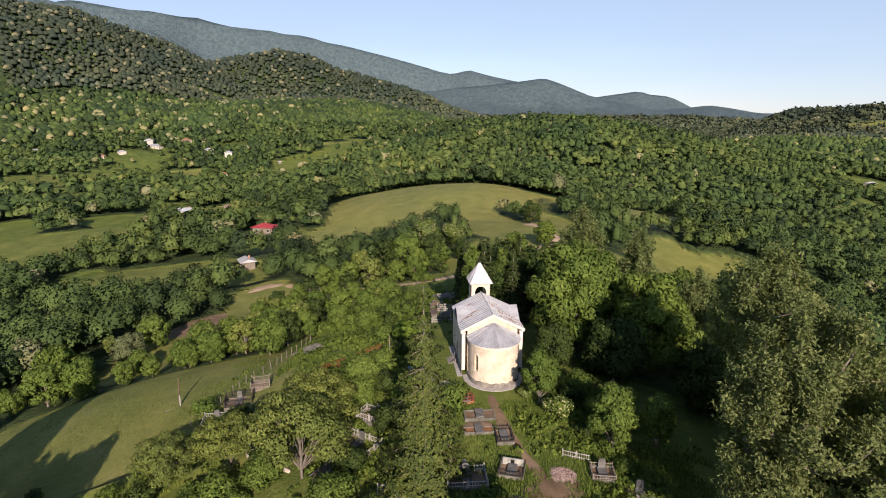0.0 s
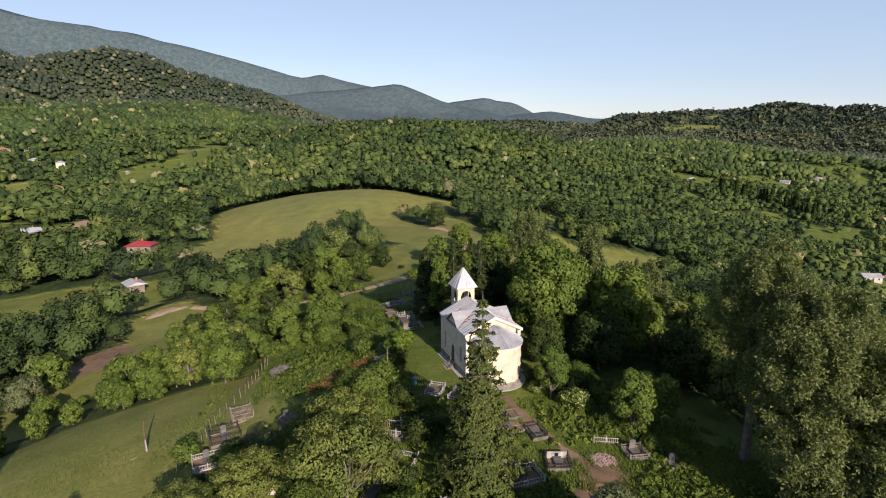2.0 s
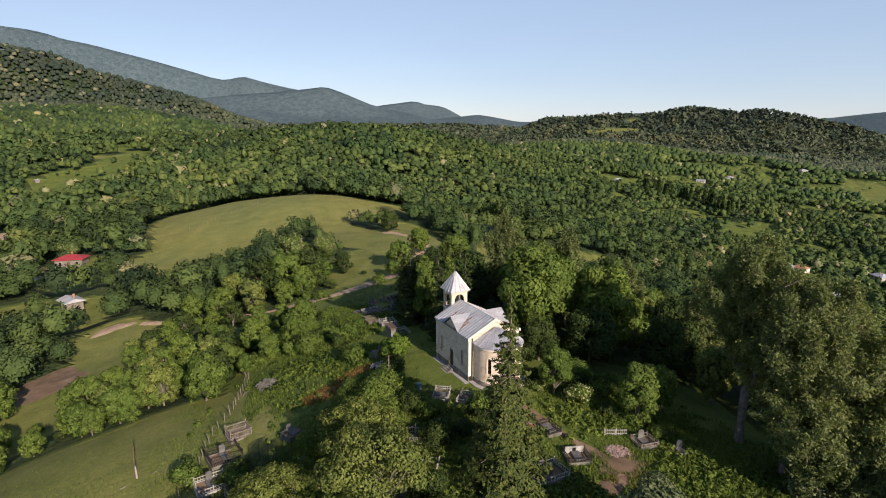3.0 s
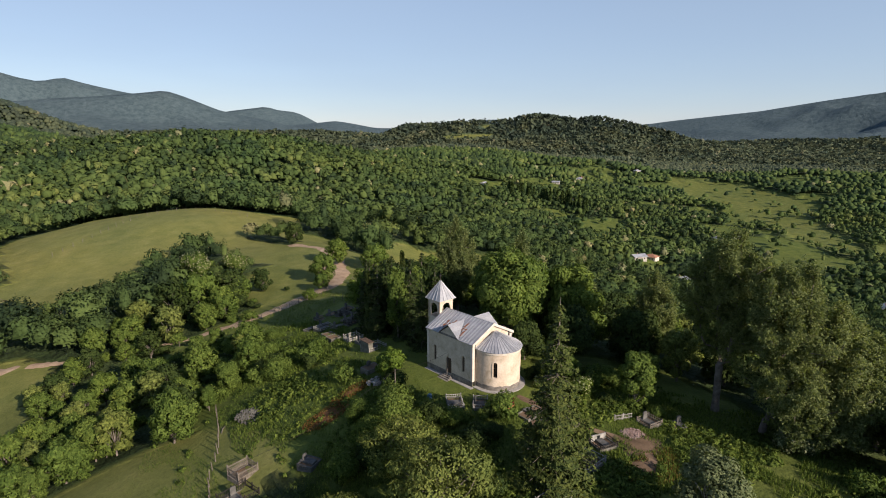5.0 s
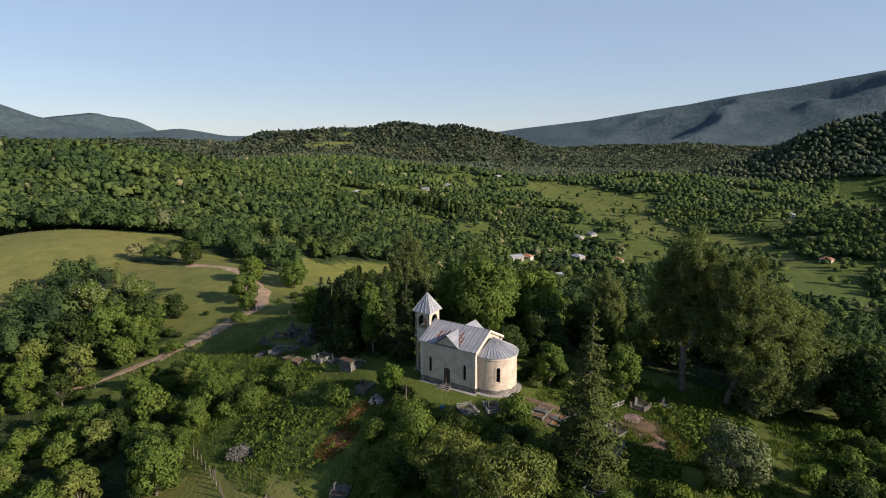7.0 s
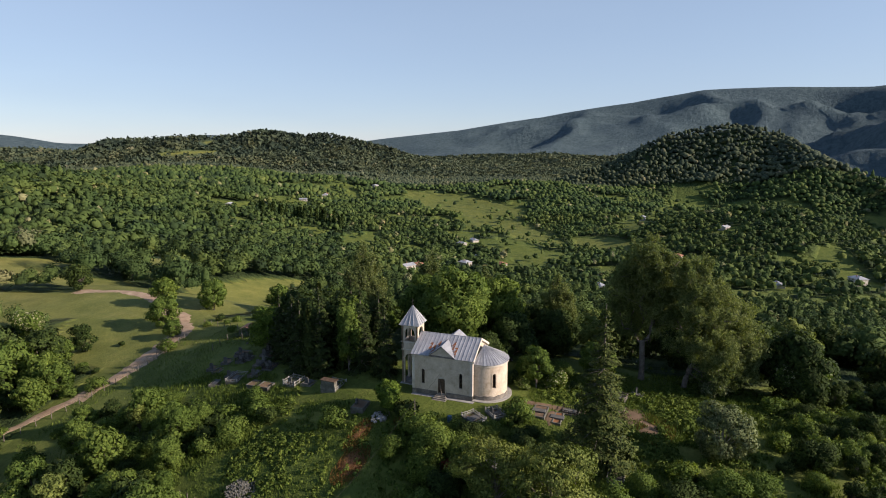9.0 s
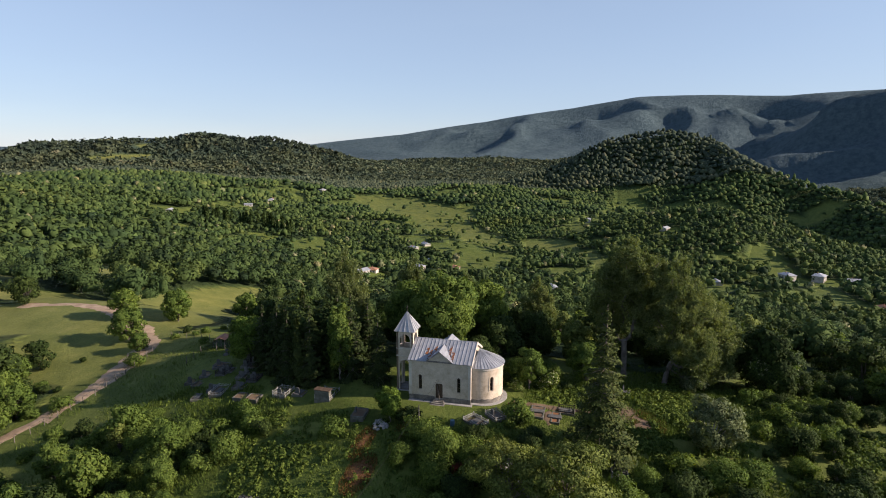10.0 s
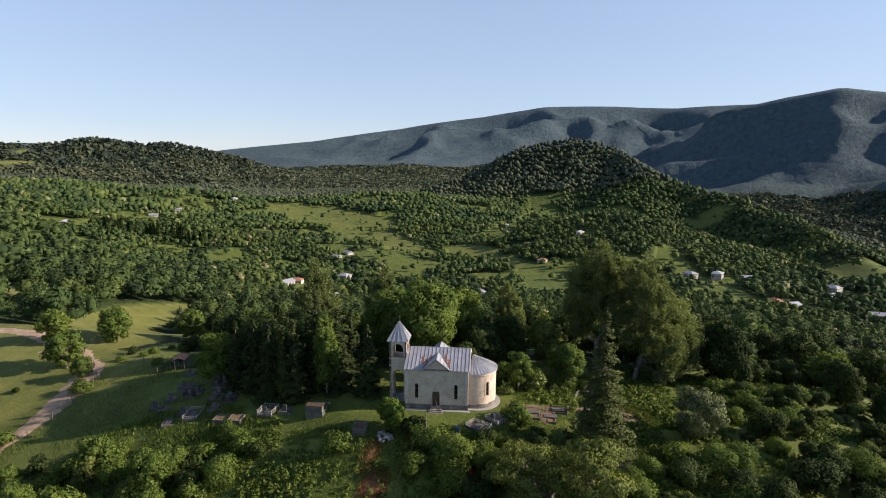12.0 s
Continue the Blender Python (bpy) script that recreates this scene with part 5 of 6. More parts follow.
sallow = plant(broadleaf("sallow_tree", "silvery grey-green sallow on the slope", 13, 7.4, 3.7, LEAF_SILVER, BARK_PALE, 8000, 0.23, 0.04, 20, 0.16, lobe=(0.22, 0.4)), 3.9, 31.0, 0, 0.92)
# lighter trees for the slopes farther off
far_ash = plant(broadleaf("ash_tree", "round green tree on the wooded slope", 31, 7.2, 3.3, LEAF, BARK, 2600, 0.36, 0.05, 17, 0.15, lobe=(0.24, 0.4)), -46, 100)
far_dark = plant(broadleaf("linden_tree", "dense dark-green tree on the wooded slope", 32, 8.2, 3.8, LEAF_DARK, BARK, 2600, 0.37, 0.04, 17, 0.18, lobe=(0.24, 0.4)), 60, 20)
far_light = plant(broadleaf("walnut_tree", "olive-green tree on the wooded slope", 33, 8.0, 3.0, LEAF_OLIVE, BARK, 2500, 0.35, 0.06, 16, 0.14, lobe=(0.24, 0.4)), 52, 34)
# slope below the left meadow and round the track
ash = plant(broadleaf("ash_tree", "round green tree at the edge of the meadow", 14, 7.2, 3.2, LEAF, BARK, 5200, 0.28, 0.05, 17, 0.15), -60.0, 84.0)
for x, y, turn, s in ((-43, 87, 40, 0.6), (-35, 90, 160, 0.55), (-47, 94, 210, 0.7), (-41, 104, 300, 0.7), (-55, 88, 30, 0.65), (-36, 112, 90, 0.7), (-50, 107, 200, 0.7), (-58, 98, 250, 0.7), (19, 140.5, 60, 1.1), (35.5, 144, 140, 1.15), (40, 149, 240, 0.9), (-14, 96, 20, 0.8), (-20, 103, 190, 0.9), (-66, 84, 100, 1.1), (-72, 95, 10, 1.2), (-62, 112, 77, 1.1), (-11, 106, 222, 0.85), (15, 133, 80, 0.6), (-26, 108, 260, 0.9), (48, 134, 15, 1.1), (54, 120, 190, 1.2)):
    again(ash if y < 100 and x > -45 else far_ash, x, y, turn, s)
for kind, x, y, turn, s in ((ash, -27.9, 83.2, 20, 0.98), (ash, -18.4, 92.4, 130, 0.62), (light, -18.8, 110.2, 60, 0.88), (light, -14.0, 116.5, 200, 0.68), (ash, -11.4, 94.6, 240, 0.55), (ash, -36.2, 90.4, 50, 0.84), (ash, -41.2, 92.4, 170, 0.58), (ash, -38.2, 86.8, 290, 0.6), (ash, -33.2, 92.2, 10, 0.8), (far_ash, -30.0, 105.0, 140, 0.8), (far_ash, -38.0, 103.5, 30, 0.65),
        (far_ash, -36.4, 134.0, 80, 0.7), (far_ash, -32.2, 144.0, 210, 0.9), (light, -22.4, 88.0, 310, 0.52), (ash, -24.6, 92.6, 70, 0.72), (far_light, -12.5, 106.0, 10, 0.6), (far_ash, -33.0, 113.8, 90, 0.85), (far_ash, -28.0, 118.5, 190, 0.75),
        (far_ash, -10.0, 145.5, 100, 1.5), (far_dark, -15.5, 148.0, 30, 1.3), (far_dark, -3.0, 146.5, 220, 1.15), (far_dark, 5.4, 148.0, 140, 0.75), (far_ash, 28.9, 153.0, 10, 1.1), (far_dark, 56.5, 204.5, 0, 1.0), (far_dark, 31, 190, 90, 1.0)):
    again(kind, x, y, turn, s)
blooming = plant(shrub("chestnut_tree", "round chestnut covered in cream flower spikes", 34, 8.6, 4.4, LEAF, 5200, 0.34, BLOSSOM, "tree"), -5.0, 168.6)
again(blooming, 3.2, 162.4, 120, 0.85)
again(blooming, -75.5, 232.5, 40, 0.8)
again(blooming, 26.4, 20.6, 200, 0.8)
# wooded slope beyond the graves
rng = np.random.default_rng(77)
kinds = [far_dark, far_dark, far_ash, far_dark, far_light, far_dark]
for k in range(84):
    x, y = rng.uniform(30, 100), rng.uniform(-45, 62)
    if math.hypot(x - 37, y + 2) < 9 or (x - 26) * 0.55 + (y - 30) > 38 and x < 40 or math.hypot(x - 5, y - 65) > 110:
        continue
    tree = kinds[k % 6]
    again(tree, x, y, rng.uniform(0, 360), (1.1 if tree is far_dark else 1.15) * rng.uniform(0.85, 1.2))
for x, y, k in ((42, 62, 3), (47, 74, 0), (40, 84, 1), (36, 95, 0), (50, 88, 1), (30, 100, 5), (45, 102, 1), (26, 97, 0), (55, 70, 3), (60, 84, 0), (24, 108, 1), (38, 110, 5), (52, 106, 0), (62, 100, 1)):
    again(kinds[k], x, y, 37.0 * x, 1.15)
# bushes on the banks
bush = plant(shrub("bush", "leafy green bush on the bank", 21, 2.4, 1.9, LEAF, 1300, 0.21), -8.2, 74.5)
thorn = plant(shrub("bush", "dense dark thorn bush on the bank", 22, 2.0, 1.6, LEAF_DARK, 1200, 0.2), -7.4, 60.5)
hazel = plant(shrub("hazel_bush", "tall spreading hazel bush with broad green leaves", 24, 4.0, 2.7, LEAF, 4600, 0.19), -9.5, 60.2)
hawthorn = plant(shrub("hawthorn_bush", "tall dark hawthorn thicket on the slope", 25, 3.6, 2.5, LEAF_DARK, 4400, 0.19), 6.0, 22.0)
elder = plant(shrub("elder_bush", "elder bush with flat white flower heads beside the church", 23, 2.6, 1.7, LEAF, 2200, 0.2, BLOSSOM), 12.0, 51.8)
again(elder, 8.9, 55.3, 140, 0.5)
willow_bush = plant(shrub("willow_bush", "low grey-silver sallow bush under the willow", 26, 3.2, 2.4, LEAF_SILVER, 2600, 0.2, BLOSSOM), 22.6, 31.6)
for kind, x, y, turn, s in ((hazel, -11.2, 64.4, 40, 0.62), (hazel, -9.0, 56.4, 160, 0.85), (hazel, -7.6, 63.2, 280, 0.6), (hazel, -12.4, 59.6, 80, 0.85), (hawthorn, -6.0, 57.0, 20, 0.7), (hawthorn, -14.0, 56.6, 200, 0.8), (hazel, -16.6, 57.8, 310, 0.75), (hawthorn, -5.4, 51.0, 120, 0.8), (hazel, -4.4, 55.2, 250, 0.6), (hazel, -17.0, 46.8, 30, 0.8),
        (hawthorn, -8.4, 45.0, 60, 0.8), (hazel, -9.4, 40.4, 140, 0.95), (hazel, -5.6, 38.4, 330, 0.7), (hawthorn, -6.4, 34.6, 220, 0.9), (hazel, -2.8, 30.6, 0, 0.9), (hazel, -12.6, 87.6, 100, 0.85), (hazel, -15.4, 97.6, 20, 0.8), (hawthorn, -9.4, 98.8, 170, 0.7), (hazel, -11.8, 102.6, 260, 0.85), (hazel, -6.6, 106.4, 90, 0.6), (hawthorn, -13.6, 91.0, 350, 0.7),
        (hazel, -1.6, 27.6, 45, 0.8), (hazel, 16.6, 44.0, 225, 0.4), (hawthorn, -2.4, 50.8, 315, 0.5), (hazel, 15.0, 56.6, 10, 0.75), (hawthorn, 10.2, 57.6, 75, 0.5), (hazel, 18.6, 52.4, 190, 0.7)):
    again(kind, x, y, turn, s)
again(dark, 27.2, 21.4, 40, 1.25)
for kind, x, y, turn, s in ((hawthorn, -4.5, 21.0, 0, 1.15), (hawthorn, -9.0, 17.0, 80, 1.2), (hazel, -1.0, 14.0, 160, 0.95), (hawthorn, -12.0, 22.5, 240, 1.1), (hawthorn, 1.5, 8.5, 320, 1.15), (hazel, -6.5, 11.0, 40, 1.1), (hawthorn, -14.5, 13.5, 120, 1.2), (hawthorn, -3.0, 4.0, 200, 1.2), (hazel, -9.5, 5.5, 280, 1.1), (hawthorn, -17.5, 19.0, 350, 1.1),
        (hawthorn, -8.0, 25.5, 60, 0.95), (hazel, -15.0, 28.0, 140, 0.9), (hawthorn, -19.0, 9.0, 220, 1.2), (hawthorn, 6.0, 3.0, 300, 1.1), (hazel, -12.5, 0.0, 15, 1.1), (hawthorn, -1.5, 18.0, 95, 0.9), (hawthorn, -6.0, 28.8, 175, 0.8), (dark, 10.0, -2.0, 255, 0.8), (dark, 17.0, 2.0, 335, 0.8), (dark, 25.0, 5.0, 30, 0.85), (hawthorn, 31.0, 10.0, 110, 1.1)):
    again(kind, x, y, turn, s)
rng = np.random.default_rng(27)
for k in range(84):
    x, y = rng.uniform(-8, 36), rng.uniform(2, 27)
    if y > 24 - abs(x - 8) * 0.2 or math.hypot(x - 9.4, y - 26) < 3.2 or math.hypot(x - 26, y - 12) < 3.0:
        continue
    again((hawthorn, hazel, bush, hawthorn, hazel, dark)[k % 6], x, y, rng.uniform(0, 360), rng.uniform(0.35, 0.75) * (0.6 if k % 6 == 5 else 1.0))
rng = np.random.default_rng(5)
banks = [(-15, 104, 10, 16, 52), (-9, 60, 5, 8, 9), (-8, 92, 5, 9, 10), (-24, 60, 6, 7, 6), (-13, 52, 6, 6, 4), (15, 53, 4, 4, 8), (1, 54, 2, 1.5, 3), (12, 21, 12, 4, 16), (-12, 32, 10, 7, 20), (-4, 137, 20, 6, 14), (28, 130, 12, 6, 10), (-36, 98, 14, 10, 18), (-35, 44, 10, 8, 16), (-24, 45, 9, 3, 12)]
for cx, cy, sx, sy, n in banks:
    for k in range(n):
        x, y = cx + rng.normal() * sx * 0.6, cy + rng.normal() * sy * 0.6
        if math.hypot(x - 5.2, y - 64) < 8.5 or -22 < x < -9 and 63 < y < 84:
            continue
        again((bush, thorn, bush)[k % 3], x, y, rng.uniform(0, 360), rng.uniform(0.45, 1.15))
# thickets on the lower slopes, tree by tree
rng = np.random.default_rng(15)
for x0, x1, y0, y1, step in ((-105, -24, 60, 152, 5.6), (-10, 36, -2, 25, 4.0), (34, 92, 60, 130, 6.5), (-24, 34, 130, 158, 5.6)):
    for gx in np.arange(x0, x1, step):
        for gy in np.arange(y0, y1, step):
            x, y = gx + rng.uniform(-2, 2), gy + rng.uniform(-2, 2)
            free, _ = openness(np.array([x]), np.array([y]))
            if (free[0] > 0.4 and y > 30) or math.hypot(x - 5, y - 65) > 91:
                continue
            kind = (far_ash, far_dark, far_ash, bush, far_light, far_ash, thorn)[rng.integers(7)]
            if y < 30 and x > -20:
                kind = (far_dark, thorn, far_dark, far_dark, thorn, thorn)[rng.integers(6)] if y < 20 or x > 30 else (thorn, bush, thorn)[rng.integers(3)]
                if math.hypot(x - 22, y - 13) < 3:
                    continue
            again(kind, x, y, rng.uniform(0, 360), rng.uniform(0.7, 1.1) * (0.8 if -48 < x < -24 and y < 108 else 0.55 if x < -24 and y < 108 else 0.66 if x < -24 and y < 140 else 0.42 if y < 30 else 1.0) * (1.0 if kind in (bush, thorn) and 13 < y < 30 and x > -20 else 1.6 if kind in (bush, thorn) else 1.0))
# silvery sallows and tall trees at the edges of the mown meadow
for x, y, turn, size in ((-63.5, 104, 10, 0.95), (-81, 102, 130, 1.1), (-86, 107, 240, 1.0)):
    again(sallow, x, y, turn, size)
for x, y, turn, size in ((-49.4, 36.3, 15, 1.3), (-49.2, 40.2, 100, 1.35), (-51.0, 45.0, 60, 1.3), (-53.0, 50.5, 130, 1.3), (-52.0, 47.5, 220, 1.2), (-54.5, 43.0, 310, 1.3), (-41.1, 30.2, 200, 1.2), (-38.8, 31.5, 250, 1.15), (-36.8, 32.4, 290, 1.2), (-43.5, 29.5, 20, 1.2)):
    again(poplar, x, y, turn, size)

# ---------------------------------------------------------------- tracks and bare soil
def ribbon(name, label, way, width, mat, seed):
    """A track laid on the land, with ragged edges."""
    rng = np.random.default_rng(seed)
    pts = []
    for (ax, ay), (bx, by) in zip(way, way[1:]):
        n = max(2, int(math.hypot(bx - ax, by - ay) / 0.9))
        pts += [(ax + (bx - ax) * k / n, ay + (by - ay) * k / n) for k in range(n)]
    pts.append(way[-1])
    bm = bmesh.new()
    rows = []
    for k, (x, y) in enumerate(pts):
        a, b = pts[max(0, k - 3)], pts[min(len(pts) - 1, k + 3)]
        d = Vector((b[0] - a[0], b[1] - a[1])).normalized()
        w = width * (0.5 + 0.16 * float(ripple(k * 1.0, 0, 4, seed)))
        row = []
        for s in (-1.0, -0.55, -0.1, 0.4, 1.0):
            e = s * w * (1 + (rng.normal() * 0.14 if abs(s) == 1 else 0))
            px, py = x - d.y * e, y + d.x * e
            row.append(bm.verts.new((px, py, float(land(px, py)) + 0.13 - (0.16 if abs(s) == 1 else 0) - (0.03 if abs(s) == 0.55 else 0))))
        rows.append(row)
    for lo, hi in zip(rows, rows[1:]):
        for k in range(4):
            bm.faces.new((lo[k], lo[k + 1], hi[k + 1], hi[k]))
    return tagged(part(name, bm, mat, None, smooth=True), label, "track", kind="structure")


def bare_patch(name, label, x, y, rx, ry, turn, mat, seed, up=0.13):
    """A patch of bare soil with an uneven rim, draped on the land."""
    bm = bmesh.new()
    c, s = math.cos(radians(turn)), math.sin(radians(turn))
    rings = []
    for j in range(7):
        f = j / 6
        ring = []
        for k in range(28):
            a = 2 * math.pi * k / 28
            rim = 1 + 0.28 * float(ripple(math.cos(a) * 2 + seed, math.sin(a) * 2, 1.0, seed))
            u, v = math.cos(a) * rx * rim * f, math.sin(a) * ry * rim * f
            px, py = x + u * c - v * s, y + u * s + v * c
            ring.append(bm.verts.new((px, py, float(land(px, py)) + up * (1 - f ** 3 * 1.6))))
        rings.append(ring)
    for lo, hi in zip(rings, rings[1:]):
        for k in range(28):
            bm.faces.new((lo[k], lo[(k + 1) % 28], hi[(k + 1) % 28], hi[k]))
    bmesh.ops.remove_doubles(bm, verts=bm.verts, dist=0.001)
    return tagged(part(name, bm, mat, None, smooth=True), label, "soil", kind="structure")


ribbon("dirt_track", "pale brown rutted dirt track over the hill", [(-7, 130.4), (-1, 129.2), (4, 129.4), (12, 131.5), (19.3, 135), (24, 142), (29, 152), (33, 163), (34, 176), (30, 190)], 4.6, TRACK_SOIL, 3)
ribbon("dirt_track", "narrow trodden dirt track below the pasture", [(-44, 150), (-36, 144), (-27, 139.7), (-17.5, 134.8), (-10, 131.6), (-6, 130.0)], 2.2, TRACK_SOIL, 5)
ribbon("footpath", "brown trodden footpath between the graves", [(5.3, 55.2), (5.6, 52.5), (6.1, 49.9), (6.9, 47.6), (8.2, 44.5), (9.5, 40.5)], 1.2, SOIL, 4)
for k, (name, label, x, y, rx, ry, turn, mat) in enumerate((
        ("red_soil", "reddish bare earth on the bank", -13.4, 68.6, 2.2, 1.7, 20, RED_SOIL), ("red_soil", "reddish bare earth on the bank", -9.2, 70.0, 1.8, 0.6, -10, RED_SOIL),
        ("ploughed_field", "small brown ploughed field in a clearing", -58, 125, 6.5, 9, -20, SOIL), ("sand_patch", "pale bare sandy ground in a clearing", -50.5, 150.5, 5.5, 2.6, 20, PALE_SOIL),
        ("bare_soil", "brown bare soil between the graves", 9.5, 41.0, 3.2, 2.0, 10, SOIL), ("bare_soil", "brown bare soil between the graves", 3.6, 50.0, 2.0, 0.8, 5, SOIL),
        ("pink_soil", "pinkish bare ground among weeds", 10.6, 43.0, 1.2, 1.7, 0, PINK_SOIL), ("bare_soil", "brown bare soil on the slope", 6.5, 38.5, 3.0, 1.6, 30, SOIL),
        ("bare_soil", "trodden bare earth beside the track", 14, 133, 5, 2.6, 20, PALE_SOIL), ("bare_soil", "pale bare soil in the village clearing", -120, 318, 9, 14, 20, PALE_SOIL),
        ("bare_soil", "bare yellowish soil on the meadow", 26, 148, 3, 6, 10, PALE_SOIL), ("bare_soil", "pale scar of bare earth in the woods", 104, 430, 5, 9, 0, PALE_SOIL))):
    bare_patch(name, label, x, y, rx, ry, turn, mat, 50 + k)


# ---------------------------------------------------------------- grass and weeds
BARE = [(5.4, 54, 1.2), (5.8, 51.5, 0.9), (6.2, 49.6, 0.9), (7, 47.5, 0.9), (8.2, 44.6, 0.9), (9.5, 41, 1.2), (3.6, 50, 1.5), (10.6, 43, 1.0), (6.5, 38.5, 0.9), (2.1, 42.4, 1.5), (6.2, 43.5, 1.3), (6, 48.2, 1.0), (3.8, 51.6, 1.4), (14.3, 43.4, 1.1)]


def tufts(name, label, areas, mat, seed, lean=0.5):
    """Blades and weeds: areas are x, y, half sizes, number, height."""
    rng = np.random.default_rng(seed)
    place, size = [], []
    for cx, cy, sx, sy, n, h in areas:
        x, y = cx + rng.uniform(-1, 1, n) * sx, cy + rng.uniform(-1, 1, n) * sy
        keep = (((x - cx) / sx) ** 2 + ((y - cy) / sy) ** 2 < 1 + 0.3 * ripple(x, y, 6, 3)) & (np.hypot(x - 5.2, y - 63.5) > 7.6) & (np.hypot(x - 5.8, y - 59) > 4.6) & (ripple(x, y, 3.5, 61) + 0.5 * ripple(x, y, 1.2, 62) > -0.35)
        for px, py, reach in BARE:
            keep &= np.hypot(x - px, y - py) > reach
        x, y = x[keep], y[keep]
        place.append(np.stack([x, y, land(x, y) + h * 0.3], -1))
        size.append(h * rng.uniform(0.6, 1.3, len(x)) * (1 + 0.5 * ripple(x, y, 5, 63)))
    place, size = np.concatenate(place), np.concatenate(size)
    n = len(place)
    facing = np.stack([rng.normal(size=n), rng.normal(size=n), rng.uniform(0.0, lean, n)], -1)
    f = facing / np.linalg.norm(facing, axis=1, keepdims=True)
    side = np.cross(f, np.array([0, 0, 1.0]))
    side /= np.linalg.norm(side, axis=1, keepdims=True) + 1e-9
    up = np.cross(side, f)
    up *= np.sign(up[:, 2:3])
    w = size[:, None]
    me = sheet(name, np.stack([place - up * w * 0.45 - side * w * 0.13, place - up * w * 0.45 + side * w * 0.13, place + up * w * 0.75 + side * w * rng.normal(size=(n, 1)) * 0.25], 1), mat)
    return tagged(new(name, me), label, "grass", kind="stuff")


tufts("tall_grass", "tall tufted grass and weeds on the churchyard slopes", [
    (-14, 78, 10, 20, 26400, 0.36), (8, 42, 18, 13, 28800, 0.32), (18, 36, 14, 12, 16800, 0.42), (-10, 55, 12, 10, 14400, 0.32),
    (6, 30, 22, 10, 16800, 0.48), (-22, 52, 12, 10, 12000, 0.34), (-8, 100, 12, 16, 14400, 0.5), (14, 54, 8, 5, 6000, 0.34), (-30, 66, 4, 18, 4000, 0.25)], HERB, 71)
rng = np.random.default_rng(76)
spots = []
for cx, cy, sx, sy, n in ((14, 34, 15, 9, 1500), (4, 38, 9, 6, 500), (-6, 40, 9, 7, 500), (-8, 58, 6, 8, 350), (13, 50, 6, 5, 300), (-14, 86, 10, 16, 900), (-13, 52, 9, 6, 300), (14, 14, 16, 8, 1300), (-12, 34, 10, 6, 500)):
    x, y = cx + rng.normal(size=n) * sx * 0.55, cy + rng.normal(size=n) * sy * 0.55
    keep = (np.hypot(x - 5.2, y - 63.5) > 8.2) & (np.hypot(x - 5.8, y - 55) > 3.5) & (ripple(x, y, 5, 81) + 0.6 * ripple(x, y, 2, 82) > -0.1)
    for px, py, gap in BARE:
        keep &= np.hypot(x - px, y - py) > gap + 0.3
    spots.append(np.stack([x[keep], y[keep]], -1))
spots = np.concatenate(spots)
count = len(spots)
high = rng.uniform(0.2, 0.75, (count, 1))
at = np.repeat(np.concatenate([spots, land(spots[:, 0], spots[:, 1])[:, None]], 1), 26, axis=0)
way = rng.normal(size=(count * 26, 3))
way[:, 2] = np.abs(way[:, 2])
way /= np.linalg.norm(way, axis=1, keepdims=True)
tall = np.repeat(high, 26, axis=0)
at = at + way * np.concatenate([tall * 0.85, tall * 0.85, tall], 1) * rng.uniform(0.5, 1.1, (count * 26, 1))
tagged(new("leafy_weeds", sheet("leafy_weeds", sprays(rng, at, way + rng.normal(size=way.shape) * 0.4, 0.18 + 0.12 * tall[:, 0], 1.4), HERB, way + np.array([0, 0, 0.4]))), "low leafy weeds and brambles between the graves", "weeds", kind="stuff")
tufts("short_grass", "short rough turf round the church and on the meadow", [
    (-2, 82, 12, 24, 21600, 0.22), (-44, 66, 22, 16, 16800, 0.2), (4, 118, 24, 14, 14400, 0.3)], HERB, 72)
tufts("dead_bracken", "rust-brown dead bracken on the bank", [(-13.7, 68.4, 3.0, 1.7, 2200, 0.4), (-9.2, 70.0, 3.0, 1.2, 1500, 0.35), (-10.2, 58.6, 2.0, 0.9, 900, 0.35), (-6.5, 66.0, 1.5, 1.0, 250, 0.4), (7.5, 38.0, 4, 2.2, 2200, 0.3)], BRACKEN, 73, 1.0)


# ---------------------------------------------------------------- fences and graves
def bar_mesh(name, lo, hi, mat, bevel=0.0):
    bm = bmesh.new()
    box(bm, lo, hi, bevel=bevel)
    me = bpy.data.meshes.new(name)
    bm.to_mesh(me)
    bm.free()
    me.materials.append(mat)
    return me


def fence_meshes(mat):
    bm = bmesh.new()
    box(bm, (-0.03, -0.012, 0.05), (0.03, 0.012, 0.92))
    for v in bm.verts:
        if v.co.z > 0.9:
            v.co.x *= 0.35
    picket = bpy.data.meshes.new("picket")
    bm.to_mesh(picket)
    bm.free()
    picket.materials.append(mat)
    return {"picket": picket, "post": bar_mesh("post", (-0.045, -0.045, -0.25), (0.045, 0.045, 1.05), mat), "rail": bar_mesh("rail", (0, -0.02, -0.03), (1, 0.02, 0.03), mat)}


FENCES = {"pale": fence_meshes(PALE), "iron": fence_meshes(IRON), "wood": fence_meshes(OLD_WOOD), "red": fence_meshes(RED_PAINT)}


def child(name, me, parent, m):
    ob = new(name, me)
    ob.parent = parent
    ob.matrix_basis = m
    return ob


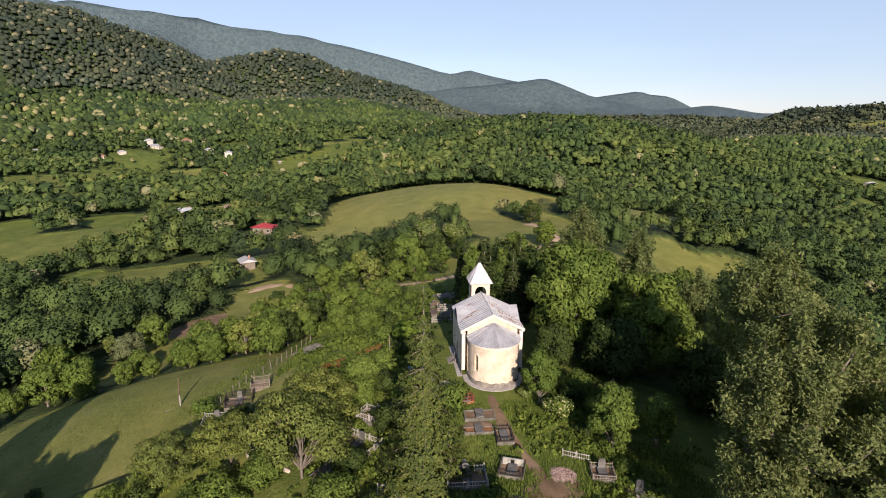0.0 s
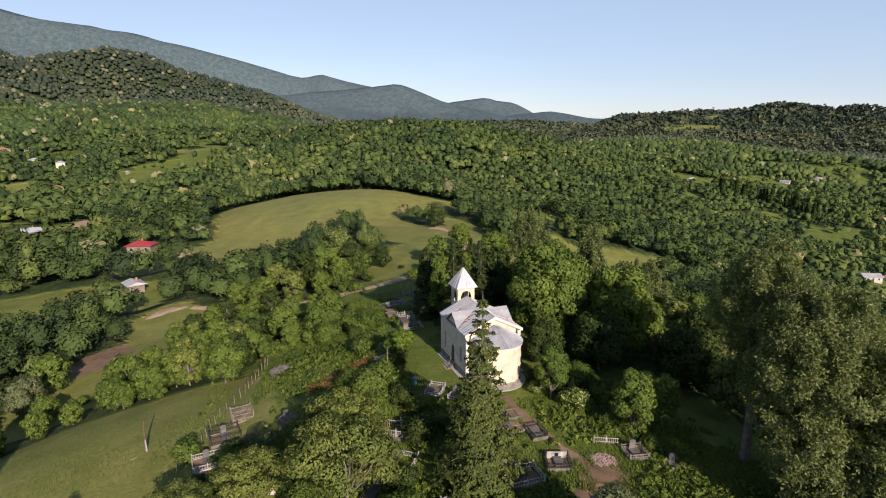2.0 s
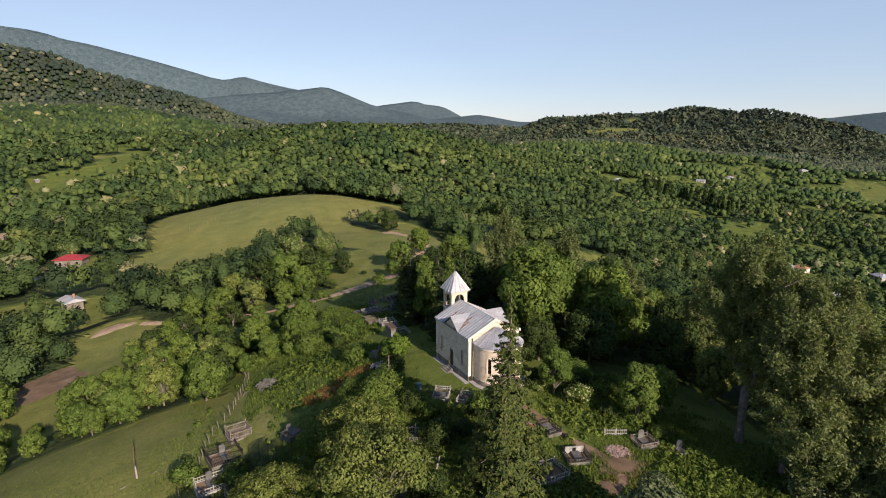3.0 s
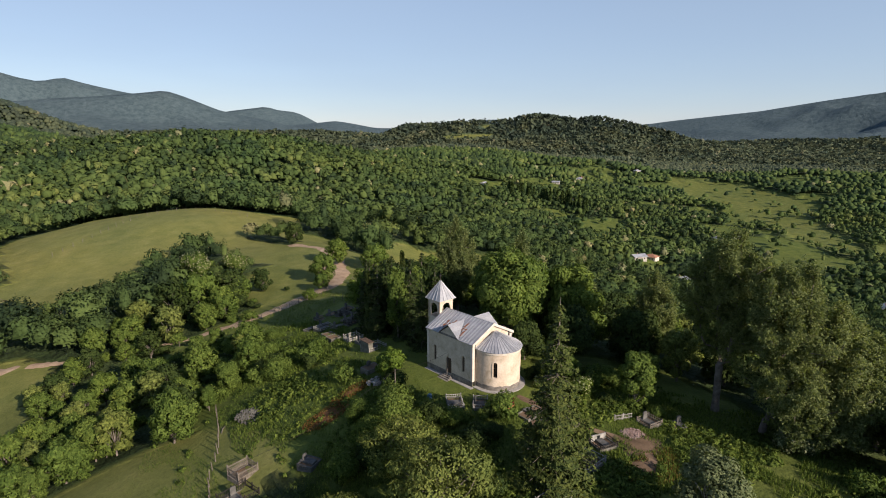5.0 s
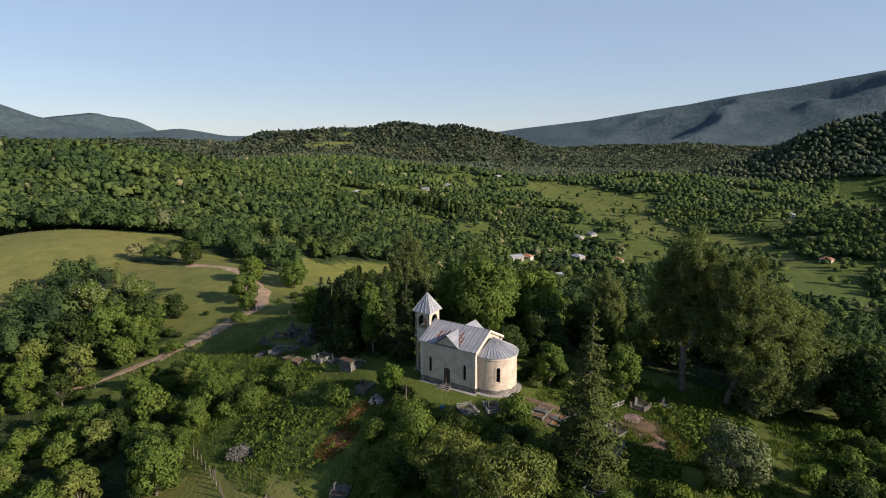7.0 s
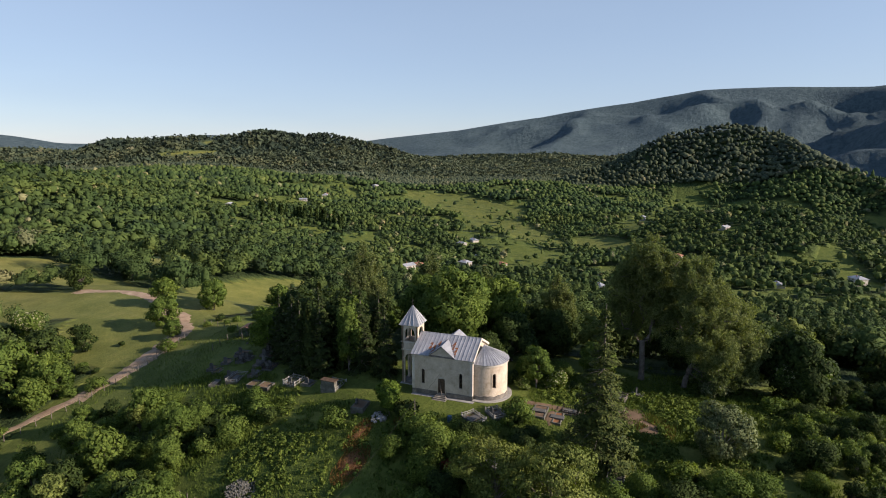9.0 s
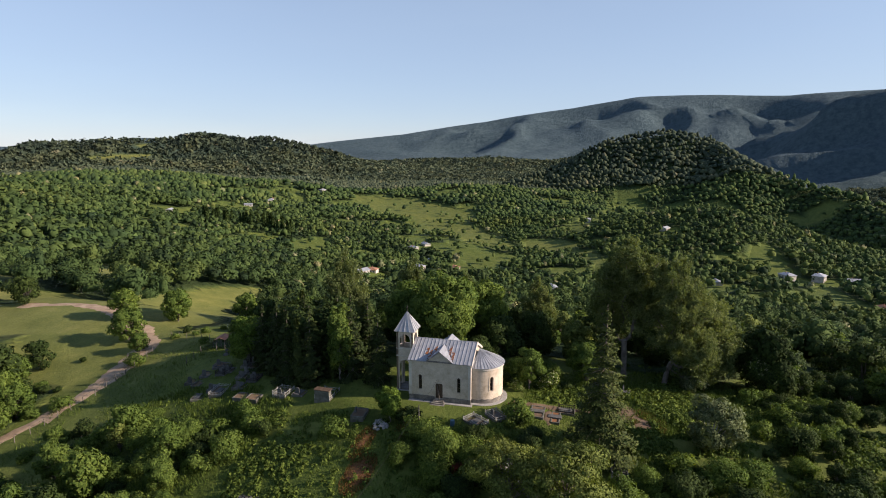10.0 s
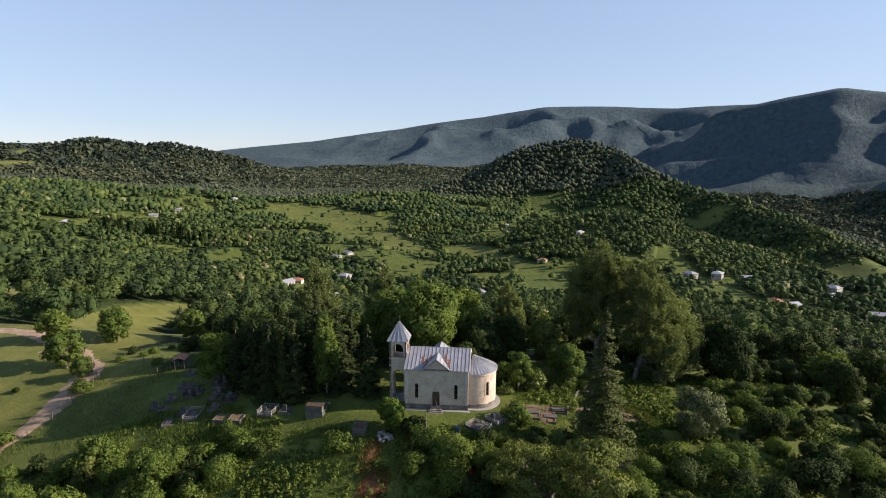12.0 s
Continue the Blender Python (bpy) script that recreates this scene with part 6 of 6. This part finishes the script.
def fence_side(parent, kit, a, b, height=1.0, gap=0.22, pickets=True):
    """Posts, two rails and pickets from a to b, in the parent's own space."""
    a, b = Vector(a), Vector(b)
    run, turn = (b - a).length, math.degrees(math.atan2(b.y - a.y, b.x - a.x))
    n = max(1, round(run / 1.6))
    for k in range(n):
        p = a.lerp(b, k / n)
        child("post", kit["post"], parent, pose(*p, 0, 0, turn) @ Matrix.Diagonal((1, 1, height, 1)))
    for z in (0.28, 0.78):
        child("rail", kit["rail"], parent, pose(a.x, a.y, a.z + z * height, 0, math.degrees(math.atan2(a.z - b.z, run)), turn) @ Matrix.Diagonal((run, 1, 1, 1)))
    if pickets:
        m = max(2, int(run / gap))
        for k in range(m):
            p = a.lerp(b, (k + 0.5) / m)
            child("picket", kit["picket"], parent, pose(*p, 0, 0, turn) @ Matrix.Diagonal((1, 1, height, 1)))


def headstone(bm, x, y, w, h, t=0.12):
    arc = [(math.cos(a) * w / 2, h - w * 0.25 + math.sin(a) * w * 0.25) for a in (math.pi * k / 8 for k in range(9))]
    outline = [(w / 2, -0.1)] + arc + [(-w / 2, -0.1)]
    f = [bm.verts.new((x + u, y - t / 2, z)) for u, z in outline]
    b = [bm.verts.new((x + u, y + t / 2, z)) for u, z in outline]
    bm.faces.new(f)
    bm.faces.new(b[::-1])
    for k in range(len(f)):
        bm.faces.new((f[k - 1], f[k], b[k], b[k - 1]))
    bmesh.ops.recalc_face_normals(bm, faces=bm.faces)


def grave(label, x, y, turn, w, l, fence=None, stone="head", kerb=OLD_CONCRETE, slab=True, soil=SOIL, high=0.9, gap=0.24, kerb_high=0.22):
    """A family plot: kerb, bed, slab, stone and a fence."""
    g = thing("grave", label, "grave", on_land(x, y, turn), "graves in the churchyard")
    x0, x1, y0, y1 = -w / 2, w / 2, -l / 2, l / 2
    for lo, hi in (((x0, y0, -0.5), (x1, y0 + 0.14, kerb_high)), ((x0, y1 - 0.14, -0.5), (x1, y1, kerb_high)), ((x0, y0 + 0.14, -0.5), (x0 + 0.14, y1 - 0.14, kerb_high)), ((x1 - 0.14, y0 + 0.14, -0.5), (x1, y1 - 0.14, kerb_high))):
        bm = bmesh.new()
        box(bm, lo, hi, bevel=0.02)
        part("kerb", bm, kerb, g)
    bm = bmesh.new()
    box(bm, (x0 + 0.14, y0 + 0.14, -0.4), (x1 - 0.14, y1 - 0.14, kerb_high - 0.09))
    for v in bm.verts:
        v.co.z += 0.05 * math.sin(v.co.x * 9 + v.co.y * 7)
    part("bed", bm, soil, g, "dark weedy soil")
    if slab:
        bm = bmesh.new()
        box(bm, (-0.42, -0.75, kerb_high - 0.1), (0.42, 0.95, kerb_high + 0.12), bevel=0.03)
        part("slab", bm, STONE, g)
    if stone == "head":
        bm = bmesh.new()
        headstone(bm, 0.0, y1 - 0.35, 0.62, 1.25)
        part("headstone", bm, STONE, g)
    elif stone == "white":
        bm = bmesh.new()
        box(bm, (-0.95, y1 - 0.3, 0.05), (0.95, y1 - 0.14, 0.78), bevel=0.02)
        board = part("memorial_wall", bm, PALE, g, "white painted memorial wall")
        bm = bmesh.new()
        box(bm, (-0.2, y1 - 0.33, 0.25), (0.14, y1 - 0.303, 0.68))
        part("plaque", bm, glass, board, "plain dark plaque")
    elif stone == "cross":
        bm = bmesh.new()
        tube(bm, [(0, y1 - 0.3, -0.2), (0, y1 - 0.3, 1.5)], [0.05, 0.045], 6)
        tube(bm, [(-0.4, y1 - 0.3, 1.1), (0.4, y1 - 0.3, 1.1)], [0.04, 0.04], 6)
        part("cross", bm, PALE, g, "pale metal cross")
    elif stone == "roofed":
        for sx in (-1, 1):
            bm = bmesh.new()
            box(bm, (sx * (w / 2 - 0.2) - 0.07, y1 - 0.8, 0), (sx * (w / 2 - 0.2) + 0.07, y1 - 0.1, 1.5), bevel=0.02)
            part("side_wall", bm, OLD_CONCRETE, g)
        bm = bmesh.new()
        box(bm, (-w / 2 + 0.1, y1 - 0.16, 0), (w / 2 - 0.1, y1 - 0.02, 1.5), bevel=0.02)
        part("back_wall", bm, OLD_CONCRETE, g)
        bm = bmesh.new()
        box(bm, (-w / 2, y1 - 1.0, 1.5), (w / 2, y1 + 0.1, 1.6), bevel=0.02)
        part("canopy", bm, DOOR_WOOD, g, "dark brown sheet canopy")
    if fence:
        kit = FENCES[fence]
        c = [(x0 + 0.07, y0 + 0.07, kerb_high - 0.05), (x1 - 0.07, y0 + 0.07, kerb_high - 0.05), (x1 - 0.07, y1 - 0.07, kerb_high - 0.05), (x0 + 0.07, y1 - 0.07, kerb_high - 0.05)]
        for a, b in zip(c, c[1:] + c[:1]):
            fence_side(g, kit, a, b, high, gap)
    return g


grave("fenced grave plot with pale metal railings on a grassy slope", 2.1, 42.4, 5, 3.6, 2.4, "pale", "head", high=0.75)
grave("grave with white memorial wall and dark iron fence", 6.2, 43.5, -14, 2.3, 2.1, "iron", "white", high=0.55)
grave("grave bed with iron railing beside the footpath", 6.0, 48.2, 4, 1.7, 2.2, "iron", "none", high=0.6)
grave("planted grave bed with low concrete kerb behind the apse", 3.8, 51.6, 4, 3.2, 1.8, None, "none")
grave("grave bed with worn concrete edging", 3.6, 49.2, 4, 3.0, 1.1, None, "none", soil=RED_SOIL)
grave("rusty fenced grave with concrete edge on the slope", 14.3, 43.4, -6, 2.1, 2.0, "wood", "head", high=0.55)
grave("low stone grave in the weeds", 16.9, 41.2, -12, 2.2, 1.2, None, "head")
grave("grave with pale wooden picket fence", -8.6, 49.0, -32, 4.8, 2.6, "pale", "head", high=0.9, gap=0.2)
grave("grave with pale wooden picket fence in the shade of a fir", -7.2, 52.8, -28, 3.4, 2.0, "pale", "cross", high=0.9, gap=0.2)
grave("dark stone grave under apple trees", -10.9, 45.6, -30, 2.0, 2.6, None, "head", kerb=STONE)
grave("grave with white railing by the path", -4.0, 41.0, 4, 3.2, 1.8, "pale", "head", high=0.8)
grave("grave framed by weathered wooden lattice on the meadow's edge", -24.0, 67.0, 15, 2.5, 2.2, "wood", "none", OLD_WOOD, False, high=1.15, gap=0.12)
grave("fenced grave with dark stone beside the meadow", -25.6, 63.4, 15, 3.4, 2.6, "iron", "head", high=1.05, gap=0.18)
grave("grave with pale stone surround beside the meadow", -27.0, 59.4, 12, 3.0, 2.6, "pale", "head", CONCRETE, True, high=0.7)
grave("grave with low wooden fence under the trees", -24.0, 56.4, 12, 3.2, 2.2, "wood", "head", high=0.7)
grave("stone grave among bushes", -18.4, 62.2, 30, 1.9, 1.9, None, "head", kerb=STONE, kerb_high=0.5)
grave("fenced grave below the church", -2.0, 58.2, 60, 2.8, 1.9, "pale", "none", high=0.5)
grave("grave with pale fence below the apse", 0.2, 56.2, 50, 2.4, 1.8, "pale", "head", high=0.6)
grave("rusty iron framed grave by the apse", 2.4, 54.4, 15, 1.7, 1.5, "red", "none", RUST, high=0.8)
grave("raised concrete grave beside the small trees", -4.9, 72.8, 10, 2.4, 1.7, None, "head", OLD_CONCRETE, False, kerb_high=0.6)
grave("grave with canopy and pale picket fence", -0.2, 80.5, 94, 2.4, 3.2, "pale", "roofed", high=0.6)
grave("white fenced grave at the foot of the spruce", 0.4, 88.3, 92, 2.2, 2.6, "pale", "head", high=0.75)
grave("raised concrete grave bed on the lawn's edge", -1.3, 92.3, 98, 1.9, 2.0, None, "none", OLD_CONCRETE, False, kerb_high=0.55)
grave("raised concrete grave bed on the lawn's edge", -0.9, 94.8, 98, 1.9, 2.0, None, "none", OLD_CONCRETE, False, kerb_high=0.5)
grave("concrete grave with stone in the graveyard", 0.6, 85.6, 92, 1.8, 1.9, None, "head")
grave("pale fenced long grave in the graveyard", 0.8, 100.4, 104, 2.1, 3.4, "pale", "none", OLD_CONCRETE, high=0.5)
grave("concrete grave with pale kerb in the graveyard", 2.3, 97.6, 100, 2.0, 2.4, None, "head", OLD_CONCRETE)
grave("low concrete grave in the graveyard", -0.6, 103.4, 110, 1.7, 2.2, None, "none", OLD_CONCRETE)
rng = np.random.default_rng(31)
for k in range(22):
    x, y = 8.5 + rng.normal() * 3.2, 103.5 + rng.normal() * 5.5
    grave("weathered stone grave in the shaded graveyard", x, y, 100 + rng.normal() * 6, rng.uniform(1.3, 2.0), rng.uniform(1.6, 2.4), "iron" if k % 5 == 0 else None, ("head", "head", "head", "none")[k % 4], (OLD_CONCRETE, STONE, STONE)[k % 3], k % 2 == 0, high=0.6)


def white_wall():
    """Low whitewashed wall with a stepped end."""
    w = thing("garden_wall", "low whitewashed wall streaked with dirt between bushes", "wall", on_land(-17.4, 48.8, -37))
    for k, (x0, x1, h) in enumerate(((-3.4, -1.1, 0.95), (-1.1, 1.2, 0.85), (1.2, 3.4, 0.8))):
        bm = bmesh.new()
        box(bm, (x0 + 0.01, -0.12, -0.6), (x1 - 0.01, 0.12, h - 0.3 * (k - 1) * 0.3), bevel=0.03)
        part("wall_section", bm, TRIM, w)
    bm = bmesh.new()
    box(bm, (-3.5, -0.17, -0.6), (-3.4, 0.17, 1.1), bevel=0.02)
    part("end_post", bm, CONCRETE, w)


white_wall()
picket_fence = thing("picket_fence", "pale weathered picket fence beside a path", "fence", pose(0, 0, 0))
fence_side(picket_fence, FENCES["pale"], (11.2, 45.8, float(land(11.2, 45.8))), (13.6, 45.2, float(land(13.6, 45.2))), 0.8, 0.2)
red_fence = thing("metal_fence", "red-painted rusty sheet-metal fence panels", "fence", on_land(-9.5, 57.4, -25))
for k in range(3):
    bm = bmesh.new()
    ridge = [[bm.verts.new((-2.0 + 1.35 * k + 1.3 * j / 13, side + (0.02 if j % 2 else -0.02), z)) for j in range(14)] for side, z in ((-0.006, 0.02), (-0.006, 0.75), (0.006, 0.75), (0.006, 0.02))]
    for lo, hi in zip(ridge, ridge[1:] + ridge[:1]):
        for j in range(13):
            bm.faces.new((lo[j], lo[j + 1], hi[j + 1], hi[j]))
    for j in (0, 13):
        bm.faces.new([row[j] for row in ridge])
    bmesh.ops.recalc_face_normals(bm, faces=bm.faces)
    part("panel", bm, RED_PAINT, red_fence)
    bm = bmesh.new()
    box(bm, (-2.06 + 1.35 * k, -0.04, -0.4), (-1.99 + 1.35 * k, 0.04, 0.9))
    part("post", bm, IRON, red_fence)


def post_and_wire(label, way, step=2.0, high=1.25, seed=1):
    """Leaning wooden posts with two wires."""
    rng = np.random.default_rng(seed)
    f = thing("wire_fence", label, "fence", pose(0, 0, 0))
    tops = []
    for (ax, ay), (bx, by) in zip(way, way[1:]):
        n = max(1, round(math.hypot(bx - ax, by - ay) / step))
        for k in range(n):
            x, y = ax + (bx - ax) * k / n, ay + (by - ay) * k / n
            h = high * rng.uniform(0.85, 1.15)
            z = float(land(x, y))
            lean = Vector((rng.normal() * 0.09, rng.normal() * 0.09, h))
            bm = bmesh.new()
            tube(bm, [(x, y, z - 0.35), Vector((x, y, z)) + lean * 0.5, Vector((x, y, z)) + lean], [0.07, 0.06, 0.05], 6)
            part("post", bm, BARK, f)
            tops.append(Vector((x, y, z)) + lean)
    for s in (0.93, 0.55):
        bm = bmesh.new()
        tube(bm, [p - Vector((0, 0, high * (1 - s))) for p in tops], [0.008] * len(tops), 3)
        part("wire", bm, IRON, f)


post_and_wire("leaning wooden posts with wire along the mown meadow", [(-22, 86), (-23.3, 79.5), (-24.8, 74), (-26.9, 69.5), (-28.2, 64), (-30.6, 58), (-31.5, 52)], 1.6)
post_and_wire("old wooden posts with wire beside the dirt track", [(-22, 132.6), (-10, 128.2), (0, 126.6), (9, 127.6), (17, 130.4)], 2.2, 1.2, 2)
post_and_wire("old wooden posts with wire round the graveyard", [(24, 134), (22, 124), (20, 116), (15, 117.5), (8, 116)], 2.4, 1.2, 3)
post_and_wire("wooden posts with wire on the meadow's ridge", [(-36, 238), (-20, 252), (-6, 264), (10, 270), (24, 262), (36, 246)], 4.0, 1.5, 4)

pole = thing("utility_pole", "dark wooden pole with a pale brace on the mown meadow", "pole", on_land(-34.9, 66.8))
bm = bmesh.new()
tube(bm, [(0, 0, -0.5), (0.02, 0, 1.6), (0.15, 0.05, 3.9)], [0.13, 0.11, 0.07], 8)
part("shaft", bm, DOOR_WOOD, pole)
bm = bmesh.new()
tube(bm, [(0.2, -0.25, -0.3), (0.15, -0.18, 0.7), (0.12, -0.14, 1.5)], [0.1, 0.095, 0.09], 7)
part("brace", bm, PALE, pole, "pale weathered leaning brace")
for k, (x, y, turn, l) in enumerate(((-33.2, 66.2, 40, 2.4), (-36.3, 65.6, 15, 1.5), (-23.2, 78.6, 60, 1.8))):
    log = thing("log", "pale broken branch lying on the grass", "log", on_land(x, y, turn))
    bm = bmesh.new()
    tube(bm, [(0, 0, 0.05), (l * 0.5, 0.1, 0.09), (l, 0, 0.05)], [0.07, 0.06, 0.035], 6)
    part("stem", bm, OLD_WOOD, log)
    bm = bmesh.new()
    tube(bm, [(l * 0.5, 0.1, 0.1), (l * 0.75, 0.45, 0.2)], [0.035, 0.015], 5)
    part("twig", bm, OLD_WOOD, log)

cable_post = thing("cable_post", "thin grey wooden post carrying a cable", "post", on_land(-6.6, 63.9))
bm = bmesh.new()
tube(bm, [(0, 0, -0.4), (0.03, 0, 1.8), (0.05, 0.02, 3.7)], [0.07, 0.06, 0.05], 6)
part("shaft", bm, OLD_WOOD, cable_post)
cable = thing("cable", "thin sagging cable from the church door to a post", "cable", pose(0, 0, 0))
a, b = church.matrix_basis @ Vector((-3.6, 0.3, 3.2)), Vector((-6.55, 63.92, float(land(-6.6, 63.9)) + 3.6))
c = Vector((-24.0, 67.5, float(land(-24, 67.5)) + 1.2))
bm = bmesh.new()
tube(bm, [a.lerp(b, k / 10) - Vector((0, 0, 0.35 * math.sin(math.pi * k / 10))) for k in range(11)] + [b.lerp(c, k / 12) - Vector((0, 0, 1.0 * math.sin(math.pi * k / 12))) for k in range(1, 13)], [0.014] * 23, 4)
part("strand", bm, IRON, cable)

# rubble and small things
def heap(name, label, x, y, radius, high, n, mat, seed, lo=0.12, hi=0.4):
    rng = np.random.default_rng(seed)
    h = thing(name, label, "heap", on_land(x, y))
    bm = bmesh.new()
    for k in range(n):
        a, q = rng.uniform(0, 6.28), radius * rng.uniform(0, 1) ** 0.6
        s = rng.uniform(lo, hi)
        z = high * max(0, 1 - (q / radius) ** 1.5)
        box(bm, (-s / 2, -s / 3, -s / 4), (s / 2, s / 3, s / 4), pose(math.cos(a) * q, math.sin(a) * q, z + s * 0.1, *rng.uniform(-35, 35, 2), rng.uniform(0, 360)))
    part("rubble", bm, mat, h)


heap("rubble_heap", "heap of broken stones and bricks in the grass", -19.2, 78.8, 2.1, 0.45, 420, OLD_CONCRETE, 91, 0.08, 0.3)
heap("earth_heap", "low heap of pinkish earth and stones among weeds", 10.6, 43.0, 1.3, 0.22, 260, PINK_SOIL, 95, 0.06, 0.18)
heap("stone_heap", "scattered pale stones under the small tree", -6.2, 69.2, 1.2, 0.25, 60, CONCRETE, 93, 0.15, 0.5)
bench = thing("bench", "small white wooden bench beside the graves", "bench", on_land(1.7, 44.6, 4))
bm = bmesh.new()
box(bm, (-0.45, -0.18, 0.42), (0.45, 0.18, 0.47), bevel=0.01)
part("seat", bm, PALE, bench)
for x in (-0.38, 0.38):
    for y in (-0.13, 0.13):
        bm = bmesh.new()
        box(bm, (x - 0.025, y - 0.025, -0.1), (x + 0.025, y + 0.025, 0.42))
        part("leg", bm, PALE, bench)
barrel = thing("barrel", "pale blue plastic barrel in the weeds", "barrel", on_land(-3.9, 60.6))
bm = bmesh.new()
tube(bm, [(0, 0, -0.05), (0, 0, 0.1), (0, 0, 0.45), (0, 0, 0.8), (0, 0, 0.88)], [0.24, 0.27, 0.29, 0.27, 0.24], 14)
part("drum", bm, BLUE_PAINT, barrel)
shelter = thing("shelter", "small shelter with an orange sheet roof in the graveyard", "shelter", on_land(17.6, 114.6, 20))
for x in (-1.1, 1.1):
    for y in (-0.8, 0.8):
        bm = bmesh.new()
        box(bm, (x - 0.05, y - 0.05, -0.4), (x + 0.05, y + 0.05, 2.0))
        part("post", bm, OLD_WOOD, shelter)
for s in (-1, 1):
    bm = bmesh.new()
    box(bm, (-1.4, -0.02 if s > 0 else -1.15, 0), (1.4, 1.15 if s > 0 else 0.02, 0.04), pose(0, 0, 2.45, -s * 22, 0, 0))
    part("roof_panel", bm, TILE_ROOF, shelter, "orange sheet")
# tree stumps and dead stems by the fir
stump = thing("tree_stump", "tall broken reddish stump beside the fir", "stump", on_land(0.6, 42.9))
bm = bmesh.new()
tube(bm, [(0, 0, -0.3), (0.05, 0, 0.8), (0.1, 0.05, 1.7), (0.12, 0.02, 2.3)], [0.26, 0.22, 0.2, 0.1], 8)
part("stem", bm, BARK, stump)


# ---------------------------------------------------------------- houses
def house(label, roof_mat, w, l, storeys, x, y, turn, hip=0.0, wall=HOUSE_WALL):
    """Village house: walls, sheet roof with eaves, chimney, windows and door."""
    h = thing("house", label, "house", on_land(x, y, turn, 1.0, 0.3), "houses of the valley")
    high = 2.9 * storeys
    bm = bmesh.new()
    box(bm, (-w / 2, -l / 2, -2.5), (w / 2, l / 2, high), bevel=0.02)
    walls = part("wall", bm, wall, h)
    rise, over = w * 0.24, 0.6
    xr, yr, y_top = w / 2 + over, l / 2 + over, max(0.2, l / 2 + over - hip)
    bm = bmesh.new()
    lo = [bm.verts.new((sx * xr, sy * yr, high - 0.05)) for sx, sy in ((-1, -1), (1, -1), (1, 1), (-1, 1))]
    mid = [bm.verts.new((sx * xr, sy * yr, high + 0.08)) for sx, sy in ((-1, -1), (1, -1), (1, 1), (-1, 1))]
    top = [bm.verts.new((0, -y_top, high + rise)), bm.verts.new((0, y_top, high + rise))]
    bm.faces.new(lo[::-1])
    for k in range(4):
        bm.faces.new((lo[k], lo[(k + 1) % 4], mid[(k + 1) % 4], mid[k]))
    bm.faces.new((mid[0], mid[1], top[0]))
    bm.faces.new((mid[1], mid[2], top[1], top[0]))
    bm.faces.new((mid[2], mid[3], top[1]))
    bm.faces.new((mid[3], mid[0], top[0], top[1]))
    roof = part("roof", bm, roof_mat, h)
    bm = bmesh.new()
    box(bm, (w * 0.18 - 0.25, -0.25, high + rise * 0.3), (w * 0.18 + 0.25, 0.25, high + rise + 0.7), bevel=0.03)
    part("chimney", bm, TILE_ROOF, roof)
    for s in range(storeys):
        for side in (-1, 1):
            for k in range(3):
                if s == 0 and k == 1 and side < 0:
                    continue
                bm = bmesh.new()
                y0 = (k - 1) * l * 0.3
                box(bm, (side * w / 2 - 0.05, y0 - 0.5, 2.9 * s + 0.95), (side * w / 2 + 0.05, y0 + 0.5, 2.9 * s + 2.2))
                win = part("window", bm, PALE, walls)
                bm = bmesh.new()
                box(bm, (side * w / 2 + (0.052 if side > 0 else -0.07), y0 - 0.4, 2.9 * s + 1.05), (side * w / 2 + (0.07 if side > 0 else -0.052), y0 + 0.4, 2.9 * s + 2.1))

                me = bpy.data.meshes.new("pane")
                bm.to_mesh(me)
                bm.free()
                me.materials.append(glass)
                child("pane", me, walls, pose(0, 0, 0))
    bm = bmesh.new()
    box(bm, (-w / 2 - 0.06, -0.5, 0.0), (-w / 2 + 0.04, 0.5, 2.1))
    part("door", bm, DOOR_WOOD, h)
    return h


white = house("white two-storey village house with grey sheet roof", SHEET_ROOF, 9, 11, 2, -343.2, 658.8, 20, 4.5)
low = house("low pale house with grey sheet roof among trees", SHEET_ROOF, 8, 12, 1, -330.2, 649.5, 75)
tiled = house("house with brown tiled roof among trees", TILE_ROOF, 8.5, 10, 1, -308.3, 677.5, 60, 4.0)
house("house with bright red sheet roof in a garden", RED_ROOF, 5.6, 8.4, 1, -73.1, 223.9, 80, 3.5, OLD_WOOD)
hut = house("small weathered hut with pale sheet roof", SHEET_ROOF, 4, 5, 1, -63.2, 173.0, 30, 0.0, OLD_WOOD)
for kind, spots in ((white, HOUSES["white"]), (low, HOUSES["low"]), (tiled, HOUSES["tiled"]), (hut, HOUSES["hut"])):
    for k, (x, y) in enumerate(spots):
        copy_thing(kind, on_land(x, y, (x * 7.3 + y * 3.1) % 180, 0.62 if kind is hut and y < 200 else 0.85, 0.3))

# row of poplars in the valley
lombardy = column_tree("lombardy_poplar", "slim dark lombardy poplar in a row", 61, 17.0, 1.7, LEAF_DARK, 700, 1.2)
lombardy["group"] = "row of poplars in the valley"
lombardy.matrix_basis = on_land(416, 494)
way = [(418, 494), (436, 482), (444, 462), (451, 441), (450, 427), (443, 399)]
rng = np.random.default_rng(8)
for (ax, ay), (bx, by) in zip(way, way[1:]):
    for k in range(6):
        f = (k + 0.6) / 6
        again(lombardy, ax + (bx - ax) * f + rng.normal() * 2, ay + (by - ay) * f + rng.normal() * 2, rng.uniform(0, 360), rng.uniform(0.75, 1.1))
